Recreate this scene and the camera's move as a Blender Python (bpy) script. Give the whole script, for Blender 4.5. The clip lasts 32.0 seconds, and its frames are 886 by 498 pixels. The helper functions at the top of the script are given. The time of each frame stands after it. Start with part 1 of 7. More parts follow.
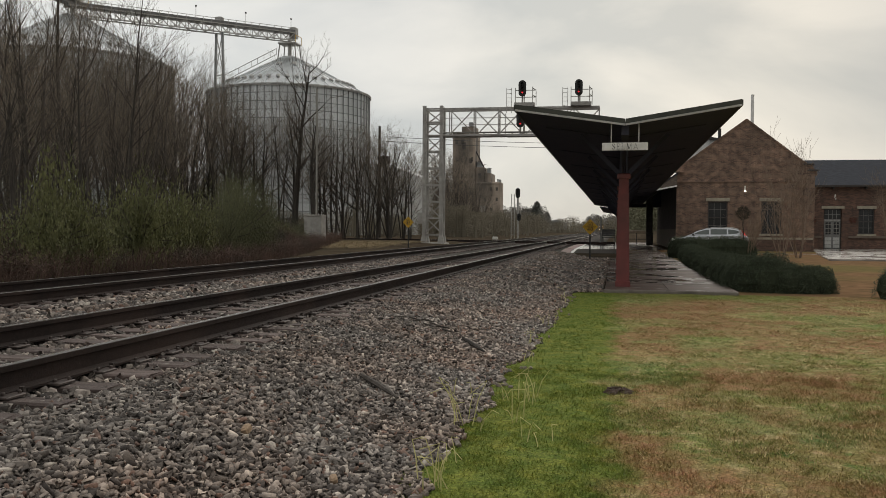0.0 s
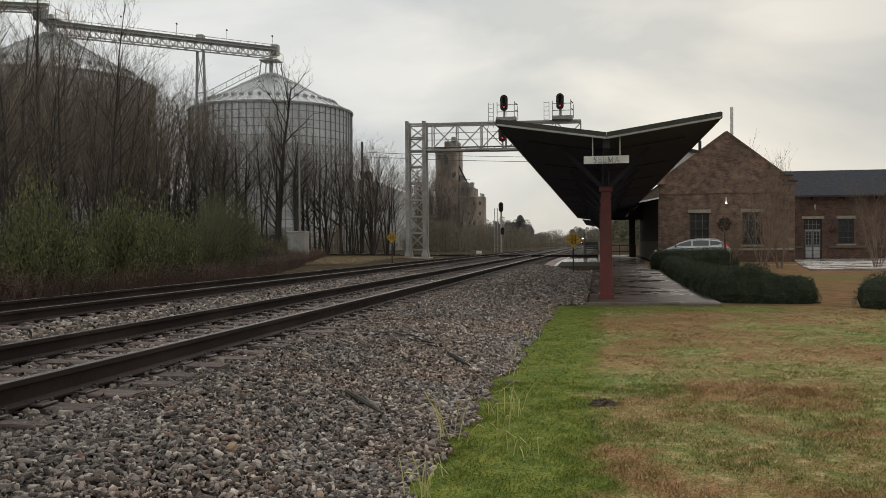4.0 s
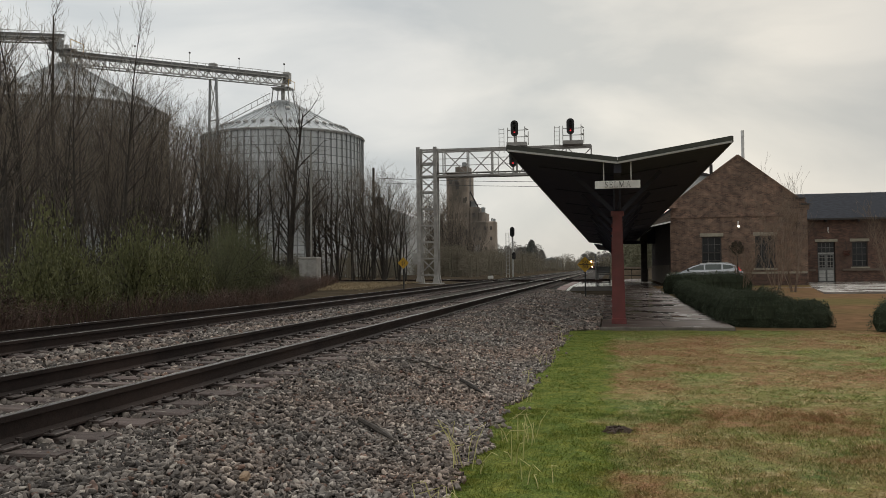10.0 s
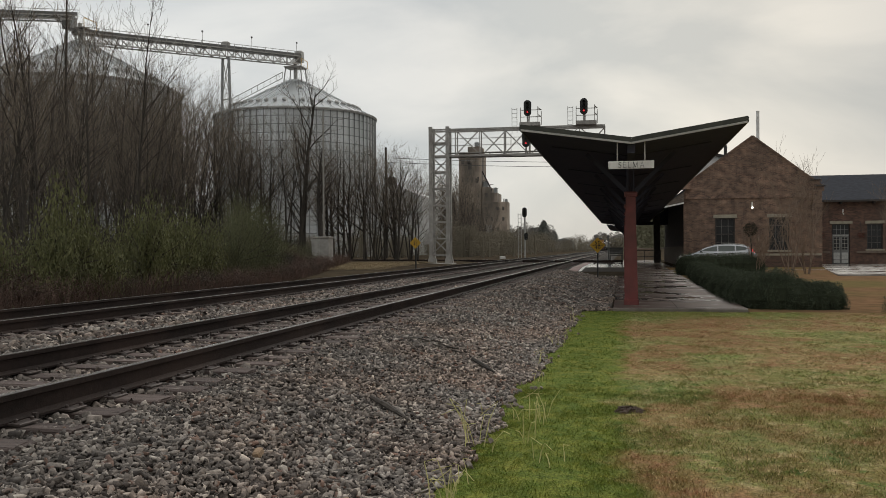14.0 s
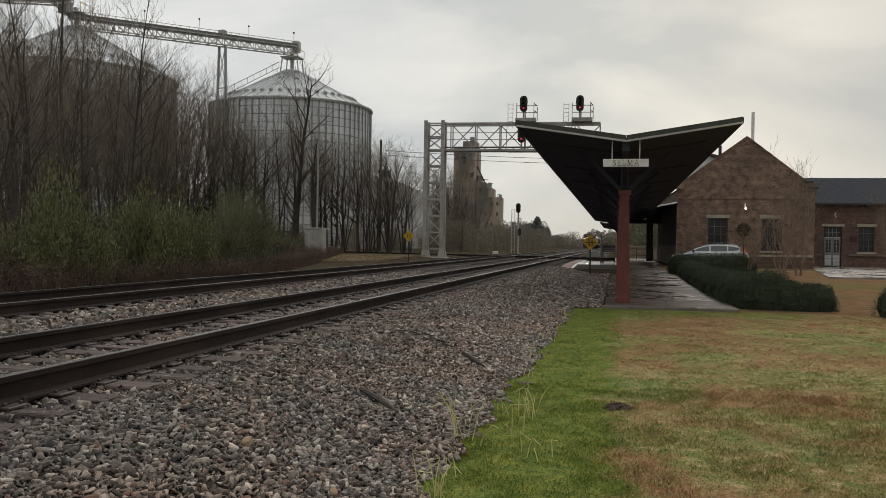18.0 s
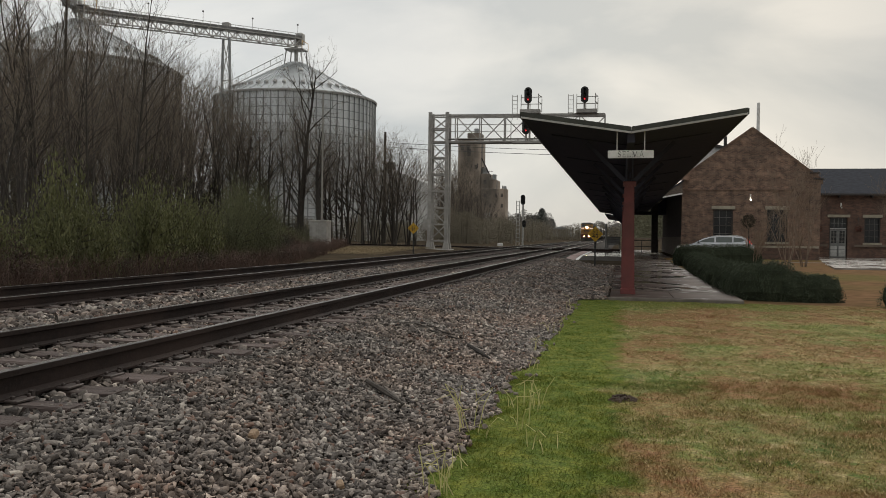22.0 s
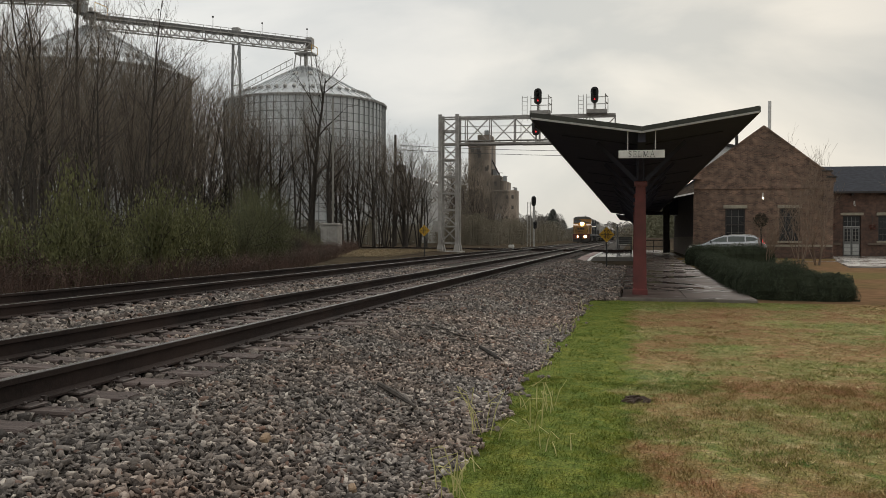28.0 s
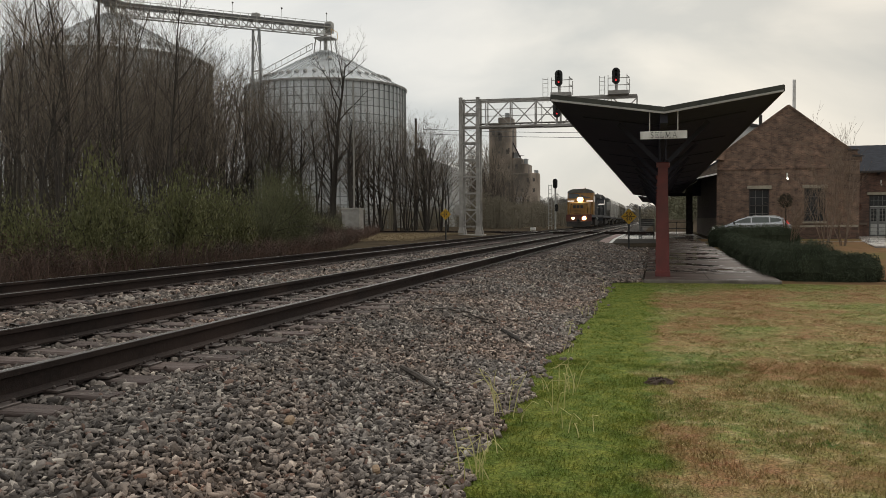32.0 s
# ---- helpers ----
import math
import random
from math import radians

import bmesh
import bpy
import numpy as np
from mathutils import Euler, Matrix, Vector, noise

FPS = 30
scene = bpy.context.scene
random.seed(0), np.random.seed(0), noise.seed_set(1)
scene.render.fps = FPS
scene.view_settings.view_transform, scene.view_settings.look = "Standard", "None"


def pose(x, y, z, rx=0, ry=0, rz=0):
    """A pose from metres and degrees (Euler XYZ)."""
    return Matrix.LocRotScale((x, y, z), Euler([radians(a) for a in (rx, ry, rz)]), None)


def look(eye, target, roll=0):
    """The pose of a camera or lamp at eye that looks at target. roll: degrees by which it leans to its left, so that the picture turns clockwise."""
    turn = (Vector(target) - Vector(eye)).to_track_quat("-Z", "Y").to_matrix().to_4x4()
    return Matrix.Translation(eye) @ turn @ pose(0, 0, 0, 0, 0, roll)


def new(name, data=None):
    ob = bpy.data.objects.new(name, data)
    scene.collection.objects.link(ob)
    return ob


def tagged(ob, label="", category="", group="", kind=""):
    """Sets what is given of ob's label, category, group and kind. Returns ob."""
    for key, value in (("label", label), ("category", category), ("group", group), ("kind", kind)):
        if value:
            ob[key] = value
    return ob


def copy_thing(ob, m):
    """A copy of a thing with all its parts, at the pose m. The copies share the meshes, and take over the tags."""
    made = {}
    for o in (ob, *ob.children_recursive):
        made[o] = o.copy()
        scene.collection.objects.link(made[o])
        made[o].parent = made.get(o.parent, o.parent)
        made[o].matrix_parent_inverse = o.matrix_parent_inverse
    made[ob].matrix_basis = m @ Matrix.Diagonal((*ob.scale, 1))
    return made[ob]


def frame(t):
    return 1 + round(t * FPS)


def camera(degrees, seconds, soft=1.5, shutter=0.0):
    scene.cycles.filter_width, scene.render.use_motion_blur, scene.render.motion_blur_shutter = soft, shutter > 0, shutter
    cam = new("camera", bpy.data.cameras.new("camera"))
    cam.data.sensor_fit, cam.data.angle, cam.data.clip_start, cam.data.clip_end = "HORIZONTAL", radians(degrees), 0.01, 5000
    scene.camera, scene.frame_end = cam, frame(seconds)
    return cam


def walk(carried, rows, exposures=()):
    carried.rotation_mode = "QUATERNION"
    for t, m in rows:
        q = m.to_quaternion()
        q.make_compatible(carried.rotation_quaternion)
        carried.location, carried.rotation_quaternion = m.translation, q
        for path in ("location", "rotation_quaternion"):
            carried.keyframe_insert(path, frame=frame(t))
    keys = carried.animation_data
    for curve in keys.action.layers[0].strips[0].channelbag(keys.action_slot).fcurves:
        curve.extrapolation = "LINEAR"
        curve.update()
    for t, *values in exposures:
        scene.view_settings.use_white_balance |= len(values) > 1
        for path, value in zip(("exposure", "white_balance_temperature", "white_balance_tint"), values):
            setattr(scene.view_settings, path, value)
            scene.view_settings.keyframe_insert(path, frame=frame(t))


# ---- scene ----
cam = camera(54.4, 32.0, soft=0.75)
PATH = [
    (0, 0.005, 0.016, 0.900, 88.68, -0.37, 11.37),
    (0.5, 0.008, -0.005, 0.904, 88.63, 0.48, 11.43),
    (1, 0.006, -0.002, 0.897, 88.17, 0.38, 11.37),
    (1.5, 0.007, -0.002, 0.897, 88.18, 0.45, 11.42),
    (2, 0.015, -0.011, 0.903, 88.31, 0.75, 11.07),
    (2.5, 0.008, -0.003, 0.903, 88.65, 0.70, 10.91),
    (3, 0.010, -0.003, 0.902, 89.08, 0.29, 10.43),
    (3.5, 0.010, -0.007, 0.903, 89.69, 0.22, 10.26),
    (5.5, 0.014, -0.001, 0.899, 89.46, 0.94, 10.78),
    (6, 0.012, -0.005, 0.899, 89.58, 0.74, 11.03),
    (6.5, 0.013, -0.006, 0.901, 89.87, 0.77, 10.93),
    (7, 0.014, -0.014, 0.904, 90.00, 0.80, 10.84),
    (7.5, 0.008, -0.014, 0.904, 90.20, 0.94, 11.08),
    (8, 0.010, -0.008, 0.904, 90.54, 1.10, 11.25),
    (8.5, 0.013, -0.011, 0.904, 90.72, 0.88, 10.93),
    (9, 0.009, -0.012, 0.911, 90.84, 0.83, 11.12),
    (9.5, 0.011, -0.018, 0.910, 91.05, 0.88, 11.45),
    (10, 0.006, -0.012, 0.916, 91.33, 0.68, 11.05),
    (10.5, 0.004, -0.012, 0.918, 91.30, 0.88, 10.53),
    (11, 0.006, -0.018, 0.919, 91.14, 0.96, 10.84),
    (11.5, 0.004, -0.018, 0.915, 91.25, 0.69, 10.91),
    (12, 0.007, -0.019, 0.912, 90.97, 0.50, 10.33),
    (12.5, 0.005, -0.009, 0.909, 90.33, 0.42, 10.72),
    (13, 0.001, -0.014, 0.905, 90.12, 0.30, 11.78),
    (13.5, -0.003, -0.005, 0.907, 90.14, 0.47, 12.09),
    (14, -0.003, -0.006, 0.908, 90.02, 0.38, 11.84),
    (14.5, -0.002, -0.013, 0.908, 89.69, 0.05, 11.53),
    (16.5, -0.001, -0.006, 0.904, 89.50, -0.82, 11.16),
    (17, -0.001, -0.004, 0.901, 89.52, -0.60, 11.13),
    (17.5, -0.002, -0.014, 0.905, 89.56, -0.67, 11.31),
    (18, -0.001, -0.012, 0.904, 89.62, -0.90, 11.38),
    (18.5, 0.001, -0.016, 0.907, 89.61, -1.18, 11.39),
    (19, -0.002, -0.017, 0.906, 89.63, -1.27, 11.33),
    (19.5, -0.007, -0.010, 0.904, 89.73, -1.15, 11.17),
    (20, -0.007, -0.010, 0.905, 89.68, -0.89, 11.17),
    (20.5, -0.002, -0.022, 0.907, 89.49, -0.84, 11.19),
    (21, -0.005, -0.018, 0.905, 89.25, -0.92, 11.25),
    (21.5, -0.006, -0.015, 0.906, 89.39, -0.90, 11.37),
    (22, -0.003, -0.020, 0.909, 89.08, -0.73, 11.69),
    (22.5, -0.007, -0.011, 0.905, 89.32, -0.58, 11.88),
    (23, -0.005, -0.021, 0.913, 90.94, -0.26, 12.15),
    (23.5, -0.005, -0.008, 0.909, 90.47, 0.28, 12.25),
    (24, 0.001, 0.005, 0.908, 89.38, 0.13, 11.16),
    (24.5, 0.009, 0.005, 0.908, 88.96, -0.34, 10.51),
    (25, 0.002, 0.006, 0.906, 88.73, -0.72, 11.01),
    (25.5, -0.004, 0.004, 0.903, 88.57, -0.65, 11.61),
    (26, -0.001, -0.004, 0.904, 88.68, -0.35, 11.97),
    (26.5, -0.011, 0.007, 0.902, 88.75, -0.42, 12.48),
    (28.5, -0.003, 0.009, 0.905, 89.29, -0.10, 12.42),
    (29, -0.006, 0.012, 0.902, 88.89, -0.02, 12.56),
    (29.5, -0.006, 0.008, 0.902, 88.71, 0.06, 12.77),
    (30, -0.002, 0.009, 0.902, 88.60, 0.09, 12.81),
    (30.5, 0.004, 0.015, 0.900, 88.44, 0.19, 12.66),
    (31, 0.003, 0.014, 0.898, 88.23, 0.48, 12.75),
    (31.5, 0.004, 0.008, 0.898, 88.13, 0.48, 13.26),
    (32, -0.000, 0.000, 0.900, 88.14, 0.36, 13.84),
]
EXPOSURES = [(0.0, 0.05, 6700, 10), (1.0, 0.20, 6700, 10), (2.0, 0.12, 6700, 10), (3.0, 0.09, 6650, 10), (6.0, 0.01, 6550, 10), (20.0, 0.0, 6600, 10), (24.0, 0.04, 6620, 10), (26.0, 0.06, 6650, 10), (32.0, 0.10, 6700, 10)]
walk(cam, [(r[0], pose(*r[1:])) for r in PATH], EXPOSURES)

# ---- world and light: a bright overcast sky, low warm glow ahead to the right ----
world = bpy.data.worlds.new("overcast_sky")
scene.world = world
world.use_nodes = True
wn, wl = world.node_tree.nodes, world.node_tree.links
wn.clear()
sky = wn.new("ShaderNodeTexSky")
sky.sky_type, sky.sun_disc = "NISHITA", False
sky.sun_elevation, sky.sun_rotation = radians(28), radians(12)
sky_gain = wn.new("ShaderNodeMixRGB")
sky_gain.blend_type = "MULTIPLY"
sky_gain.inputs[0].default_value = 1.0
sky_gain.inputs[2].default_value = (0.1, 0.1, 0.1, 1)
wl.new(sky.outputs[0], sky_gain.inputs[1])
wco = wn.new("ShaderNodeTexCoord")
wmap = wn.new("ShaderNodeMapping")
wmap.inputs["Scale"].default_value = (1.0, 1.0, 2.6)
wmap.inputs["Location"].default_value = (0.35, 0.1, 0.0)
wl.new(wco.outputs["Generated"], wmap.inputs[0])
wno = wn.new("ShaderNodeTexNoise")
wno.inputs["Scale"].default_value, wno.inputs["Detail"].default_value = 2.6, 6.0
wno.inputs["Roughness"].default_value, wno.inputs["Distortion"].default_value = 0.5, 0.35
wl.new(wmap.outputs[0], wno.inputs["Vector"])
wra = wn.new("ShaderNodeValToRGB")
wra.color_ramp.elements[0].position, wra.color_ramp.elements[0].color = 0.40, (0.55, 0.567, 0.56, 1)
wra.color_ramp.elements[1].position, wra.color_ramp.elements[1].color = 0.61, (0.785, 0.768, 0.72, 1)
wl.new(wno.outputs[0], wra.inputs[0])
cloud_mix = wn.new("ShaderNodeMixRGB")
cloud_mix.inputs[0].default_value = 0.94
wl.new(sky_gain.outputs[0], cloud_mix.inputs[1])
wl.new(wra.outputs[0], cloud_mix.inputs[2])
wsep, wcool, wtint = wn.new("ShaderNodeSeparateXYZ"), wn.new("ShaderNodeMapRange"), wn.new("ShaderNodeMixRGB")
wl.new(wco.outputs["Generated"], wsep.inputs[0])
wcool.inputs[1].default_value, wcool.inputs[2].default_value, wcool.inputs[3].default_value, wcool.inputs[4].default_value = -0.6, 0.1, 1.0, 0.0
wl.new(wsep.outputs[0], wcool.inputs[0])
wtint.blend_type = "MULTIPLY"
wtint.inputs[2].default_value = (0.97, 1.0, 1.035, 1)
wl.new(wcool.outputs[0], wtint.inputs[0])
wl.new(cloud_mix.outputs[0], wtint.inputs[1])
# thinner cloud ahead, where the low sun stands behind it
wdot, wnear, wglow = wn.new("ShaderNodeVectorMath"), wn.new("ShaderNodeMapRange"), wn.new("ShaderNodeMixRGB")
wdot.operation = "DOT_PRODUCT"
wdot.inputs[1].default_value = Vector((0.05, 0.97, 0.225)).normalized()
wl.new(wco.outputs["Generated"], wdot.inputs[0])
wnear.interpolation_type = "SMOOTHSTEP"
wnear.inputs[1].default_value, wnear.inputs[2].default_value, wnear.inputs[3].default_value, wnear.inputs[4].default_value = 0.955, 1.0, 0.0, 1.0
wl.new(wdot.outputs["Value"], wnear.inputs[0])
wglow.blend_type = "MULTIPLY"
wglow.inputs[2].default_value = (1.13, 1.11, 1.07, 1)
wl.new(wnear.outputs[0], wglow.inputs[0])
wl.new(wtint.outputs[0], wglow.inputs[1])
# an overcast sky is brightest overhead
wup = wn.new("ShaderNodeMapRange")
wup.inputs[1].default_value, wup.inputs[2].default_value, wup.inputs[3].default_value, wup.inputs[4].default_value = 0.3, 1.0, 1.0, 1.7
wl.new(wsep.outputs[2], wup.inputs[0])
# and the cloud thickens away from the sun
wback, wboth = wn.new("ShaderNodeMapRange"), wn.new("ShaderNodeMath")
wback.interpolation_type = "SMOOTHSTEP"
wback.inputs[1].default_value, wback.inputs[2].default_value, wback.inputs[3].default_value, wback.inputs[4].default_value = -0.9, 0.75, 0.80, 1.0
wl.new(wsep.outputs[1], wback.inputs[0])
wboth.operation = "MULTIPLY"
wright, wside = wn.new("ShaderNodeMapRange"), wn.new("ShaderNodeMath")
wright.inputs[1].default_value, wright.inputs[2].default_value, wright.inputs[3].default_value, wright.inputs[4].default_value = -0.5, 0.4, 1.10, 0.78
wl.new(wsep.outputs[0], wright.inputs[0])
wside.operation = "MULTIPLY"
wl.new(wup.outputs[0], wside.inputs[0])
wl.new(wright.outputs[0], wside.inputs[1])
wl.new(wside.outputs[0], wboth.inputs[0])
wl.new(wback.outputs[0], wboth.inputs[1])
wbg = wn.new("ShaderNodeBackground")
wl.new(wboth.outputs[0], wbg.inputs[1])
wl.new(wglow.outputs[0], wbg.inputs[0])
wout = wn.new("ShaderNodeOutputWorld")
wl.new(wbg.outputs[0], wout.inputs[0])
sun_data = bpy.data.lights.new("sun", "SUN")
sun_data.energy, sun_data.angle, sun_data.color = 0.7, radians(25), (1.0, 0.95, 0.88)
sun_ob = new("sun", sun_data)
sun_ob.matrix_basis = look((0, 0, 60), (-8, -46, 30))


# ---- materials ----
def mat(name, c1, c2, scale=6.0, rough=0.85, metal=0.0, bump=0.0, bscale=None, c3=None, s3=0.6, spread=(0.35, 0.65),
        stretch=(1, 1, 1), isl=0.0, rnd=0.0, spec=0.5, amount=0.5):
    """Two colours mixed by fine noise, a third by a broad one, with fine relief; isl and rnd vary brightness by piece."""
    m = bpy.data.materials.new(name)
    m.use_nodes = True
    n, l = m.node_tree.nodes, m.node_tree.links
    b = n["Principled BSDF"]
    b.inputs["Roughness"].default_value, b.inputs["Metallic"].default_value = rough, metal
    b.inputs["Specular IOR Level"].default_value = spec
    co = n.new("ShaderNodeTexCoord")
    mp = n.new("ShaderNodeMapping")
    mp.inputs["Scale"].default_value = stretch
    l.new(co.outputs["Object"], mp.inputs[0])

    def ns(s, detail=6.0):
        t = n.new("ShaderNodeTexNoise")
        t.inputs["Scale"].default_value, t.inputs["Detail"].default_value = s, detail
        l.new(mp.outputs[0], t.inputs["Vector"])
        return t.outputs[0]

    def ramp(a, z, fac):
        r = n.new("ShaderNodeMapRange")
        r.inputs[1].default_value, r.inputs[2].default_value = a, z
        l.new(fac, r.inputs[0])
        return r.outputs[0]

    def mix(f, a, c, kind="MIX"):
        x = n.new("ShaderNodeMixRGB")
        x.blend_type = kind
        for slot, v in zip(x.inputs, (f, a, c)):
            if isinstance(v, tuple):
                slot.default_value = (*v, 1)
            elif isinstance(v, float):
                slot.default_value = v
            else:
                l.new(v, slot)
        return x.outputs[0]

    col = mix(ramp(*spread, ns(scale)), c1, c2)
    if c3:
        f3 = n.new("ShaderNodeMath")
        f3.operation = "MULTIPLY"
        f3.inputs[1].default_value = amount
        l.new(ramp(0.42, 0.62, ns(s3, 3.0)), f3.inputs[0])
        col = mix(f3.outputs[0], col, c3)
    for on, node, out in ((isl, "ShaderNodeNewGeometry", "Random Per Island"), (rnd, "ShaderNodeObjectInfo", "Random")):
        if on:
            g = n.new(node)
            r = n.new("ShaderNodeMapRange")
            r.inputs[3].default_value, r.inputs[4].default_value = 1 - on, 1 + on
            l.new(g.outputs[out], r.inputs[0])
            hsv = n.new("ShaderNodeHueSaturation")
            l.new(r.outputs[0], hsv.inputs["Value"])
            l.new(col, hsv.inputs["Color"])
            col = hsv.outputs[0]
    l.new(col, b.inputs["Base Color"])
    if bump:
        bp = n.new("ShaderNodeBump")
        bp.inputs["Strength"].default_value, bp.inputs["Distance"].default_value = bump, 0.02
        l.new(ns(bscale or scale * 4), bp.inputs["Height"])
        l.new(bp.outputs[0], b.inputs["Normal"])
    return m


def glow(name, colour, strength):
    m = bpy.data.materials.new(name)
    m.use_nodes = True
    b = m.node_tree.nodes["Principled BSDF"]
    b.inputs["Base Color"].default_value = (*colour, 1)
    b.inputs["Emission Color"].default_value = (*colour, 1)
    b.inputs["Emission Strength"].default_value = strength
    return m


M_RAIL = mat("rail_rust", (0.027, 0.018, 0.0155), (0.015, 0.0105, 0.0095), 25, 0.7, 0.0, 0.3, spec=0.16, c3=(0.058, 0.037, 0.030), s3=0.8)
M_RAILHEAD = mat("worn_rail_head", (0.085, 0.070, 0.061), (0.05, 0.041, 0.036), 14, 0.42, 0.25, stretch=(1, 0.1, 1))
M_RAILTOP = mat("rail_polished", (0.74, 0.72, 0.69), (0.58, 0.55, 0.52), 12, 0.24, 0.9, stretch=(1, 0.05, 1))
M_TIE = mat("tie_wood", (0.115, 0.083, 0.074), (0.056, 0.040, 0.036), 9, 0.9, 0, 0.7, stretch=(0.25, 3, 3), rnd=0.3, c3=(0.165, 0.128, 0.113), s3=1.5)
M_PLATE = mat("tie_plate_rust", (0.08, 0.06, 0.053), (0.035, 0.026, 0.023), 30, 0.6, 0.1)


def stone_mat():
    """Crushed granite: each stone its own grey, a few tan, with fine speckle."""
    m = mat("ballast_granite", (1.15, 1.13, 1.1), (0.72, 0.7, 0.69), 30, 0.85, 0, 0.4, 70, spec=0.3)
    n, l = m.node_tree.nodes, m.node_tree.links
    b = n["Principled BSDF"]
    g, r = n.new("ShaderNodeNewGeometry"), n.new("ShaderNodeValToRGB")
    stops = [(0.0, (0.055, 0.048, 0.045)), (0.28, (0.125, 0.112, 0.103)), (0.6, (0.225, 0.202, 0.184)), (0.8, (0.33, 0.293, 0.265)), (0.9, (0.46, 0.42, 0.38)), (0.945, (0.62, 0.57, 0.51)), (0.95, (0.17, 0.114, 0.096)), (1.0, (0.25, 0.172, 0.138))]
    for k, (at_, c) in enumerate(stops):
        e = r.color_ramp.elements[0] if k == 0 else r.color_ramp.elements[len(r.color_ramp.elements) - 1] if at_ == 1.0 else r.color_ramp.elements.new(at_)
        e.position, e.color = at_, (*c, 1)
    l.new(g.outputs["Random Per Island"], r.inputs[0])
    mx = n.new("ShaderNodeMixRGB")
    mx.blend_type = "MULTIPLY"
    mx.inputs[0].default_value = 1.0
    l.new(r.outputs[0], mx.inputs[1])
    l.new(b.inputs["Base Color"].links[0].from_socket, mx.inputs[2])
    co, no, rg = n.new("ShaderNodeTexCoord"), n.new("ShaderNodeTexNoise"), n.new("ShaderNodeMapRange")
    no.inputs["Scale"].default_value, no.inputs["Detail"].default_value = 0.9, 4
    l.new(co.outputs["Object"], no.inputs["Vector"])
    rg.inputs[1].default_value, rg.inputs[2].default_value, rg.inputs[4].default_value = 0.42, 0.66, 0.75
    l.new(no.outputs[0], rg.inputs[0])
    dust = n.new("ShaderNodeMixRGB")
    dust.blend_type = "MULTIPLY"
    l.new(rg.outputs[0], dust.inputs[0])
    l.new(mx.outputs[0], dust.inputs[1])
    dust.inputs[2].default_value = (1.12, 0.94, 0.84, 1)
    sep, side, tone = n.new("ShaderNodeSeparateXYZ"), n.new("ShaderNodeMapRange"), n.new("ShaderNodeHueSaturation")
    l.new(co.outputs["Object"], sep.inputs[0])
    l.new(sep.outputs[0], side.inputs[0])  # brake dust dulls the stones nearest the rails
    side.inputs[1].default_value, side.inputs[2].default_value, side.inputs[3].default_value, side.inputs[4].default_value = -3.2, -1.7, 0.82, 1.10
    l.new(side.outputs[0], tone.inputs["Value"])
    l.new(dust.outputs[0], tone.inputs["Color"])
    l.new(tone.outputs[0], b.inputs["Base Color"])
    return m


M_STONE = stone_mat()
# bed toned below the stones; shade of their gaps is in this colour
M_BED = mat("ballast_bed", (0.075, 0.066, 0.058), (0.026, 0.023, 0.021), 28, 0.95, 0, 1.0, 40, c3=(0.07, 0.06, 0.05), s3=0.6, spec=0.1)
M_SOIL = mat("winter_soil", (0.085, 0.065, 0.046), (0.045, 0.037, 0.028), 1.3, 1.0, 0, 0.6, 9, c3=(0.075, 0.062, 0.042), s3=0.08, spec=0.0)


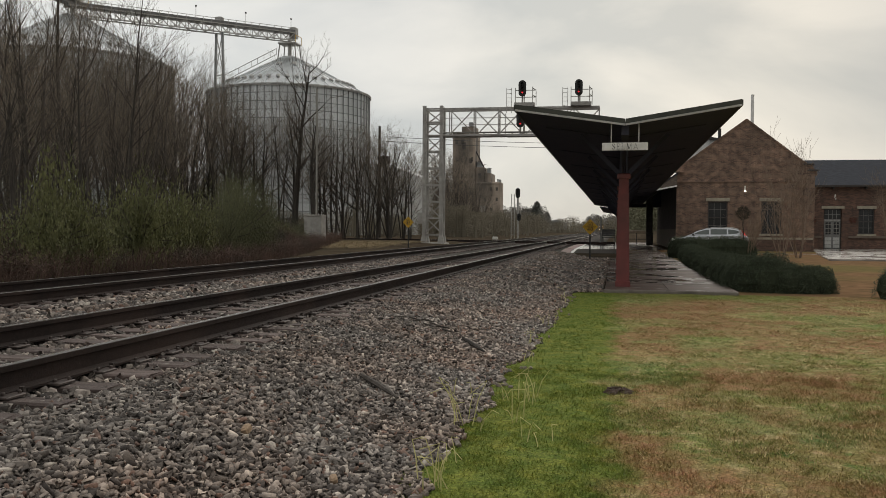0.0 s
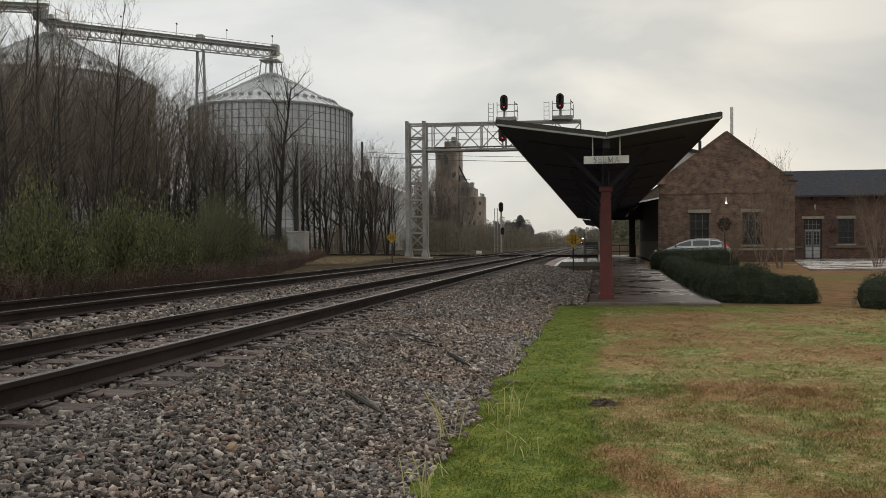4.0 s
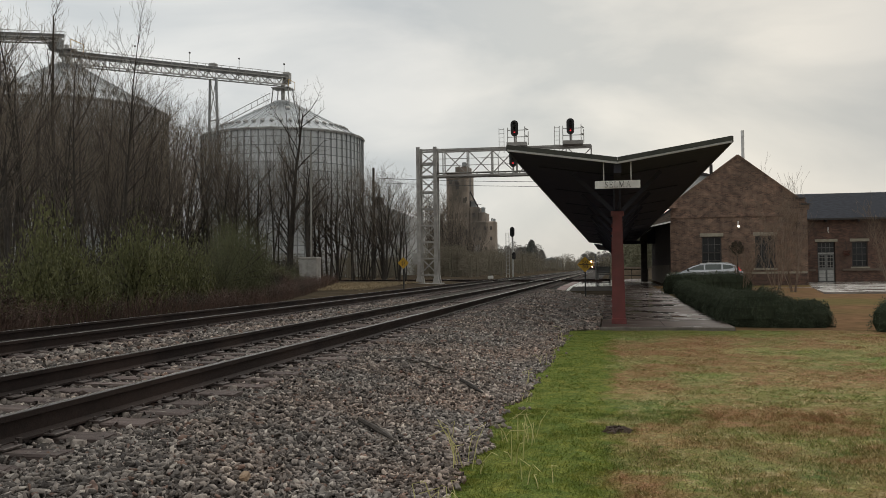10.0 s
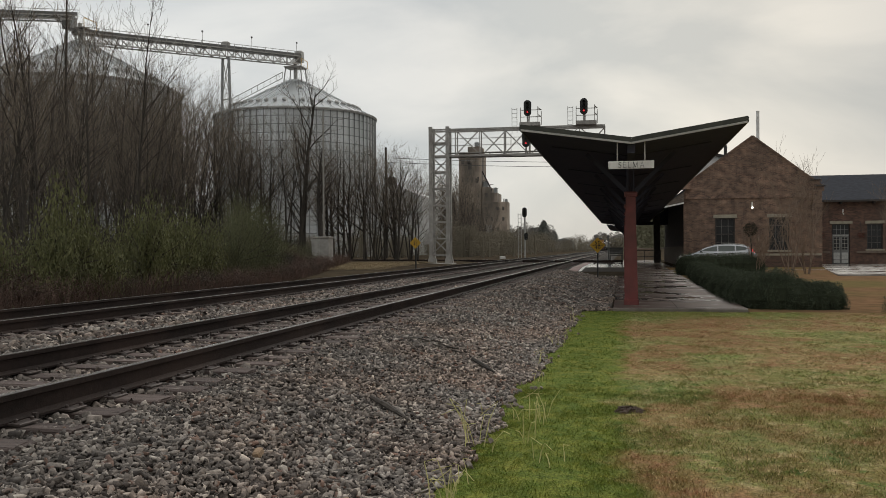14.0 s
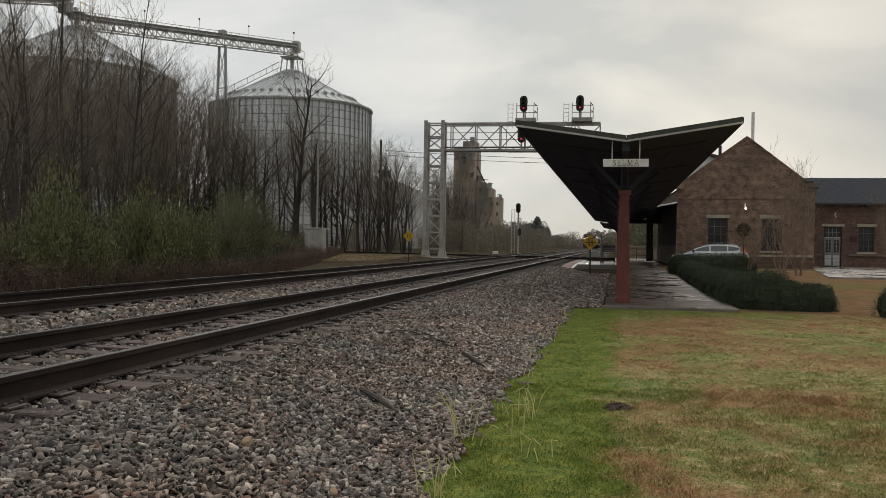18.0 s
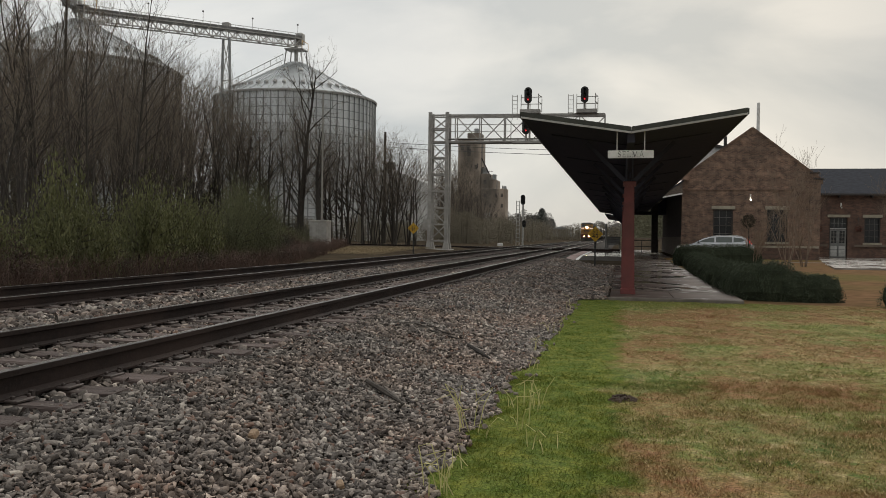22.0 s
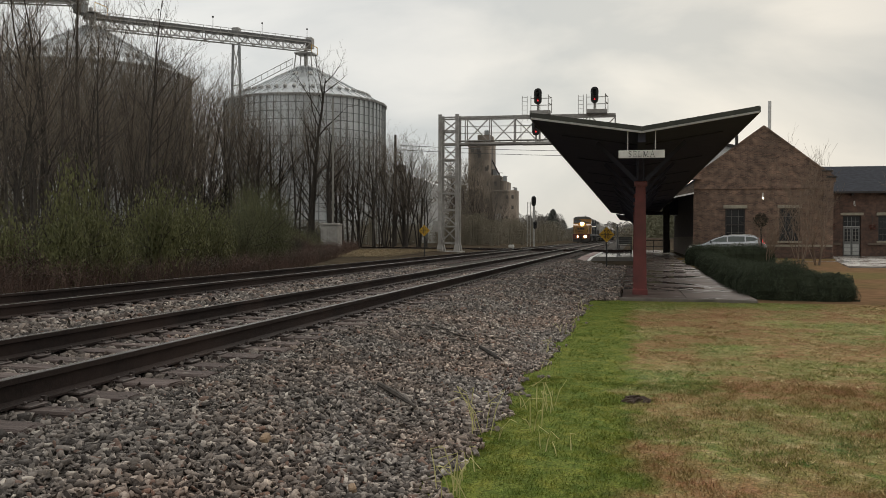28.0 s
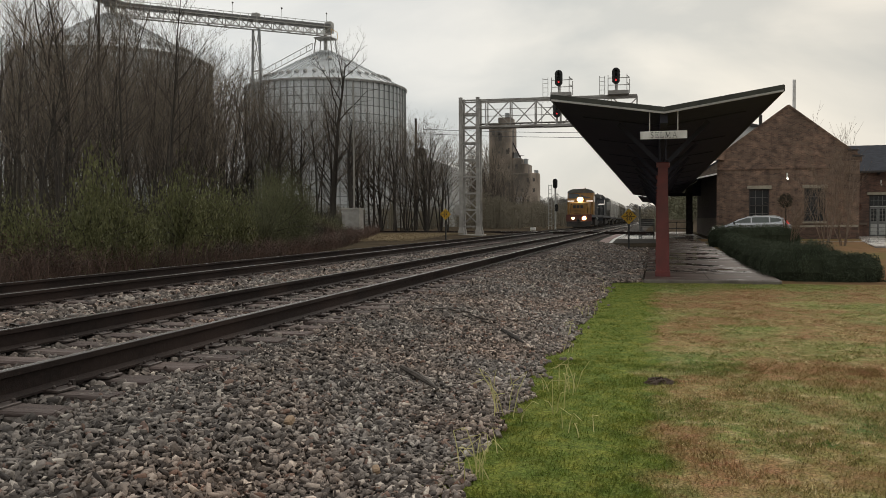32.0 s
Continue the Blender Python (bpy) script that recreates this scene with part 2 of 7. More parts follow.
def lawn_mat(blades=False):
    """Moss green beside the ballast; straw, red-brown and green patches further out."""
    m = mat("lawn_turf", (0.345, 0.285, 0.120), (0.175, 0.212, 0.058), 1.1, 0.95, 0, 0.8, 70, c3=(0.28, 0.166, 0.080), s3=0.46, spread=(0.33, 0.56), stretch=(0.55, 1.0, 1), amount=0.75, isl=0.4 if blades else 0.28, spec=0.1)
    n, l = m.node_tree.nodes, m.node_tree.links
    b = n["Principled BSDF"]
    co, sep = n.new("ShaderNodeTexCoord"), n.new("ShaderNodeSeparateXYZ")
    l.new(co.outputs["Object"], sep.inputs[0])
    no = n.new("ShaderNodeTexNoise")
    no.inputs["Scale"].default_value, no.inputs["Detail"].default_value = 2.2, 5
    l.new(co.outputs["Object"], no.inputs["Vector"])
    wob = n.new("ShaderNodeMath")
    wob.operation = "MULTIPLY_ADD"
    wob.inputs[1].default_value = 0.9
    l.new(no.outputs[0], wob.inputs[0])
    l.new(sep.outputs[0], wob.inputs[2])
    r = n.new("ShaderNodeMapRange")
    r.inputs[1].default_value, r.inputs[2].default_value, r.inputs[3].default_value, r.inputs[4].default_value = 0.34, 0.54, 0.95, 0.0
    l.new(wob.outputs[0], r.inputs[0])
    # a greener strip along the platform's kerb
    back, reach, strip, most_ = n.new("ShaderNodeMapRange"), n.new("ShaderNodeMapRange"), n.new("ShaderNodeMath"), n.new("ShaderNodeMath")
    back.inputs[1].default_value, back.inputs[2].default_value, back.inputs[3].default_value, back.inputs[4].default_value = 18.0, 19.4, 0.0, 0.75
    reach.inputs[1].default_value, reach.inputs[2].default_value, reach.inputs[3].default_value, reach.inputs[4].default_value = 3.2, 5.6, 1.0, 0.0
    strip.operation, most_.operation = "MULTIPLY", "MAXIMUM"
    l.new(sep.outputs[1], back.inputs[0])
    l.new(wob.outputs[0], reach.inputs[0])
    l.new(back.outputs[0], strip.inputs[0])
    l.new(reach.outputs[0], strip.inputs[1])
    l.new(strip.outputs[0], most_.inputs[0])
    l.new(r.outputs[0], most_.inputs[1])
    mx = n.new("ShaderNodeMixRGB")
    l.new(most_.outputs[0], mx.inputs[0])
    turf = b.inputs["Base Color"].links[0].from_socket
    for scale, lo, tint, most in ((7.0, 0.52, (0.44, 0.355, 0.185, 1), 0.8), (5.0, 0.55, (0.12, 0.182, 0.045, 1), 0.8), (0.8, 0.52, (0.15, 0.192, 0.058, 1), 0.55), (0.62, 0.465, (0.275, 0.155, 0.076, 1), 0.78), (13.0, 0.60, (0.20, 0.13, 0.075, 1), 0.5)):
        tuft, amount, blend = n.new("ShaderNodeTexNoise"), n.new("ShaderNodeMapRange"), n.new("ShaderNodeMixRGB")
        tuft.inputs["Scale"].default_value, tuft.inputs["Detail"].default_value, tuft.inputs["Roughness"].default_value = scale, 6, 0.65
        l.new(co.outputs["Object"], tuft.inputs["Vector"])
        amount.inputs[1].default_value, amount.inputs[2].default_value, amount.inputs[4].default_value = lo, lo + 0.1, most
        l.new(tuft.outputs[0], amount.inputs[0])
        l.new(amount.outputs[0], blend.inputs[0])
        l.new(turf, blend.inputs[1])
        blend.inputs[2].default_value = tint
        turf = blend.outputs[0]
    l.new(turf, mx.inputs[1])
    moss = n.new("ShaderNodeMixRGB")
    l.new(no.outputs[0], moss.inputs[0])
    moss.inputs[1].default_value, moss.inputs[2].default_value = (0.095, 0.150, 0.022, 1), (0.195, 0.212, 0.046, 1)
    l.new(moss.outputs[0], mx.inputs[2])
    fine, fr_ = n.new("ShaderNodeTexNoise"), n.new("ShaderNodeMapRange")
    fine.inputs["Scale"].default_value, fine.inputs["Detail"].default_value = 55, 3
    l.new(co.outputs["Object"], fine.inputs["Vector"])
    fr_.inputs[1].default_value, fr_.inputs[2].default_value, fr_.inputs[3].default_value, fr_.inputs[4].default_value = 0.35, 0.65, 0.55, 1.25
    l.new(fine.outputs[0], fr_.inputs[0])
    hsv = n.new("ShaderNodeHueSaturation")
    clump, cr_ = n.new("ShaderNodeTexNoise"), n.new("ShaderNodeMapRange")
    clump.inputs["Scale"].default_value, clump.inputs["Detail"].default_value = 8, 4
    l.new(co.outputs["Object"], clump.inputs["Vector"])
    cr_.inputs[1].default_value, cr_.inputs[2].default_value, cr_.inputs[3].default_value, cr_.inputs[4].default_value = 0.34, 0.66, 0.90, 1.28
    l.new(clump.outputs[0], cr_.inputs[0])
    both, hue = n.new("ShaderNodeMath"), n.new("ShaderNodeMapRange")
    both.operation = "MULTIPLY"
    l.new(fr_.outputs[0], both.inputs[0])
    l.new(cr_.outputs[0], both.inputs[1])
    hue.inputs[1].default_value, hue.inputs[2].default_value, hue.inputs[3].default_value, hue.inputs[4].default_value = 0.3, 0.7, 0.525, 0.475
    l.new(clump.outputs[0], hue.inputs[0])
    l.new(hue.outputs[0], hsv.inputs["Hue"])
    l.new(both.outputs[0], hsv.inputs["Value"])
    l.new(mx.outputs[0], hsv.inputs["Color"])
    l.new(hsv.outputs[0], b.inputs["Base Color"])
    if blades:  # thin blades let half of the light through
        tr_, ms = n.new("ShaderNodeBsdfTranslucent"), n.new("ShaderNodeMixShader")
        l.new(hsv.outputs[0], tr_.inputs[0])
        ms.inputs[0].default_value = 0.5
        l.new(b.outputs[0], ms.inputs[1])
        l.new(tr_.outputs[0], ms.inputs[2])
        l.new(ms.outputs[0], n["Material Output"].inputs[0])
    return m


M_LAWN = lawn_mat()
M_BLADES = lawn_mat(True)


def wet_mat(name, c1, c2, c3, dry=0.42, shine=0.05):
    """Rain-wet slabs: films and streaks of water among rougher damp patches."""
    m = mat(name, c1, c2, 1.6, 0.3, 0, 0.05, 6, c3=c3, s3=0.5, spec=0.6)
    n, l = m.node_tree.nodes, m.node_tree.links
    co, mp, no, r = n.new("ShaderNodeTexCoord"), n.new("ShaderNodeMapping"), n.new("ShaderNodeTexNoise"), n.new("ShaderNodeMapRange")
    mp.inputs["Scale"].default_value = (0.7, 0.9, 1)
    no.inputs["Scale"].default_value, no.inputs["Detail"].default_value = 1.1, 4
    r.inputs[1].default_value, r.inputs[2].default_value, r.inputs[3].default_value, r.inputs[4].default_value = 0.42, 0.53, 0.07, dry
    l.new(co.outputs["Object"], mp.inputs[0])
    l.new(mp.outputs[0], no.inputs["Vector"])
    l.new(no.outputs[0], r.inputs[0])
    l.new(r.outputs[0], n["Principled BSDF"].inputs["Roughness"])
    film = n.new("ShaderNodeMapRange")  # a water film shines, damp concrete hardly does
    film.inputs[1].default_value, film.inputs[2].default_value, film.inputs[3].default_value, film.inputs[4].default_value = 0.42, 0.53, 0.6, shine
    l.new(no.outputs[0], film.inputs[0])
    l.new(film.outputs[0], n["Principled BSDF"].inputs["Specular IOR Level"])
    return m


M_WETCON = wet_mat("wet_concrete", (0.128, 0.086, 0.069), (0.076, 0.053, 0.044), (0.055, 0.039, 0.032), 0.6, 0.15)
M_CONC = mat("concrete", (0.40, 0.38, 0.35), (0.28, 0.265, 0.24), 3.0, 0.8, 0, 0.3, c3=(0.2, 0.185, 0.165), s3=0.3)
M_WHITE = mat("white_paint", (0.78, 0.77, 0.74), (0.66, 0.65, 0.62), 5, 0.5, c3=(0.5, 0.48, 0.44), s3=2)
M_GALV = mat("galvanised_steel", (0.52, 0.51, 0.485), (0.39, 0.38, 0.36), 6, 0.6, 0.25, c3=(0.25, 0.24, 0.23), s3=0.5)
M_BIN = mat("corrugated_bin_steel", (0.66, 0.68, 0.69), (0.50, 0.515, 0.52), 0.5, 0.36, 0.5, c3=(0.38, 0.39, 0.39), s3=0.12)
M_BINRING = mat("bin_sheet_ring", (0.80, 0.82, 0.83), (0.60, 0.615, 0.625), 0.35, 0.36, 0.4, c3=(0.42, 0.43, 0.435), s3=0.1, stretch=(1, 1, 0.2), rnd=0.16)
M_BRIDGE = mat("weathered_bridge_paint", (0.42, 0.405, 0.38), (0.31, 0.298, 0.28), 3, 0.65, 0.15, c3=(0.21, 0.19, 0.175), s3=0.7)
M_STIFF = mat("dull_stiffener_steel", (0.36, 0.37, 0.37), (0.27, 0.28, 0.28), 0.5, 0.6, 0.3)
M_DARK = mat("black_painted_timber", (0.062, 0.063, 0.084), (0.070, 0.071, 0.092), 3, 0.95, 0, 0.2, spec=0.1)
M_BRACE = mat("black_steel_framing", (0.050, 0.051, 0.066), (0.056, 0.057, 0.072), 3, 0.9, 0, 0.2, spec=0.1)
M_FASCIA = mat("green_black_fascia", (0.05, 0.052, 0.04), (0.03, 0.032, 0.026), 4, 0.6)
M_RED = mat("oxide_red_paint", (0.20, 0.047, 0.043), (0.145, 0.037, 0.035), 4, 0.55, 0, 0.15, c3=(0.11, 0.04, 0.035), s3=1.2)
M_BLACK = mat("black_enamel", (0.012, 0.012, 0.012), (0.02, 0.02, 0.02), 4, 0.5)
M_BARK = mat("winter_bark", (0.075, 0.063, 0.053), (0.038, 0.032, 0.027), 5, 0.95, 0, 0.6, stretch=(4, 4, 0.6), rnd=0.35)
M_TWIG = mat("winter_twigs", (0.24, 0.196, 0.151), (0.152, 0.125, 0.098), 0.7, 0.95, rnd=0.35)
M_LEAF = mat("privet_leaves", (0.165, 0.167, 0.066), (0.10, 0.103, 0.045), 0.8, 0.8, isl=0.22)
M_LEAF2 = mat("dull_brush_leaves", (0.050, 0.045, 0.027), (0.034, 0.030, 0.020), 0.8, 0.85, isl=0.25)
M_DRY = mat("dry_brush", (0.125, 0.075, 0.056), (0.066, 0.044, 0.035), 1.2, 0.95, isl=0.3)
# leaf green at half tone: the hedge's inner shade is in this colour
M_HEDGESHADE = mat("hedge_inside", (0.045, 0.053, 0.035), (0.03, 0.036, 0.024), 3, 0.95, spec=0.0)
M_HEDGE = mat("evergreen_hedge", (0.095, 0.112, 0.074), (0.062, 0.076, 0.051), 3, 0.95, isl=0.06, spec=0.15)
M_ASPHALT = mat("wet_asphalt", (0.06, 0.058, 0.056), (0.04, 0.039, 0.038), 8, 0.4, 0, 0.2)
M_ROOF = mat("slate_blue_shingle", (0.044, 0.047, 0.058), (0.029, 0.031, 0.038), 3, 0.95, 0, 0.3, stretch=(1, 1, 4), spec=0.15)
M_GLASS = mat("window_glass", (0.018, 0.02, 0.023), (0.026, 0.028, 0.03), 1, 0.12, 0, spec=0.35)
M_YELLOW = mat("yellow_sheeting", (0.62, 0.36, 0.02), (0.5, 0.28, 0.02), 6, 0.5)
M_DEADGRASS = mat("dead_brown_turf", (0.235, 0.138, 0.080), (0.15, 0.098, 0.055), 4.5, 1.0, 0, 0.8, 30, c3=(0.13, 0.135, 0.05), s3=0.25, spec=0.0, amount=0.5, stretch=(0.5, 0.6, 1))
M_STRAWTURF = mat("straw_turf", (0.28, 0.22, 0.14), (0.16, 0.127, 0.085), 0.35, 1.0, 0, 0.6, 50, spec=0.0)
M_FRAMEGREY = mat("grey_furniture_metal", (0.22, 0.22, 0.215), (0.14, 0.14, 0.138), 8, 0.5)


# ---- mesh helpers ----
class Acc:
    """Collects vertices and faces of one mesh."""

    def __init__(self):
        self.v, self.f = [], []

    def add(self, vs, fs):
        k = len(self.v)
        self.v += [tuple(p) for p in vs]
        self.f += [tuple(i + k for i in q) for q in fs]
        return self

    def box(self, c, s, m=None):
        x, y, z = (a / 2 for a in s)
        vs = [Vector((i * x, j * y, k * z)) for i in (-1, 1) for j in (-1, 1) for k in (-1, 1)]
        if m is not None:
            vs = [m @ p for p in vs]
        vs = [p + Vector(c) for p in vs]
        return self.add(vs, [(0, 1, 3, 2), (4, 6, 7, 5), (0, 4, 5, 1), (2, 3, 7, 6), (0, 2, 6, 4), (1, 5, 7, 3)])

    def bevel_box(self, c, s, b):
        """A box with chamfered upright and top edges."""
        x, y, z = (a / 2 for a in s)
        ring = [(-x + b, -y), (x - b, -y), (x, -y + b), (x, y - b), (x - b, y), (-x + b, y), (-x, y - b), (-x, -y + b)]
        top = [(px * (1 - b / x), py * (1 - b / y), z) for px, py in ring]
        vs = [(px, py, -z) for px, py in ring] + [(px, py, z - b) for px, py in ring] + top
        fs = [tuple(range(7, -1, -1)), tuple(range(16, 24))]
        for r in (0, 8):
            fs += [(r + i, r + (i + 1) % 8, r + 8 + (i + 1) % 8, r + 8 + i) for i in range(8)]
        return self.add([Vector(p) + Vector(c) for p in vs], fs)

    def tube(self, pts, radii, n=6, caps=True):
        pts = [Vector(p) for p in pts]
        if not hasattr(radii, "__len__"):
            radii = [radii] * len(pts)
        vs = []
        for i, p in enumerate(pts):
            d = (pts[min(i + 1, len(pts) - 1)] - pts[max(i - 1, 0)]).normalized()
            a = d.cross(Vector((0, 0, 1)) if abs(d.z) < 0.9 else Vector((1, 0, 0))).normalized()
            b = d.cross(a)
            vs += [p + (a * math.cos(2 * math.pi * k / n) + b * math.sin(2 * math.pi * k / n)) * radii[i] for k in range(n)]
        fs = [(i * n + k, i * n + (k + 1) % n, (i + 1) * n + (k + 1) % n, (i + 1) * n + k) for i in range(len(pts) - 1) for k in range(n)]
        if caps and n > 3:
            fs += [tuple(range(n - 1, -1, -1)), tuple((len(pts) - 1) * n + k for k in range(n))]
        return self.add(vs, fs)

    def bar(self, p, q, w, h=None):
        """A square bar from p to q."""
        h = h or w
        p, q = Vector(p), Vector(q)
        d = (q - p).normalized()
        a = d.cross(Vector((0, 0, 1)) if abs(d.z) < 0.95 else Vector((0, 1, 0))).normalized() * w / 2
        b = d.cross(a).normalized() * h / 2
        vs = [e + i * a + j * b for e in (p, q) for i, j in ((-1, -1), (1, -1), (1, 1), (-1, 1))]
        return self.add(vs, [(3, 2, 1, 0), (4, 5, 6, 7), (0, 1, 5, 4), (1, 2, 6, 5), (2, 3, 7, 6), (3, 0, 4, 7)])

    def extrude(self, prof, y0, y1):
        """A profile in x and z drawn along y."""
        n = len(prof)
        vs = [(x, y0, z) for x, z in prof] + [(x, y1, z) for x, z in prof]
        return self.add(vs, [tuple(range(n)), tuple(range(2 * n - 1, n - 1, -1))] + [(i, i + n, (i + 1) % n + n, (i + 1) % n) for i in range(n)])

    def lathe(self, prof, n=24, c=(0, 0, 0)):
        """A profile in radius and z turned about an upright axis."""
        vs = [(c[0] + r * math.cos(2 * math.pi * k / n), c[1] + r * math.sin(2 * math.pi * k / n), c[2] + z) for r, z in prof for k in range(n)]
        return self.add(vs, [(i * n + k, i * n + (k + 1) % n, (i + 1) * n + (k + 1) % n, (i + 1) * n + k) for i in range(len(prof) - 1) for k in range(n)])

    def mesh(self, name, material=None, smooth=False):
        me = bpy.data.meshes.new(name)
        me.from_pydata(self.v, [], self.f)
        if smooth:
            me.polygons.foreach_set("use_smooth", [True] * len(me.polygons))
        me.update()
        if material:
            me.materials.append(material)
        return me


def raw_mesh(name, verts, faces, material):
    """A mesh from numpy arrays, all faces with the same count of corners."""
    me = bpy.data.meshes.new(name)
    nf, k = faces.shape
    me.vertices.add(len(verts))
    me.vertices.foreach_set("co", np.asarray(verts, np.float32).ravel())
    me.loops.add(nf * k)
    me.loops.foreach_set("vertex_index", faces.astype(np.int32).ravel())
    me.polygons.add(nf)
    me.polygons.foreach_set("loop_start", np.arange(0, nf * k, k, dtype=np.int32))
    me.update(calc_edges=True)
    me.validate()
    me.materials.append(material)
    return me


def part(name, acc, material, parent, label="", smooth=False):
    me = acc if isinstance(acc, bpy.types.Mesh) else acc.mesh(name, material, smooth)
    ob = new(name, me)
    ob.parent = parent
    return tagged(ob, label)


def thing(name, label, category, m=None, group="", kind=""):
    ob = new(name)
    ob.empty_display_size = 0.2
    if m is not None:
        ob.matrix_basis = m
    return tagged(ob, label, category, group, kind)


def solo(name, acc, material, label, category, kind="", group="", m=None, smooth=False):
    me = acc if isinstance(acc, bpy.types.Mesh) else acc.mesh(name, material, smooth)
    ob = new(name, me)
    if m is not None:
        ob.matrix_basis = m
    return tagged(ob, label, category, group, kind)


def smooth_step(a, b, x):
    t = np.clip((x - a) / (b - a), 0, 1)
    return t * t * (3 - 2 * t)


# ---- the ground ----
def ground_z(x, y):
    """Height of the ground: level track bed, shoulders on both sides, the lawn half a metre below the rail heads."""
    x, y = np.asarray(x, float), np.asarray(y, float)
    right = -0.55 + 0.13 * smooth_step(25, 60, y)
    left = -0.45 + 0.40 * smooth_step(35, 60, y)
    bed = -0.24
    z = bed + (right - bed) * smooth_step(-3.2, -1.05, x)
    z = np.where(x < -10.8, bed + (left - bed) * np.clip((-10.8 - x) / 3.0, 0, 1), z)
    return z


def sheet(name, xs, ys, material, lift=0.0, rough=0.0, label="", category="", kind="structure", zf=ground_z):
    gx, gy = np.meshgrid(xs, ys)
    gz = zf(gx, gy) + lift
    if rough:
        gz = gz + rough * (np.sin(gx * 5.1 + 1.3 * np.sin(gy * 3.7)) * np.sin(gy * 4.3 + gx) * 0.5 + np.random.rand(*gz.shape) - 0.5)
    v = np.stack([gx, gy, gz], -1).reshape(-1, 3)
    ny, nx = gx.shape
    i = (np.arange(ny - 1)[:, None] * nx + np.arange(nx - 1)[None]).ravel()
    f = np.stack([i, i + 1, i + nx + 1, i + nx], -1)
    me = raw_mesh(name, v, f, material)
    me.polygons.foreach_set("use_smooth", [True] * len(me.polygons))
    return tagged(new(name, me), label, category, kind=kind)


near_x = np.r_[-2500, -900, -400, -200, -120, -80, -60, -45, np.arange(-34, -14, 2.0), np.arange(-14, 0.1, 0.5), np.arange(1, 12, 1.0), np.arange(12, 50, 4.0), 60, 90, 150, 300, 800, 2500]
near_y = np.r_[-2500, -800, -200, -60, -20, np.arange(-8, 70, 2.0), np.arange(70, 130, 6), 160, 220, 320, 500, 800, 1400, 2600]
sheet("ground", near_x, near_y, M_SOIL, -0.06, label="damp winter ground of soil and dead grass", category="ground")
sheet("ballast_bed", np.r_[np.arange(-11.6, -1.0, 0.25)], np.r_[-400, -100, np.arange(-30, 0, 3.0), np.arange(0, 26, 0.25), np.arange(26, 80, 2.0), 120, 200, 400, 900], M_BED, 0.0, 0.012,
      "grey crushed stone bed under the two tracks", "ballast", "structure")
sheet("gravel_walk", np.arange(-1.2, -0.2, 0.25), np.arange(20.3, 46, 0.5), M_BED, 0.004, 0.01, "grey gravel between ballast and platform", "gravel")
lawn_x = np.r_[np.arange(-1.24, 8, 0.12), np.arange(8, 40, 1.0)]
sheet("lawn", lawn_x, np.r_[-300, -80, np.arange(-30, 1.5, 1.5), np.arange(1.5, 20.4, 0.2)], M_LAWN, 0.004, 0.012, "patchy winter lawn, moss green and brown", "grass")


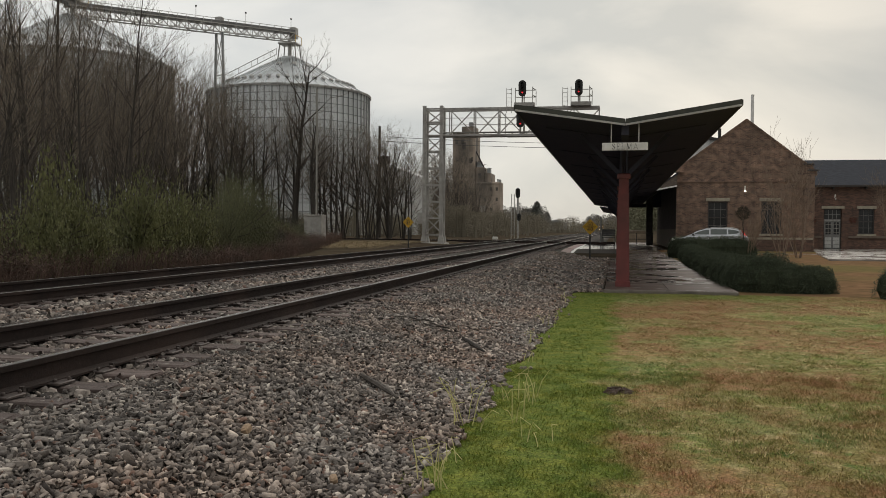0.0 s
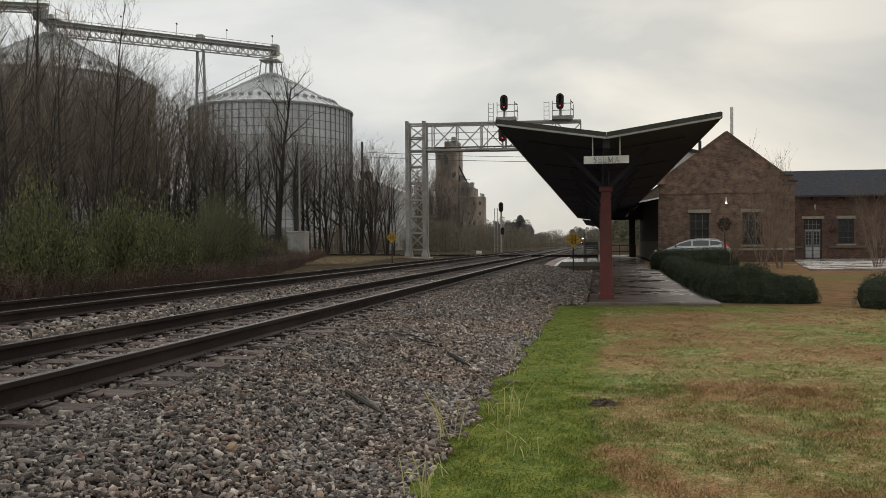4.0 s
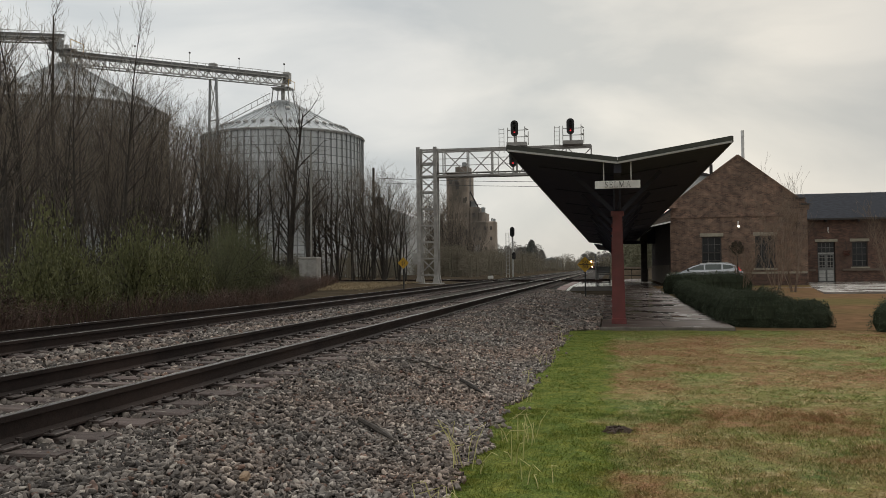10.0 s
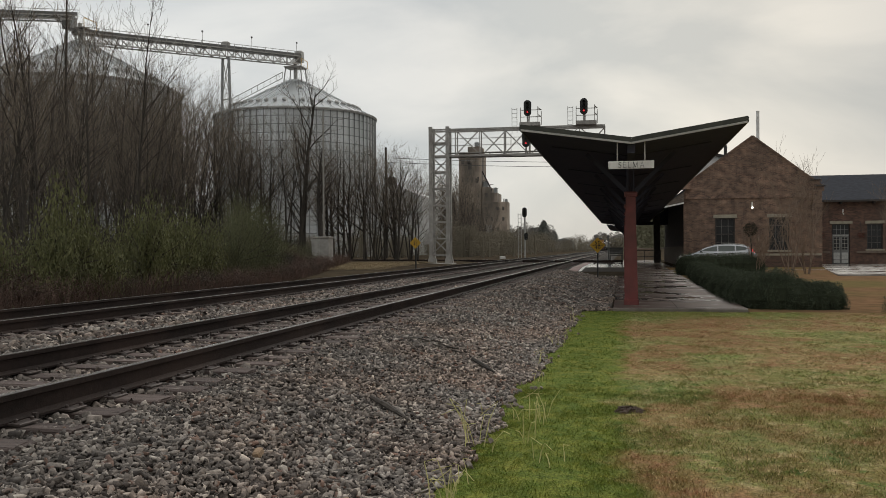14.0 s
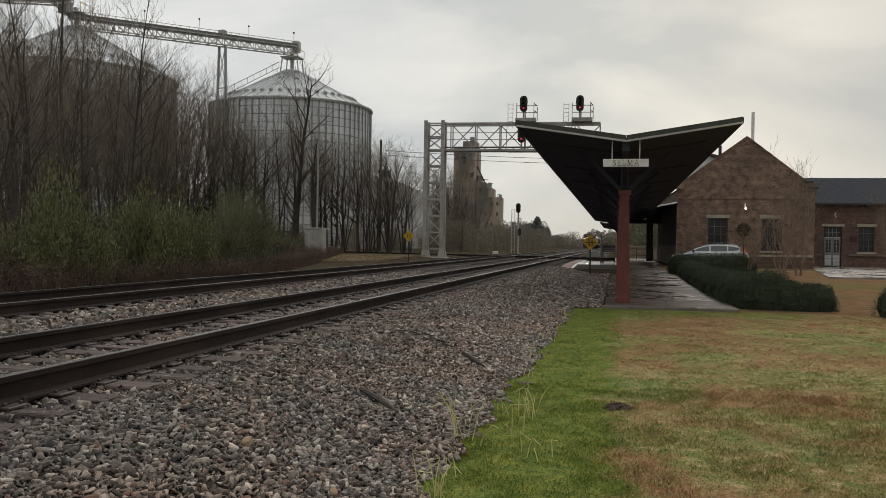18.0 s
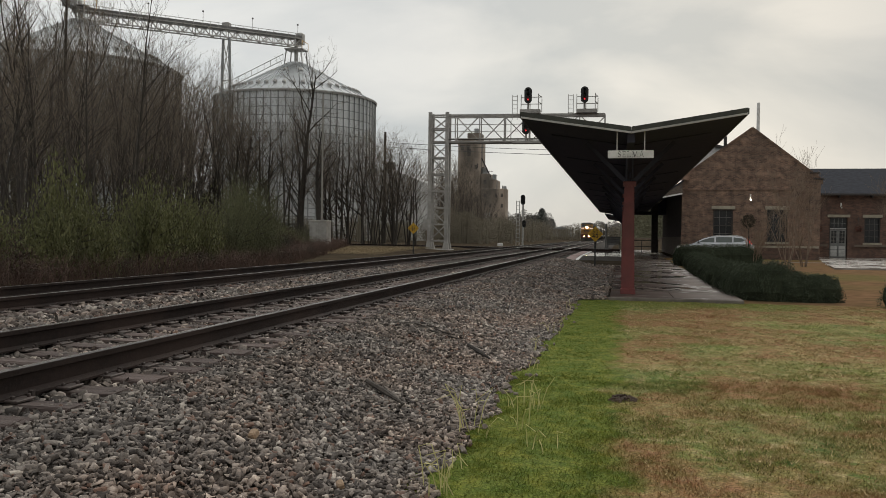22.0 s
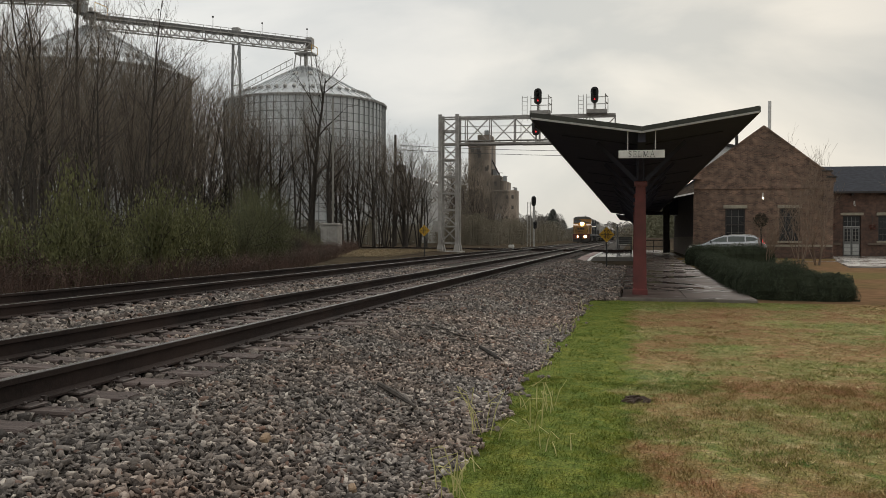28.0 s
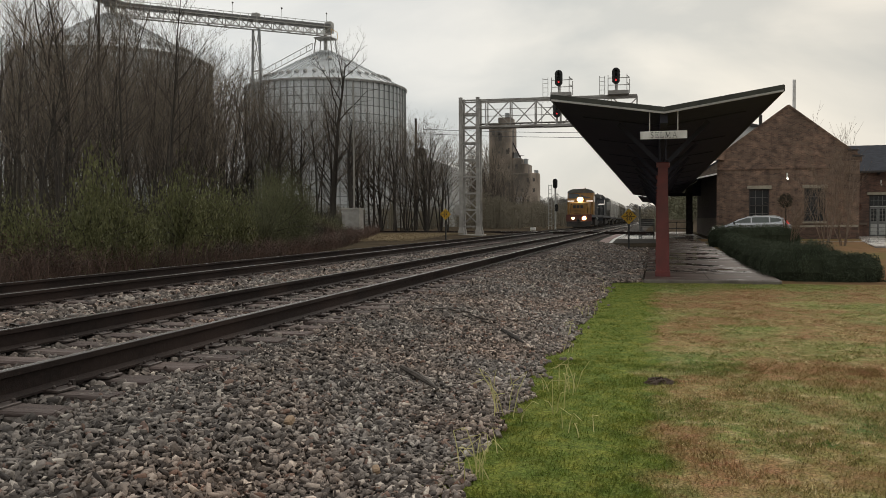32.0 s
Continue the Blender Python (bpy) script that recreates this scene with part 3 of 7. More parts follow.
def stones(name, x0, x1, y0, y1, count, size, lift=0.0, label="", power=1.0, fine=False):
    """Crushed stones as one loose layer: lumps of eight or twelve corners, tumbled at random."""
    rng = np.random.default_rng(int(count + 17 * y0))
    n = count
    py = y0 + (y1 - y0) * rng.random(n) ** power
    edge = (0.045 * np.sin(1.9 * py + 1) + 0.04 * np.sin(4.7 * py) + 0.035 * np.sin(11 * py) - 0.09 * np.exp(-((py - 7.2) / 2.2) ** 2)) if x1 == -0.98 else 0.0
    px = x0 + (x1 + edge - x0) * rng.random(n)
    s = size * (0.45 + 1.0 * rng.random(n) ** 1.7)
    if fine:  # twelve corners: a waist, a smaller foot and a tilted flat top
        turn = np.array([0.25, 0.75, 1.25, 1.75]) * np.pi + 1.0 * (rng.random((n, 1, 4)) - 0.5) + 0.25 * (rng.random((n, 3, 4)) - 0.5)
        wide = np.array([0.9, 1.12, 0.92])[None, :, None] * (0.72 + 0.56 * rng.random((n, 1, 4))) * (0.9 + 0.2 * rng.random((n, 3, 4)))
        wide[:, 2] *= 0.6 + 0.45 * rng.random((n, 1))
        high = np.array([-0.9, 0.25, 0.85])[None, :, None] + np.array([0.2, 0.75, 0.2])[None, :, None] * (rng.random((n, 3, 4)) - 0.5)
        high[:, 2] += 0.9 * (rng.random((n, 1)) - 0.5) * np.cos(turn[:, 2])
        base = np.stack([wide * np.cos(turn), wide * np.sin(turn), high], -1).reshape(n, 12, 3)
        tri = np.array([(8, 9, 10, 11)] + [(r + i, r + (i + 1) % 4, r + 4 + (i + 1) % 4, r + 4 + i) for r in (0, 4) for i in range(4)])
        base *= np.stack([1.1 + 0.7 * rng.random(n), 0.62 + 0.34 * rng.random(n), 0.30 + 0.30 * rng.random(n)], -1)[:, None]
    else:
        block = np.array([(i, j, k) for i in (-1, 1) for j in (-1, 1) for k in (-1, 1)], float)
        tri = np.array([(0, 1, 3, 2), (4, 6, 7, 5), (0, 4, 5, 1), (2, 3, 7, 6), (1, 5, 7, 3)])
        base = block[None] + 0.7 * (rng.random((n, 8, 3)) - 0.5)
        base[:, 1::2, 0] *= 0.5 + 0.5 * rng.random((n, 1))
        base[:, 1::2, 1] *= 0.45 + 0.5 * rng.random((n, 1))
        base *= np.stack([0.95 + 0.5 * rng.random(n), 0.6 + 0.3 * rng.random(n), 0.44 + 0.34 * rng.random(n)], -1)[:, None]
    q = rng.normal(size=(n, 4)) * (1.0, 0.3, 0.3, 1.0)
    q /= np.linalg.norm(q, axis=1)[:, None]
    w, a, b, c = q.T
    rot = np.stack([1 - 2 * (b * b + c * c), 2 * (a * b - c * w), 2 * (a * c + b * w), 2 * (a * b + c * w), 1 - 2 * (a * a + c * c), 2 * (b * c - a * w),
                    2 * (a * c - b * w), 2 * (b * c + a * w), 1 - 2 * (a * a + b * b)], -1).reshape(n, 3, 3)
    vs = np.einsum("nij,nkj->nki", rot, base) * s[:, None, None]
    pz = ground_z(px, py) + lift + s * 0.15 + rng.random(n) ** 1.2 * size * (2.4 if y0 < 5 and x0 > -3.4 else 1.0 if y0 < 12 else 0.55)
    vs += np.stack([px, py, pz], -1)[:, None]
    fs = (tri[None] + base.shape[1] * np.arange(n)[:, None, None]).reshape(-1, 4)
    return tagged(new(name, raw_mesh(name, vs.reshape(-1, 3), fs, M_STONE)), label, "ballast", kind="stuff")


GREY = "loose grey and tan crushed granite ballast"
stones("ballast_stones", -3.45, -0.98, 2.4, 9.5, 34000, 0.0205, 0.0, GREY, 1.15, True)
stones("ballast_stones", -3.45, -0.98, 9.5, 20.5, 31000, 0.025, 0.0, GREY, 1.1, True)
stones("ballast_stones", -3.45, -0.98, -9, 2.4, 9000, 0.033, 0.0, GREY)
stones("ballast_stones", -5.95, -3.35, -9, 2.6, 5000, 0.031, 0.006, "crushed stone in the near track's cribs")
stones("ballast_stones", -3.45, -0.3, 20.5, 45, 28000, 0.031, 0.0, GREY, 1.1)
stones("ballast_stones", -7.6, -5.9, 5, 32, 13000, 0.029, 0.01, "pale crushed stone between the two tracks", 1.3)
stones("ballast_stones", -3.8, -3.3, 2.6, 30, 2600, 0.021, -0.014, GREY, 1.2)
stones("ballast_stones", -5.95, -3.35, 2.6, 26, 17000, 0.0225, 0.006, "crushed stone in the near track's cribs", 1.3)
stones("ballast_stones", -10.2, -7.5, 6, 34, 9000, 0.028, 0.008, "crushed stone in the far track's cribs", 1.3)
stones("ballast_stones", -11.4, -10.0, 8, 40, 4000, 0.036, -0.02, "crushed stone beyond the far track", 1.2)
stones("ballast_stones", -5.98, -5.42, 4, 30, 4000, 0.022, 0.0, GREY, 1.2)
edge_rng = np.random.default_rng(3)
for k in range(50):
    y = 3 + 17 * edge_rng.random() ** 1.2
    x = -1.06 + abs(edge_rng.normal()) * 0.09
    stones_n = Acc().bevel_box((0, 0, 0), tuple(edge_rng.uniform(0.025, 0.06, 3)), 0.006)
    solo("stray_stone", stones_n, M_STONE, "single ballast stone strayed into the grass edge", "stone", group="stray stones", m=pose(x, y, float(ground_z(x, y)) + 0.012, *edge_rng.uniform(-40, 40, 3)))

# ---- the two tracks ----
RAIL = [(-0.075, -0.18), (0.075, -0.18), (0.075, -0.165), (0.012, -0.145), (0.010, -0.05), (0.036, -0.04), (0.036, -0.004), (-0.036, -0.004), (-0.036, -0.04), (-0.010, -0.05), (-0.012, -0.145), (-0.075, -0.165)]
rng = random.Random(5)
tie_mesh = []
for k in range(4):
    a = Acc().bevel_box((0, 0, -0.09), (2.6, 0.22, 0.17), 0.012)
    a.v = [(x + rng.uniform(-0.015, 0.015) * (abs(x) > 1), y + rng.uniform(-0.008, 0.008), z + rng.uniform(-0.006, 0.006)) for x, y, z in a.v]
    tie_mesh.append(a.mesh("tie", M_TIE))
plate_mesh = Acc().bevel_box((0, 0, 0.008), (0.33, 0.19, 0.016), 0.005).bevel_box((0.135, 0.06, 0.022), (0.024, 0.022, 0.034), 0.006).bevel_box((-0.135, -0.06, 0.022), (0.024, 0.022, 0.034), 0.006).bevel_box((0.10, -0.05, 0.022), (0.026, 0.024, 0.034), 0.006).bevel_box((-0.10, 0.05, 0.022), (0.026, 0.024, 0.034), 0.006).mesh("tie_plate", M_PLATE)
anchor_mesh = Acc().box((0, 0, -0.012), (0.21, 0.025, 0.03)).box((0.095, 0, 0.006), (0.03, 0.03, 0.04)).box((-0.095, 0, 0.006), (0.03, 0.03, 0.04)).mesh("rail_anchor", M_PLATE)


def track(name, cx, label, detail_end, joined_end):
    tr = thing(name, label, "railway track", pose(cx, 0, 0), kind="structure")
    for side in (-1, 1):
        rail = part("rail", Acc().extrude([(x + side * 0.7525, z) for x, z in RAIL], -200, 900), M_RAIL, tr, "rust-brown steel rail")
        part("rail_head", Acc().box((side * 0.7525, 350, -0.003), (0.064, 1100, 0.005)), M_RAILHEAD, rail)
        part("running_band", Acc().box((side * 0.7355, 350, -0.0005), (0.026, 1100, 0.003)), M_RAILTOP, rail, "polished bright running surface")
    y, i = -12.0, 0
    far = Acc()
    while y < joined_end:
        dz = rng.uniform(-0.012, 0.006)
        if y < detail_end:
            t = part("tie", tie_mesh[i % 4], M_TIE, tr)
            t.matrix_basis = pose(rng.uniform(-0.05, 0.05), y + rng.uniform(-0.03, 0.03), -0.185 + dz, 0, 0, rng.uniform(-1.2, 1.2) + (180 if i % 3 else 0))
            for side in (-1, 1):
                pl = part("tie_plate", plate_mesh, M_PLATE, tr)
                pl.matrix_basis = pose(side * 0.7525, y, -0.187)
                if i % 2:
                    part("rail_anchor", anchor_mesh, M_PLATE, tr).matrix_basis = pose(side * 0.7525, y + 0.14, -0.17)
        else:
            far.box((rng.uniform(-0.05, 0.05), y, -0.275), (2.6, 0.22, 0.18))
        y += 0.51
        i += 1
    tagged(part("far_ties", far, M_TIE, tr), kind="stuff")
    return tr


track("track_near", -4.63, "main line track on weathered timber ties", 45, 130)
track("track_far", -8.85, "second main line track parallel to the first", 45, 130)

# the line that crosses both tracks beyond the signal bridge
cross = thing("track_crossing", "diamond crossing track running away to the side", "railway track", pose(-0.4, 67.2, -0.01, 0, 0, 65), kind="structure")
for side in (-1, 1):
    r = part("rail", Acc().extrude([(x + side * 0.7525, z) for x, z in RAIL], 0.0, 90), M_RAIL, cross)
    part("rail_head", Acc().box((side * 0.7525, 45, -0.002), (0.062, 90, 0.004)), M_RAILTOP, r)
tagged(part("sleeper_row", (lambda a: [a.box((0, 3 + 0.6 * k, -0.26), (2.6, 0.24, 0.16)) for k in range(140)] and a)(Acc()), M_TIE, cross), kind="stuff")

# ---- platform ----
plat = thing("platform", "wet concrete platform slab in large panels", "platform", kind="structure")
slab_rng = random.Random(8)
for j in range(13):
    for i, (x0, x1) in enumerate(((-0.25, 1.2), (1.2, 2.72))):
        y0, y1 = 20.35 + j * 2.4, 22.75 + j * 2.4
        z = -0.47 + 0.003 * j + slab_rng.uniform(-0.002, 0.002)
        part("slab", Acc().bevel_box(((x0 + x1) / 2, (y0 + y1) / 2, z - 0.1), (x1 - x0 - 0.008, y1 - y0 - 0.008, 0.2), 0.004), M_WETCON, plat)
part("apron", Acc().box((1.75, 88, -0.53), (3.3, 72.4, 0.2)), M_WETCON, plat)
part("kerb", Acc().bevel_box((1.22, 20.29, -0.57), (3.0, 0.10, 0.2), 0.02), mat("damp_kerb", (0.20, 0.17, 0.145), (0.13, 0.11, 0.095), 4, 0.6, c3=(0.08, 0.07, 0.055), s3=1.2), plat, "damp concrete kerb along the lawn")

board = thing("boarding_platform", "low boarding platform beside the near track", "platform", kind="structure")


M_TACT = mat("red_tactile_paving", (0.26, 0.135, 0.115), (0.19, 0.11, 0.1), 5, 0.6)
damp = wet_mat("rain_wet_asphalt", (0.15, 0.14, 0.13), (0.10, 0.092, 0.085), (0.07, 0.065, 0.06), 0.12, 1.0)
M_RAMP = mat("damp_dark_asphalt", (0.085, 0.075, 0.066), (0.055, 0.05, 0.045), 3, 0.85, 0, 0.3, spec=0.1)
# a short ramp with a soil shoulder, then the level paving
part("ramp", Acc().extrude([(0, 0), (6, 0.09), (6, -0.3), (0, -0.3)], -2.95, 0.1), M_RAMP, board).matrix_basis = pose(0, 45.0, -0.29, 0, 0, 90) @ Matrix.Diagonal((1, -1, 1, 1))
part("gravel_shoulder", Acc().add([(-2.97, 45.02, -0.295), (0.12, 45.02, -0.295), (-2.97, 43.4, -0.5), (0.12, 40.6, -0.6)], [(0, 2, 3, 1)]), M_SOIL, board, "bare gravelly shoulder")
part("paving", Acc().box((-1.425, 65, -0.4), (3.05, 28, 0.4)), damp, board)
part("tactile_tile", Acc().add([(-2.93, 45.2, -0.28), (-2.36, 45.2, -0.28), (-2.4, 50.95, -0.193), (-2.93, 50.95, -0.193)], [(0, 1, 2, 3)]), M_TACT, board, "red tactile edge tile on the ramp")
part("white_line", Acc().add([(-2.34, 45.05, -0.282), (-2.16, 45.05, -0.282), (-2.2, 50.95, -0.193), (-2.38, 50.95, -0.193)], [(0, 1, 2, 3)]), M_WHITE, board, "painted white safety line")
for k in range(16):
    part("tactile_tile", Acc().bevel_box((-2.66, 51.8 + 1.6 * k, -0.196), (0.54, 1.56, 0.02), 0.004), M_TACT, board, "red tactile edge tile")
part("white_line", Acc().box((-2.29, 64.8, -0.198), (0.16, 27.2, 0.008)), M_WHITE, board, "painted white safety line")

# ---- the butterfly canopy ----
CY0, CY1 = 18.9, 92.0
canopy = thing("platform_canopy", "long black butterfly-roofed platform canopy on red posts", "canopy", pose(0.17, 0, 0))
EL, EV, ER = 3.49, 3.135, 3.50


def slope_piece(name, lo, hi, y0, y1, material, label=""):
    """The same band on both slopes of the roof, lo to hi above its lower edge."""
    part(name, Acc().extrude([(-2.37, EL + lo), (-0.002, EV + lo), (-0.002, EV + hi), (-2.37, EL + hi)], y0, y1), material, canopy, label)
    part(name, Acc().extrude([(0.002, EV + lo), (2.37, ER + lo), (2.37, ER + hi), (0.002, EV + hi)], y0, y1), material, canopy, label)


slope_piece("roof_slope", 0.03, 0.12, CY0, CY1, M_DARK)
slope_piece("fascia", 0.046, 0.145, CY0 - 0.045, CY0 - 0.003, M_FASCIA, "dark green-black fascia board")
slope_piece("drip_edge", 0.0, 0.042, CY0 - 0.055, CY0 - 0.005, M_GALV, "pale metal drip edge")
for s, z in ((-2.385, EL + 0.08), (2.385, ER + 0.08)):
    part("eave_board", Acc().box((s, (CY0 + CY1) / 2, z), (0.03, CY1 - CY0, 0.12)), M_FASCIA, canopy)
part("valley_beam", Acc().box((0, (CY0 + CY1) / 2, 3.06), (0.16, CY1 - CY0 - 0.3, 0.2)), M_DARK, canopy)
rear = thing("rear_canopy", "lower dark canopy further along the platform", "canopy", pose(0.17, 0, 0))
part("roof_slope", Acc().extrude([(-1.9, 3.3), (0, 3.0), (0, 3.12), (-1.9, 3.42)], 92.2, 118), M_DARK, rear)
part("cross_beam", Acc().extrude([(0.004, 3.0), (3.76, 3.0), (3.76, 4.55), (2.5, 3.66), (2.4, 3.3), (0.004, 3.3)], 80.5, 81.2), M_DARK, rear)
for k in range(4):
    part("post", Acc().box((0, 95 + 7 * k, 1.3), (0.24, 0.24, 3.6)), M_RED, rear)
for k in range(12):
    y = 21.55 + 6.2 * k
    post = part("post", Acc().add([(sx * w, y + sy * w * 0.8, z) for z, w in ((-0.47, 0.16), (0.2, 0.15), (2.2, 0.115)) for sx, sy in ((-1, -1), (1, -1), (1, 1), (-1, 1))],
                                  [(r + i, r + (i + 1) % 4, r + 4 + (i + 1) % 4, r + 4 + i) for r in (0, 4) for i in range(4)] + [(8, 9, 10, 11)]), M_RED, canopy, "tapered red-painted post")
    part("base_shoe", Acc().bevel_box((0, y, -0.40), (0.36, 0.32, 0.14), 0.02), M_RED, post)
    part("collar", Acc().bevel_box((0, y, 2.22), (0.32, 0.26, 0.12), 0.02), M_RED, post)
    for s in (-1, 1):
        part("upright", Acc().box((s * 0.07, y, 2.64), (0.04, 0.12, 0.86)), M_BRACE, post)
        top = EL if s < 0 else ER
        part("knee_brace", Acc().bar((s * 0.12, y, 2.30), (s * 1.05, y, EV + (top - EV) * 1.05 / 2.37 - 0.06), 0.08, 0.1), M_BRACE, post)
        part("rafter", Acc().bar((0, y, EV + 0.03), (s * 1.9, y, EV + (top - EV) * 0.8 + 0.03), 0.09, 0.05), M_BRACE, post)


def flat_text(name, words, size, m, material, parent, label=""):
    cu = bpy.data.curves.new(name, "FONT")
    cu.body, cu.size, cu.align_x, cu.align_y, cu.extrude, cu.space_character = words, size, "CENTER", "CENTER", 0.002, 1.12
    tmp = bpy.data.objects.new(name, cu)
    me = bpy.data.meshes.new_from_object(tmp)
    me.materials.append(material)
    ob = new(name, me)
    ob.parent, ob.matrix_basis = parent, m
    return tagged(ob, label)


sign = thing("station_sign", "white station name board hung under the canopy", "sign", pose(0.165, CY0 + 0.08, 2.70, 0, 0, 0))
part("board", Acc().bevel_box((0, 0, 0), (0.965, 0.04, 0.165), 0.006), M_WHITE, sign)
for s in (-0.29, 0.29):
    part("hanger", Acc().box((s, 0, 0.33), (0.025, 0.025, 0.48)), M_GALV, sign)
M_LETTER = mat("grey_lettering", (0.09, 0.09, 0.09), (0.14, 0.14, 0.135), 20, 0.6)


def serif_letter(ch, x, h, parent):
    """One roman capital of thick and thin strokes, h high, its left foot at x."""
    k, n, y = h * 0.17, h * 0.075, -0.024
    acc = Acc()

    def stroke(x0, z0, x1, z1, w):
        acc.bar((x + x0 * h, y, (z0 - 0.5) * h), (x + x1 * h, y, (z1 - 0.5) * h), 0.006, w)

    if ch == "S":
        pts = [(0.50, 0.80), (0.42, 0.94), (0.27, 0.97), (0.12, 0.88), (0.10, 0.72), (0.22, 0.58), (0.40, 0.45), (0.50, 0.30), (0.46, 0.12), (0.30, 0.03), (0.14, 0.07), (0.07, 0.22)]
        for i, (p, q) in enumerate(zip(pts, pts[1:])):
            stroke(*p, *q, k * 0.9 if 4 <= i <= 6 else n * 1.2)
    if ch in "EL":
        stroke(0.13, 0, 0.13, 1, k)
        stroke(0, 0.035, 0.58, 0.035, n)
        stroke(0.57, 0, 0.57, 0.24, n * 0.8)
    if ch == "L":
        stroke(0.0, 0.965, 0.28, 0.965, n)
    if ch == "E":
        stroke(0, 0.965, 0.56, 0.965, n)
        stroke(0.55, 0.78, 0.55, 1, n * 0.8)
        stroke(0.13, 0.51, 0.42, 0.51, n)
        stroke(0.42, 0.40, 0.42, 0.62, n * 0.8)
    if ch == "M":
        stroke(0.12, 0, 0.12, 1, n)
        stroke(0.82, 0, 0.82, 1, k)
        stroke(0.12, 1, 0.46, 0.05, k)
        stroke(0.46, 0.05, 0.80, 1, n)
        for f in (0.12, 0.82):
            stroke(f - 0.14, 0.03, f + 0.14, 0.03, n * 0.8)
    if ch == "A":
        stroke(0.08, 0, 0.40, 1, n)
        stroke(0.40, 1, 0.72, 0, k)
        stroke(0.2, 0.34, 0.6, 0.34, n)
        for f in (0.08, 0.72):
            stroke(f - 0.13, 0.03, f + 0.13, 0.03, n * 0.8)
    part("letter", acc, M_LETTER, parent, "grey-black serif capital")


lx = -0.275
for ch, w in (("S", 0.74), ("E", 0.76), ("L", 0.76), ("M", 1.10), ("A", 0.9)):
    serif_letter(ch, lx, 0.125, sign)
    lx += w * 0.125 * 1.08

# ---- the signal bridge ----
GY = 62.0
gantry = thing("signal_bridge", "grey steel lattice signal bridge over both tracks", "signal bridge", pose(-13.2, GY, 0, 0, 0, 2.5) @ pose(13.2, 0, 0))
gx0, gx1, gy_d = -13.88, -12.62, 1.05
for gx in (gx0, gx1):
    for gy in (0, gy_d):
        leg = part("leg", Acc().bar((gx, gy, 0.0), (gx, gy, 9.92), 0.25), M_BRIDGE, gantry)
        part("foot", Acc().add([(gx + sx * w, gy + sy * w, z) for z, w in ((-0.1, 0.22), (0.06, 0.21), (0.45, 0.125)) for sx, sy in ((-1, -1), (1, -1), (1, 1), (-1, 1))],
                               [(r + i, r + (i + 1) % 4, r + 4 + (i + 1) % 4, r + 4 + i) for r in (0, 4) for i in range(4)]), M_BRIDGE, leg)
part("footing", Acc().bevel_box(((gx0 + gx1) / 2, gy_d / 2, -0.28), (2.0, 2.2, 0.34), 0.03), M_CONC, gantry)
zs = [0.48, 1.7, 2.92, 4.14, 5.38, 6.6, 7.76, 8.72, 9.7]
for i, z in enumerate(zs):
    for gy in (0, gy_d):
        part("tower_strut", Acc().bar((gx0, gy, z), (gx1, gy, z), 0.11), M_BRIDGE, gantry)
        if i < len(zs) - 1:  # one diagonal a bay, the back face crossing the front one
            a, b = (gx0, gx1) if (i % 2 == 0) == (gy == 0) else (gx1, gx0)
            part("tower_brace", Acc().bar((a, gy, z), (b, gy, zs[i + 1]), 0.08), M_BRIDGE, gantry)
    for gx in (gx0, gx1):
        part("tower_strut", Acc().bar((gx, 0, z), (gx, gy_d, z), 0.08), M_BRIDGE, gantry)
part("relay_box", Acc().bevel_box((gx0 - 0.3, 0, 1.7), (0.35, 0.3, 0.8), 0.02), M_BRIDGE, gantry)
bx1 = -1.25
for gy in (0, gy_d):
    for z in (7.76, 9.68):
        part("chord", Acc().bar((gx1, gy, z), (bx1, gy, z), 0.14, 0.14), M_BRIDGE, gantry)
    nx = 6
    left = gx1 + 0.6
    step = (bx1 - left) / nx
    for k in range(nx + 1):
        x = left + step * k
        part("web_post", Acc().bar((x, gy, 7.8), (x, gy, 9.64), 0.075), M_BRIDGE, gantry)
        if k < nx:
            a, b = ((7.8, 9.64) if (k % 2 == 0) == (gy == 0) else (9.64, 7.8))
            part("web_brace", Acc().bar((x, gy, a), (x + step, gy, b), 0.07), M_BRIDGE, gantry)
for k in range(12):
    x = gx1 + (bx1 - gx1) * k / 11
    part("cross_strut", Acc().bar((x, 0, 7.86), (x, gy_d, 7.86), 0.07), M_BRIDGE, gantry)
part("walkway", Acc().box(((gx1 + bx1) / 2, gy_d / 2, 8.0), (bx1 - gx1, 0.7, 0.04)), M_BRIDGE, gantry)
for z in (8.55, 9.05):
    part("walkway_rail", Acc().bar((gx1, 0.35, z), (bx1, 0.35, z), 0.04), M_BRIDGE, gantry)
M_SIGRED = glow("red_signal_lamp", (0.85, 0.05, 0.06), 0.9)


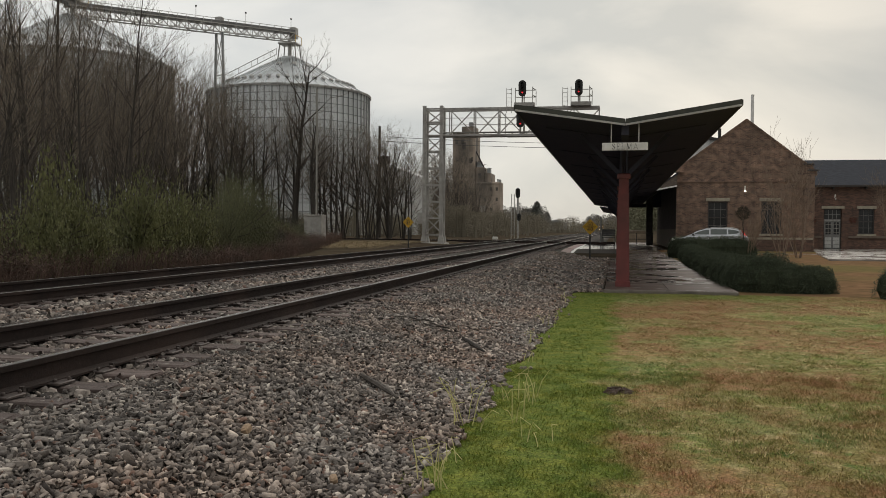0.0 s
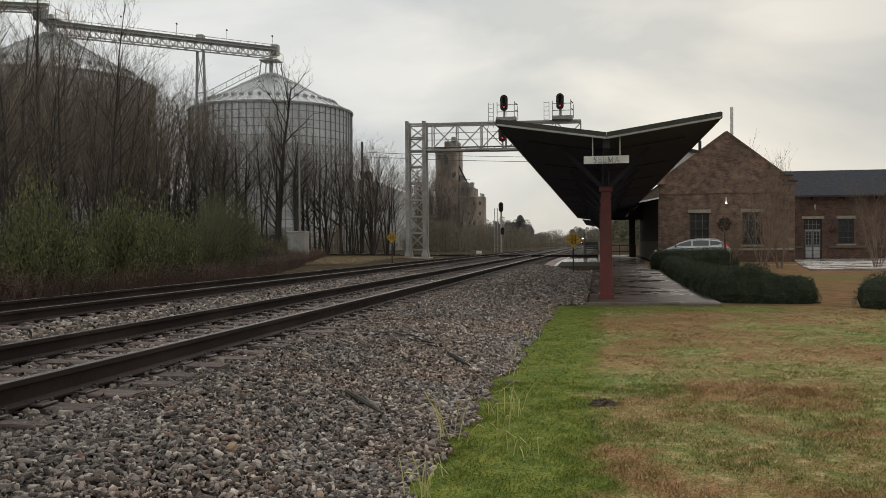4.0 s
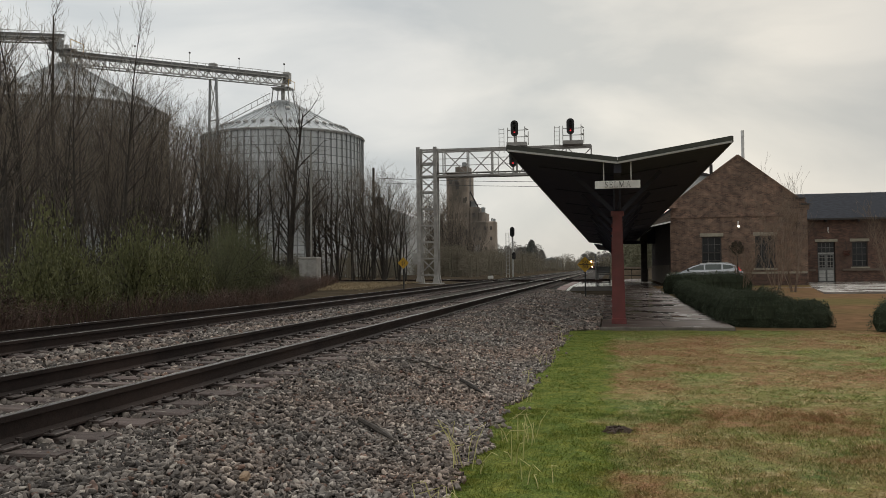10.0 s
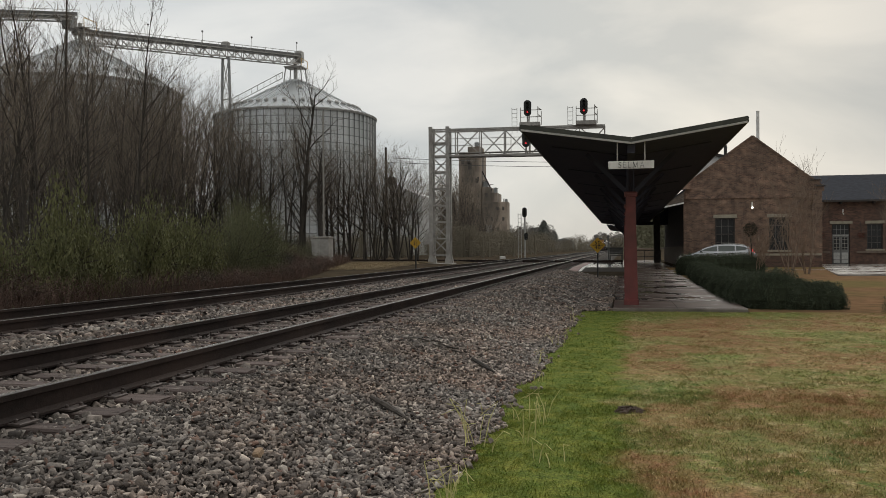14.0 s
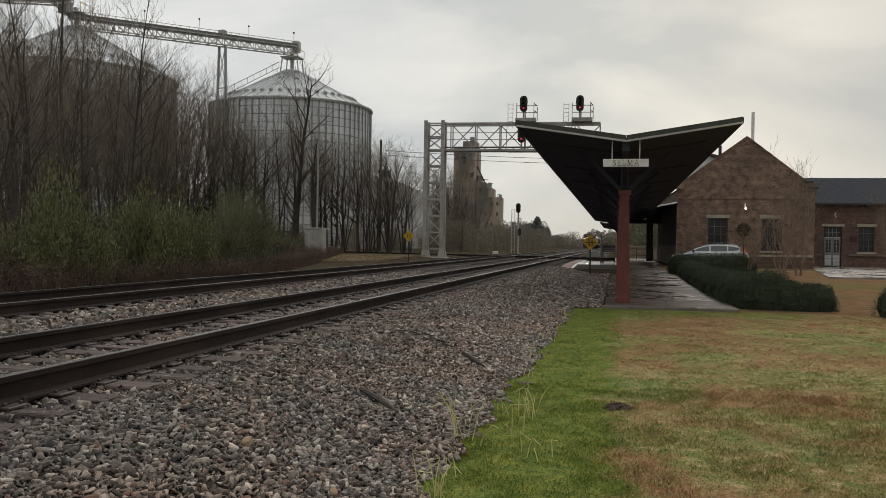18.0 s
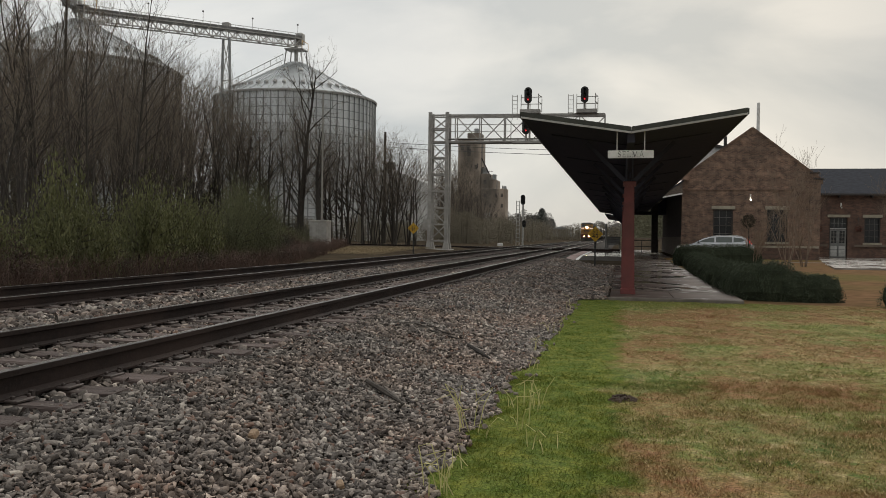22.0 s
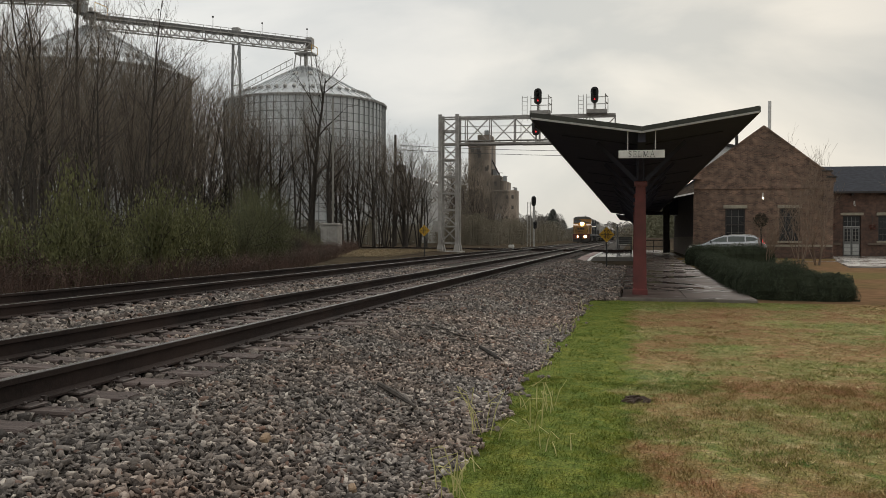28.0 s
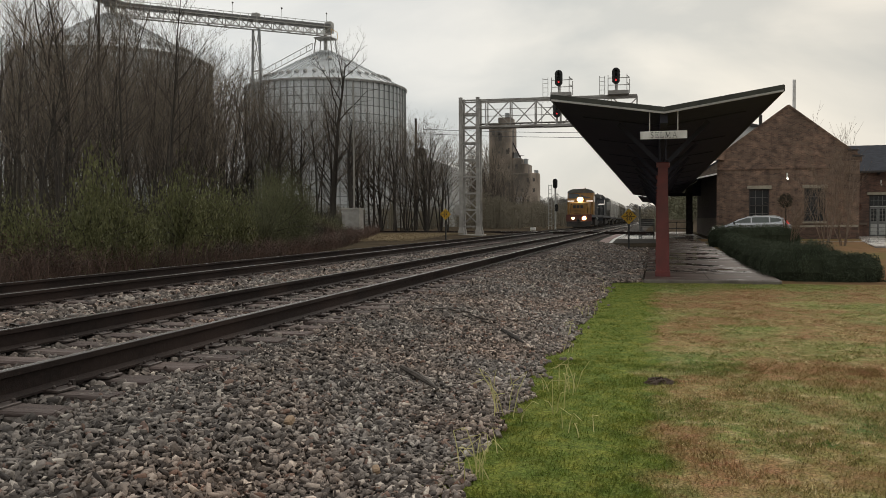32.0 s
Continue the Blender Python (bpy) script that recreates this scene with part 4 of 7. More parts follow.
def signal_head(parent, x, y, z, s=1.0, lit=True):
    """An upright oval backing plate with three hooded lenses."""
    h = part("signal_head", Acc(), M_BLACK, parent, "black oval signal head")
    ring = []
    for k in range(24):
        a = 2 * math.pi * k / 24
        ring.append((0.33 * s * math.cos(a), 0.33 * s * math.sin(a) + (0.36 * s if math.sin(a) >= 0 else -0.36 * s)))
    acc = Acc().extrude([(x + p, z + q) for p, q in ring], y - 0.05, y + 0.02)
    h.data = acc.mesh("signal_head", M_BLACK)
    part("housing", Acc().bevel_box((x, y + 0.2, z), (0.36 * s, 0.34, 1.0 * s), 0.04), M_BLACK, h)
    for i, dz in enumerate((0.36, 0.0, -0.36)):
        part("hood", Acc().tube([(x, y - 0.05, z + dz * s), (x, y - 0.3, z + dz * s)], 0.13 * s, 10, caps=False), M_BLACK, h)
        part("lens", Acc().lathe([(0.0, 0.0), (0.075 * s, 0.0)], 12), M_SIGRED if lit and i == 2 else M_BLACK, h, "glowing red lens" if lit and i == 2 else "").matrix_basis = pose(x, y - 0.06, z + dz * s, 90, 0, 0)
    return h


for hx in (-6.72, -2.72):
    signal_head(gantry, hx, -0.35, 11.02, 0.84)
    part("head_mast", Acc().tube([(hx, -0.1, 9.8), (hx, -0.1, 10.6)], 0.07, 8), M_BRIDGE, gantry)
    part("service_platform", Acc().box((hx + 0.16, -0.1, 9.86), (1.46, 1.0, 0.26)), M_BRIDGE, gantry)
    for px in (-0.55, 0.1, 0.95):
        part("cage_post", Acc().bar((hx + px, 0.4, 9.9), (hx + px, 0.4, 11.2 if px < 0.9 else 10.9), 0.05), M_BRIDGE, gantry)
    part("cage_post", Acc().bar((hx + 0.75, -0.55, 9.9), (hx + 0.75, -0.55, 11.1), 0.05), M_BRIDGE, gantry)
    for z in (10.5, 11.0):
        part("cage_rail", Acc().bar((hx - 0.55, 0.4, z), (hx + 0.95, 0.4, z), 0.045), M_BRIDGE, gantry)
        part("cage_rail", Acc().bar((hx + 0.95, 0.4, z), (hx + 0.75, -0.55, z), 0.045), M_BRIDGE, gantry)
    for s in (-1.14, -0.78):
        part("ladder_rail", Acc().bar((hx + s, -0.1, 9.3), (hx + s, -0.1, 11.1), 0.035), M_BRIDGE, gantry)
    for k in range(6):
        part("rung", Acc().bar((hx - 1.14, -0.1, 9.5 + 0.3 * k), (hx - 0.78, -0.1, 9.5 + 0.3 * k), 0.025), M_BRIDGE, gantry)
signal_head(gantry, -6.85, -0.35, 8.80, 0.84)
part("head_mast", Acc().tube([(-6.85, -0.1, 7.7), (-6.85, -0.1, 8.3)], 0.07, 8), M_BRIDGE, gantry)
part("service_platform", Acc().box((-6.6, -0.3, 7.62), (2.4, 0.9, 0.1)), M_BRIDGE, gantry)
for px in (-1.6, -1.2, 1.2):
    part("cage_post", Acc().bar((-6.7 + px, -0.6, 7.65), (-6.7 + px, -0.6, 9.2), 0.05), M_BRIDGE, gantry)


# ---- station building ----
def brick_mat(name, c1, c2, mortar, dirt):
    m = mat(name, c1, c2, 2.2, 0.9, 0, 0.0, c3=dirt, s3=0.35)
    n, l = m.node_tree.nodes, m.node_tree.links
    b = n["Principled BSDF"]
    co = n.new("ShaderNodeTexCoord")
    sep, comb = n.new("ShaderNodeSeparateXYZ"), n.new("ShaderNodeCombineXYZ")
    l.new(co.outputs["Object"], sep.inputs[0])
    add = n.new("ShaderNodeMath")
    l.new(sep.outputs[0], add.inputs[0])
    l.new(sep.outputs[1], add.inputs[1])
    l.new(add.outputs[0], comb.inputs[0])
    l.new(sep.outputs[2], comb.inputs[1])
    br = n.new("ShaderNodeTexBrick")
    br.inputs["Scale"].default_value = 1.0
    br.inputs["Brick Width"].default_value, br.inputs["Row Height"].default_value = 0.215, 0.075
    br.inputs["Mortar Size"].default_value = 0.007
    br.inputs["Color1"].default_value, br.inputs["Color2"].default_value, br.inputs["Mortar"].default_value = (1.28, 1.2, 1.12, 1), (0.66, 0.66, 0.68, 1), (*mortar, 1)
    l.new(comb.outputs[0], br.inputs["Vector"])
    old = b.inputs["Base Color"].links[0].from_socket
    mx = n.new("ShaderNodeMixRGB")
    mx.blend_type = "MULTIPLY"
    mx.inputs[0].default_value = 1.0
    l.new(old, mx.inputs[1])
    l.new(br.outputs[0], mx.inputs[2])
    l.new(mx.outputs[0], b.inputs["Base Color"])
    bp = n.new("ShaderNodeBump")
    bp.inputs["Strength"].default_value, bp.inputs["Distance"].default_value = 0.6, 0.01
    bp.invert = True
    l.new(br.outputs[1], bp.inputs["Height"])
    l.new(bp.outputs[0], b.inputs["Normal"])
    return m


M_BRICK = brick_mat("weathered_brick", (0.265, 0.173, 0.130), (0.12, 0.080, 0.063), (1.5, 1.6, 1.55), (0.085, 0.063, 0.05))
M_BRICKW = brick_mat("darker_wing_brick", (0.17, 0.10, 0.076), (0.10, 0.063, 0.051), (1.25, 1.4, 1.4), (0.07, 0.05, 0.042))
M_OLDSHINGLE = mat("weathered_tan_shingle", (0.16, 0.125, 0.10), (0.09, 0.072, 0.06), 5, 0.95, 0, 0.4, stretch=(1, 1, 4))
# near-black brown holds the shade under canopy and lean-to
M_SHADEDBOARD = mat("sooty_dark_boards", (0.085, 0.074, 0.068), (0.055, 0.049, 0.046), 3, 0.85, 0, 0.2, spec=0.15)
M_LINTEL = mat("limestone_lintel", (0.40, 0.36, 0.28), (0.30, 0.27, 0.21), 4, 0.85)
M_FRAME = mat("dark_window_frame", (0.035, 0.03, 0.028), (0.05, 0.042, 0.038), 5, 0.6)
M_MUNTIN = mat("faded_glazing_bar", (0.17, 0.165, 0.155), (0.11, 0.105, 0.10), 5, 0.7)
M_DOORWHITE = mat("white_door_panel", (0.52, 0.52, 0.5), (0.42, 0.42, 0.4), 5, 0.5)
GZ = -0.42


def sash_window(parent, x, y, z0, z1, w, rows=4, cols=3, lintel=True, name="window"):
    """A sash window in a wall that faces -y: opening, frame, bars, panes, lintel and sill."""
    win = part(name, Acc().box((x, y + 0.16, (z0 + z1) / 2), (w, 0.04, z1 - z0)), M_GLASS, parent, "dark multi-pane sash window")
    for s in (-1, 1):
        part("frame", Acc().box((x + s * (w / 2 - 0.04), y + 0.10, (z0 + z1) / 2), (0.08, 0.07, z1 - z0)), M_FRAME, win)
    for z in (z0 + 0.04, (z0 + z1) / 2, z1 - 0.04):
        part("frame", Acc().box((x, y + 0.095, z), (w - 0.16, 0.07, 0.08)), M_FRAME, win)
    for k in range(1, cols):
        part("glazing_bar", Acc().box((x - w / 2 + w * k / cols, y + 0.125, (z0 + z1) / 2), (0.03, 0.03, z1 - z0 - 0.1)), M_MUNTIN, win)
    for k in range(1, rows):
        if k * 2 != rows:
            part("glazing_bar", Acc().box((x, y + 0.127, z0 + (z1 - z0) * k / rows), (w - 0.16, 0.03, 0.03)), M_MUNTIN, win)
    if lintel:
        part("lintel", Acc().bevel_box((x, y + 0.02, z1 + 0.12), (w + 0.24, 0.24, 0.22), 0.015), M_LINTEL, win)
        part("window_sill", Acc().bevel_box((x, y - 0.0, z0 - 0.06), (w + 0.2, 0.3, 0.12), 0.015), M_LINTEL, win)
    return win


def wall_with_holes(x0, x1, z0, top, y, t, holes):
    """A brick wall facing -y with rectangular holes; top(x) gives its upper edge, straight between the breaks."""
    acc = Acc()
    xs = sorted({x0, x1, *[h[0] for h in holes], *[h[1] for h in holes], *[b for b in top[1] if x0 < b < x1]})
    f = top[0]
    for a, b in zip(xs, xs[1:]):
        cuts = sorted((h[2], h[3]) for h in holes if h[0] <= a and h[1] >= b)
        lo = z0
        for c, d in cuts + [(None, None)]:
            pa, pb = (c, c) if c is not None else (f(a), f(b))
            acc.add([(a, y, lo), (b, y, lo), (b, y, pb), (a, y, pa), (a, y + t, lo), (b, y + t, lo), (b, y + t, pb), (a, y + t, pa)],
                    [(0, 1, 2, 3), (5, 4, 7, 6), (3, 2, 6, 7), (1, 0, 4, 5), (0, 3, 7, 4), (2, 1, 5, 6)])
            lo = d
    return acc


SY = 60.0
station = thing("station_building", "dark red brick depot with a tall gabled end", "station", kind="structure")
sx0, sx1, ax, az = 3.95, 12.55, 8.37, 8.2
gable_top = (lambda x: (4.95 + (az - 4.95) * (x - sx0) / (ax - sx0) if x < ax else az - (az - 4.9) * (x - ax) / (sx1 - ax)), [ax])
holes = [(5.98, 7.24, 0.72, 2.86), (9.37, 10.64, 0.72, 2.86)]
part("gable_wall", wall_with_holes(sx0, sx1, GZ, gable_top, SY, 0.35, holes), M_BRICK, station)
for h in holes:
    sash_window(station, (h[0] + h[1]) / 2, SY, h[2], h[3], h[1] - h[0])
part("belt_course", Acc().box(((sx0 + sx1) / 2, SY - 0.03, 4.22), (sx1 - sx0, 0.06, 0.12)), M_BRICK, station, "projecting brick band")
part("water_table", Acc().box(((sx0 + sx1) / 2, SY - 0.06, 0.42), (sx1 - sx0 + 0.1, 0.12, 0.14)), M_LINTEL, station, "stone water table")
part("plinth", Acc().box(((sx0 + sx1) / 2, SY - 0.05, (GZ + 0.35) / 2), (sx1 - sx0 + 0.06, 0.1, 0.35 - GZ)), M_BRICKW, station, "darker brick plinth")
part("kneeler", Acc().bevel_box((sx0 + 0.18, SY + 0.12, 4.98), (0.62, 0.6, 0.34), 0.03), M_BRICK, station)
part("gable_coping", Acc().bar((sx0 - 0.1, SY + 0.17, 4.95), (ax, SY + 0.17, az + 0.07), 0.45, 0.12), M_BRICK, station)
part("gable_coping", Acc().bar((ax, SY + 0.17, az + 0.07), (sx1 + 0.1, SY + 0.17, 4.9), 0.45, 0.12), M_BRICK, station)
for k, (x, z) in enumerate(((sx1 - 0.3, 5.1), (sx1 - 0.02, 4.7))):
    part("corbel", Acc().bevel_box((x, SY + 0.17, z), (0.55, 0.4, 0.3), 0.03), M_BRICK, station)
    part("corbel_cap", Acc().bevel_box((x, SY + 0.17, z + 0.2), (0.7, 0.5, 0.1), 0.02), M_FRAME, station)
part("corner_pier", Acc().bevel_box((sx1 - 0.2, SY - 0.02, 2.1), (0.6, 0.12, 5.0), 0.02), M_BRICK, station)
# this wall's darkness is canopy shade put into its colour
part("side_wall", Acc().box((sx0 + 0.18, SY + 13.9, 2.2), (0.35, 27.0, 5.2)), M_SHADEDBOARD, station, "boarded side wall coloured dark for canopy shade")
part("side_wall", Acc().box((sx1 - 0.18, SY + 5.3, 2.2), (0.35, 9.9, 5.2)), M_BRICK, station)
part("roof", Acc().add([(sx0, SY + 0.36, 4.8), (ax, SY + 0.36, az - 0.15), (sx1, SY + 0.36, 4.85), (sx0, SY + 24, 4.8), (ax, SY + 24, az - 0.15), (sx1, SY + 24, 4.85)],
                       [(0, 1, 4, 3), (1, 2, 5, 4), (0, 3, 5, 2)]), M_ROOF, station)
part("cross_gable", Acc().extrude([(5.2, 6.2), (6.85, 8.22), (7.9, 7.85), (7.9, 7.0), (5.2, 5.4)], SY + 10, SY + 16), M_WHITE, station, "weathered pale boarded cross gable")
part("cross_gable_rake", Acc().bar((6.6, SY + 9.9, 8.2), (7.95, SY + 9.9, 7.9), 0.3, 0.22), M_FRAME, station)
part("chimney", Acc().bevel_box((7.0, SY + 3, 7.5), (0.2, 0.2, 1.1), 0.02), M_FRAME, station)
part("vent_pipe", Acc().tube([(9.3, SY + 4, 5.5), (9.3, SY + 4, 10.5)], 0.11, 10), M_WHITE, station, "tall pale vent pipe")
# lean-to along the track side
part("lean_to_roof", Acc().add([(2.55, SY - 0.6, 3.8), (4.0, SY - 0.6, 4.8), (4.0, SY + 27.5, 4.8), (2.55, SY + 27.5, 3.8), (2.55, SY - 0.6, 3.7), (4.0, SY - 0.6, 4.68), (4.0, SY + 27.5, 4.68), (2.55, SY + 27.5, 3.7)],
                               [(0, 1, 2, 3), (7, 6, 5, 4), (0, 4, 5, 1), (0, 3, 7, 4)]), M_ROOF, station)
part("lean_to_end", Acc().extrude([(2.58, 3.67), (3.94, 3.94), (3.94, 4.66), (2.6, 3.72)], SY - 0.56, SY - 0.48), M_OLDSHINGLE, station, "weathered tan shingled end")
part("lean_to_fascia", Acc().bar((2.52, SY - 0.62, 3.60), (3.93, SY - 0.62, 3.88), 0.06, 0.10), M_WHITE, station, "white eave trim")
part("wainscot", Acc().box((sx0 - 0.03, SY + 13.9, 0.3), (0.06, 26.8, 1.4)), M_OLDSHINGLE, station, "faded brown boarded wainscot")
part("lean_to_post", Acc().bevel_box((2.74, SY + 15, 1.7), (0.52, 0.52, 4.1), 0.03), M_SHADEDBOARD, station)
# wing
WY = 70.0
wing_x1 = 46.0
doors = (15.45, 16.72, GZ, 2.62)
wwin = [(17.9, 19.02, 0.72, 2.62), (22.4, 23.5, 0.72, 2.62), (26.0, 27.1, 0.72, 2.62)]
part("wing_wall", wall_with_holes(sx1 + 0.4, wing_x1, GZ, (lambda x: 4.4, []), WY, 0.35, [doors, *wwin]), M_BRICKW, station)
for h in wwin:
    sash_window(station, (h[0] + h[1]) / 2, WY, h[2], h[3], h[1] - h[0])
M_COURSE = mat("stained_sandstone", (0.20, 0.158, 0.125), (0.14, 0.108, 0.085), 3, 0.9, c3=(0.09, 0.068, 0.055), s3=0.8)
part("water_table", Acc().box(((sx1 + 15.1) / 2 + 0.2, WY - 0.06, 0.5), (15.1 - sx1, 0.14, 0.16)), M_COURSE, station)
part("water_table", Acc().box((17.2 + 14.4, WY - 0.06, 0.5), (28.8, 0.14, 0.16)), M_COURSE, station)
part("wing_roof", Acc().add([(sx1 - 0.5, WY - 0.45, 4.35), (wing_x1, WY - 0.45, 4.35), (wing_x1, WY + 5.5, 6.75), (sx1 - 0.5, WY + 5.5, 6.75), (wing_x1, WY + 11.5, 4.35), (sx1 - 0.5, WY + 11.5, 4.35)],
                            [(0, 1, 2, 3), (3, 2, 4, 5), (0, 5, 4, 1), (0, 3, 5), (1, 4, 2)]), M_ROOF, station, "blue-grey shingle roof")
part("gutter", Acc().bar((sx1 + 0.4, WY - 0.5, 4.35), (wing_x1, WY - 0.5, 4.35), 0.14), M_FRAME, station)
for k in range(14):
    part("rafter_tail", Acc().box((sx1 + 1.2 + 2.3 * k, WY - 0.22, 4.22), (0.12, 0.44, 0.16)), M_FRAME, station)
M_DOORGREY = mat("faded_door_paint", (0.22, 0.22, 0.213), (0.16, 0.16, 0.155), 5, 0.6)
door = part("double_door", Acc().box(((doors[0] + doors[1]) / 2, WY + 0.2, 1.1), (1.27, 0.05, 3.04)), M_FRAME, station, "double door with glazed upper halves")
part("transom", Acc().box((16.085, WY + 0.15, 2.2), (1.1, 0.04, 0.7)), M_GLASS, door)
part("transom_bar", Acc().box((16.085, WY + 0.10, 1.78), (1.14, 0.05, 0.08)), M_DOORWHITE, door, "pale transom bar")
for k in range(3):
    part("glazing_bar", Acc().box((15.8 + 0.285 * k, WY + 0.12, 2.2), (0.03, 0.03, 0.7)), M_DOORGREY, door)
part("glazing_bar", Acc().box((16.085, WY + 0.118, 2.2), (1.1, 0.03, 0.03)), M_DOORGREY, door)
for s in (-0.29, 0.29):
    leaf = part("door_leaf", Acc().box((16.085 + s, WY + 0.14, 0.66), (0.56, 0.05, 2.1)), M_DOORGREY, door)
    part("glazing", Acc().box((16.085 + s, WY + 0.105, 1.15), (0.36, 0.02, 0.92)), M_GLASS, leaf)
    part("glazing_bar", Acc().box((16.085 + s, WY + 0.09, 1.15), (0.03, 0.02, 0.95)), M_CONC, leaf)
    for k in range(3):
        part("glazing_bar", Acc().box((16.085 + s, WY + 0.088, 0.85 + 0.3 * k), (0.40, 0.02, 0.03)), M_CONC, leaf)
        part("lower_panel", Acc().bevel_box((16.085 + s, WY + 0.10, -0.2 + 0.27 * k), (0.44, 0.03, 0.24), 0.01), M_DOORWHITE, leaf, "white lower door panel")
part("lintel", Acc().bevel_box((16.085, WY, 2.74), (1.6, 0.24, 0.2), 0.015), M_LINTEL, door)


def gooseneck(x, y, z, lit=0.0, group="wall lamps"):
    lamp = thing("wall_lamp", "small white gooseneck lamp on the brick wall", "wall lamp", pose(x, y, z), group=group)
    part("arm", Acc().tube([(0, 0, 0.25), (0, -0.12, 0.5), (0, -0.3, 0.5), (0, -0.36, 0.3)], 0.035, 6), M_WHITE, lamp)
    part("bulb", Acc().lathe([(0.01, 0.07), (0.045, 0.035), (0.055, 0.0), (0.045, -0.035), (0.01, -0.055)], 12), glow("lamp_glow", (1, 0.96, 0.85), lit) if lit else M_WHITE, lamp).location = (0, -0.36, 0.16)


gooseneck(8.3, SY - 0.0, 3.35, 6.0)
gooseneck(16.2, WY - 0.0, 3.2, 0.0)
M_WREATH = mat("red_brown_foliage", (0.16, 0.04, 0.03), (0.05, 0.04, 0.025), 8, 0.9, isl=0.4)
for x, y, z, r in ((14.6, WY, 1.75, 0.3), (17.45, WY, 1.75, 0.3)):
    b = thing("hanging_basket", "dried red and brown hanging basket by the wall", "basket", pose(x, y - 0.35, z), group="hanging baskets")
    rr = random.Random(int(x * 10))
    acc = Acc()
    for k in range(140):
        d = Vector((rr.gauss(0, 1), rr.gauss(0, 1), rr.gauss(0, 0.8))).normalized() * r * rr.uniform(0.5, 1)
        e = Vector((rr.gauss(0, 1), rr.gauss(0, 1), rr.gauss(0, 1))).normalized() * 0.07
        acc.add([d, d + e, d + e.cross(Vector((0.3, 1, 0.2))) * 1.0], [(0, 1, 2)])
    part("foliage", acc, M_WREATH, b)
    part("chain", Acc().bar((0, 0, 0.2), (0, 0.3, 1.0), 0.02), M_BLACK, b)

M_TOPIARY = mat("dark_clipped_leaves", (0.06, 0.05, 0.032), (0.035, 0.03, 0.02), 6, 0.9, isl=0.3)
topiary = thing("clipped_standard_tree", "small dark ball-clipped tree on a thin stem", "tree", pose(6.25, 45.6, -0.5))
part("stem", Acc().tube([(0, 0, 0), (0.03, 0, 1.2), (0, 0, 2.1)], [0.05, 0.04, 0.035], 6), M_BARK, topiary)
rr = random.Random(2)
acc = Acc()
for k in range(900):
    d = Vector((rr.gauss(0, 1), rr.gauss(0, 1), rr.gauss(0, 1))).normalized() * 0.36 * rr.uniform(0.4, 1) ** 0.5
    e = Vector((rr.gauss(0, 1), rr.gauss(0, 1), rr.gauss(0, 1))).normalized() * 0.05
    acc.add([d, d + e, d + e.cross(Vector((0.3, 1, 0.2)))], [(0, 1, 2)])
part("crown", acc, M_TOPIARY, topiary).location = (0, 0, 2.3)

# forecourt and parking
solo("driveway", Acc().box((7.4, 55.6, -0.50), (8.4, 4.6, 0.14)), M_ASPHALT, "wet asphalt drive beside the depot", "pavement", "structure")
edge_pts = [(9.9, 43.6), (46, 43.6), (46, 69.8), (14.6, 69.8), (13.4, 63.5), (11.3, 52.5)]
walk_x = Acc().add([(x, y, z) for z in (-0.53, -0.40) for x, y in edge_pts], [tuple(range(5, -1, -1)), tuple(range(6, 12))] + [(i, (i + 1) % 6, (i + 1) % 6 + 6, i + 6) for i in range(6)])
solo("forecourt_walk", walk_x, wet_mat("pale_wet_concrete", (0.36, 0.335, 0.30), (0.25, 0.225, 0.20), (0.15, 0.125, 0.11)), "pale wet concrete walk before the wing", "pavement", "structure")
sheet("far_lawn", np.arange(2.75, 46, 0.7), np.arange(20.3, 60.5, 0.7), M_DEADGRASS, 0.0, 0.0, "brown winter grass beside the platform", "grass")

# ---- parked car ----
M_CAR = mat("silver_car_paint", (0.52, 0.54, 0.56), (0.46, 0.48, 0.5), 3, 0.25, 0.5)
M_CARGLASS = mat("tinted_car_glass", (0.075, 0.09, 0.085), (0.055, 0.066, 0.062), 1, 0.1, 0, spec=0.6)
M_TYRE = mat("tyre_rubber", (0.02, 0.02, 0.02), (0.03, 0.03, 0.03), 9, 0.9)
M_TAIL = glow("tail_lamp", (0.8, 0.06, 0.05), 0.35)


def loft(rings):
    """Skins a row of rings with equal counts of points, closed at both ends."""
    n = len(rings[0])
    fs = [tuple(range(n - 1, -1, -1)), tuple((len(rings) - 1) * n + i for i in range(n))]
    for r in range(len(rings) - 1):
        fs += [(r * n + i, r * n + (i + 1) % n, (r + 1) * n + (i + 1) % n, (r + 1) * n + i) for i in range(n)]
    return Acc().add([p for ring in rings for p in ring], fs)


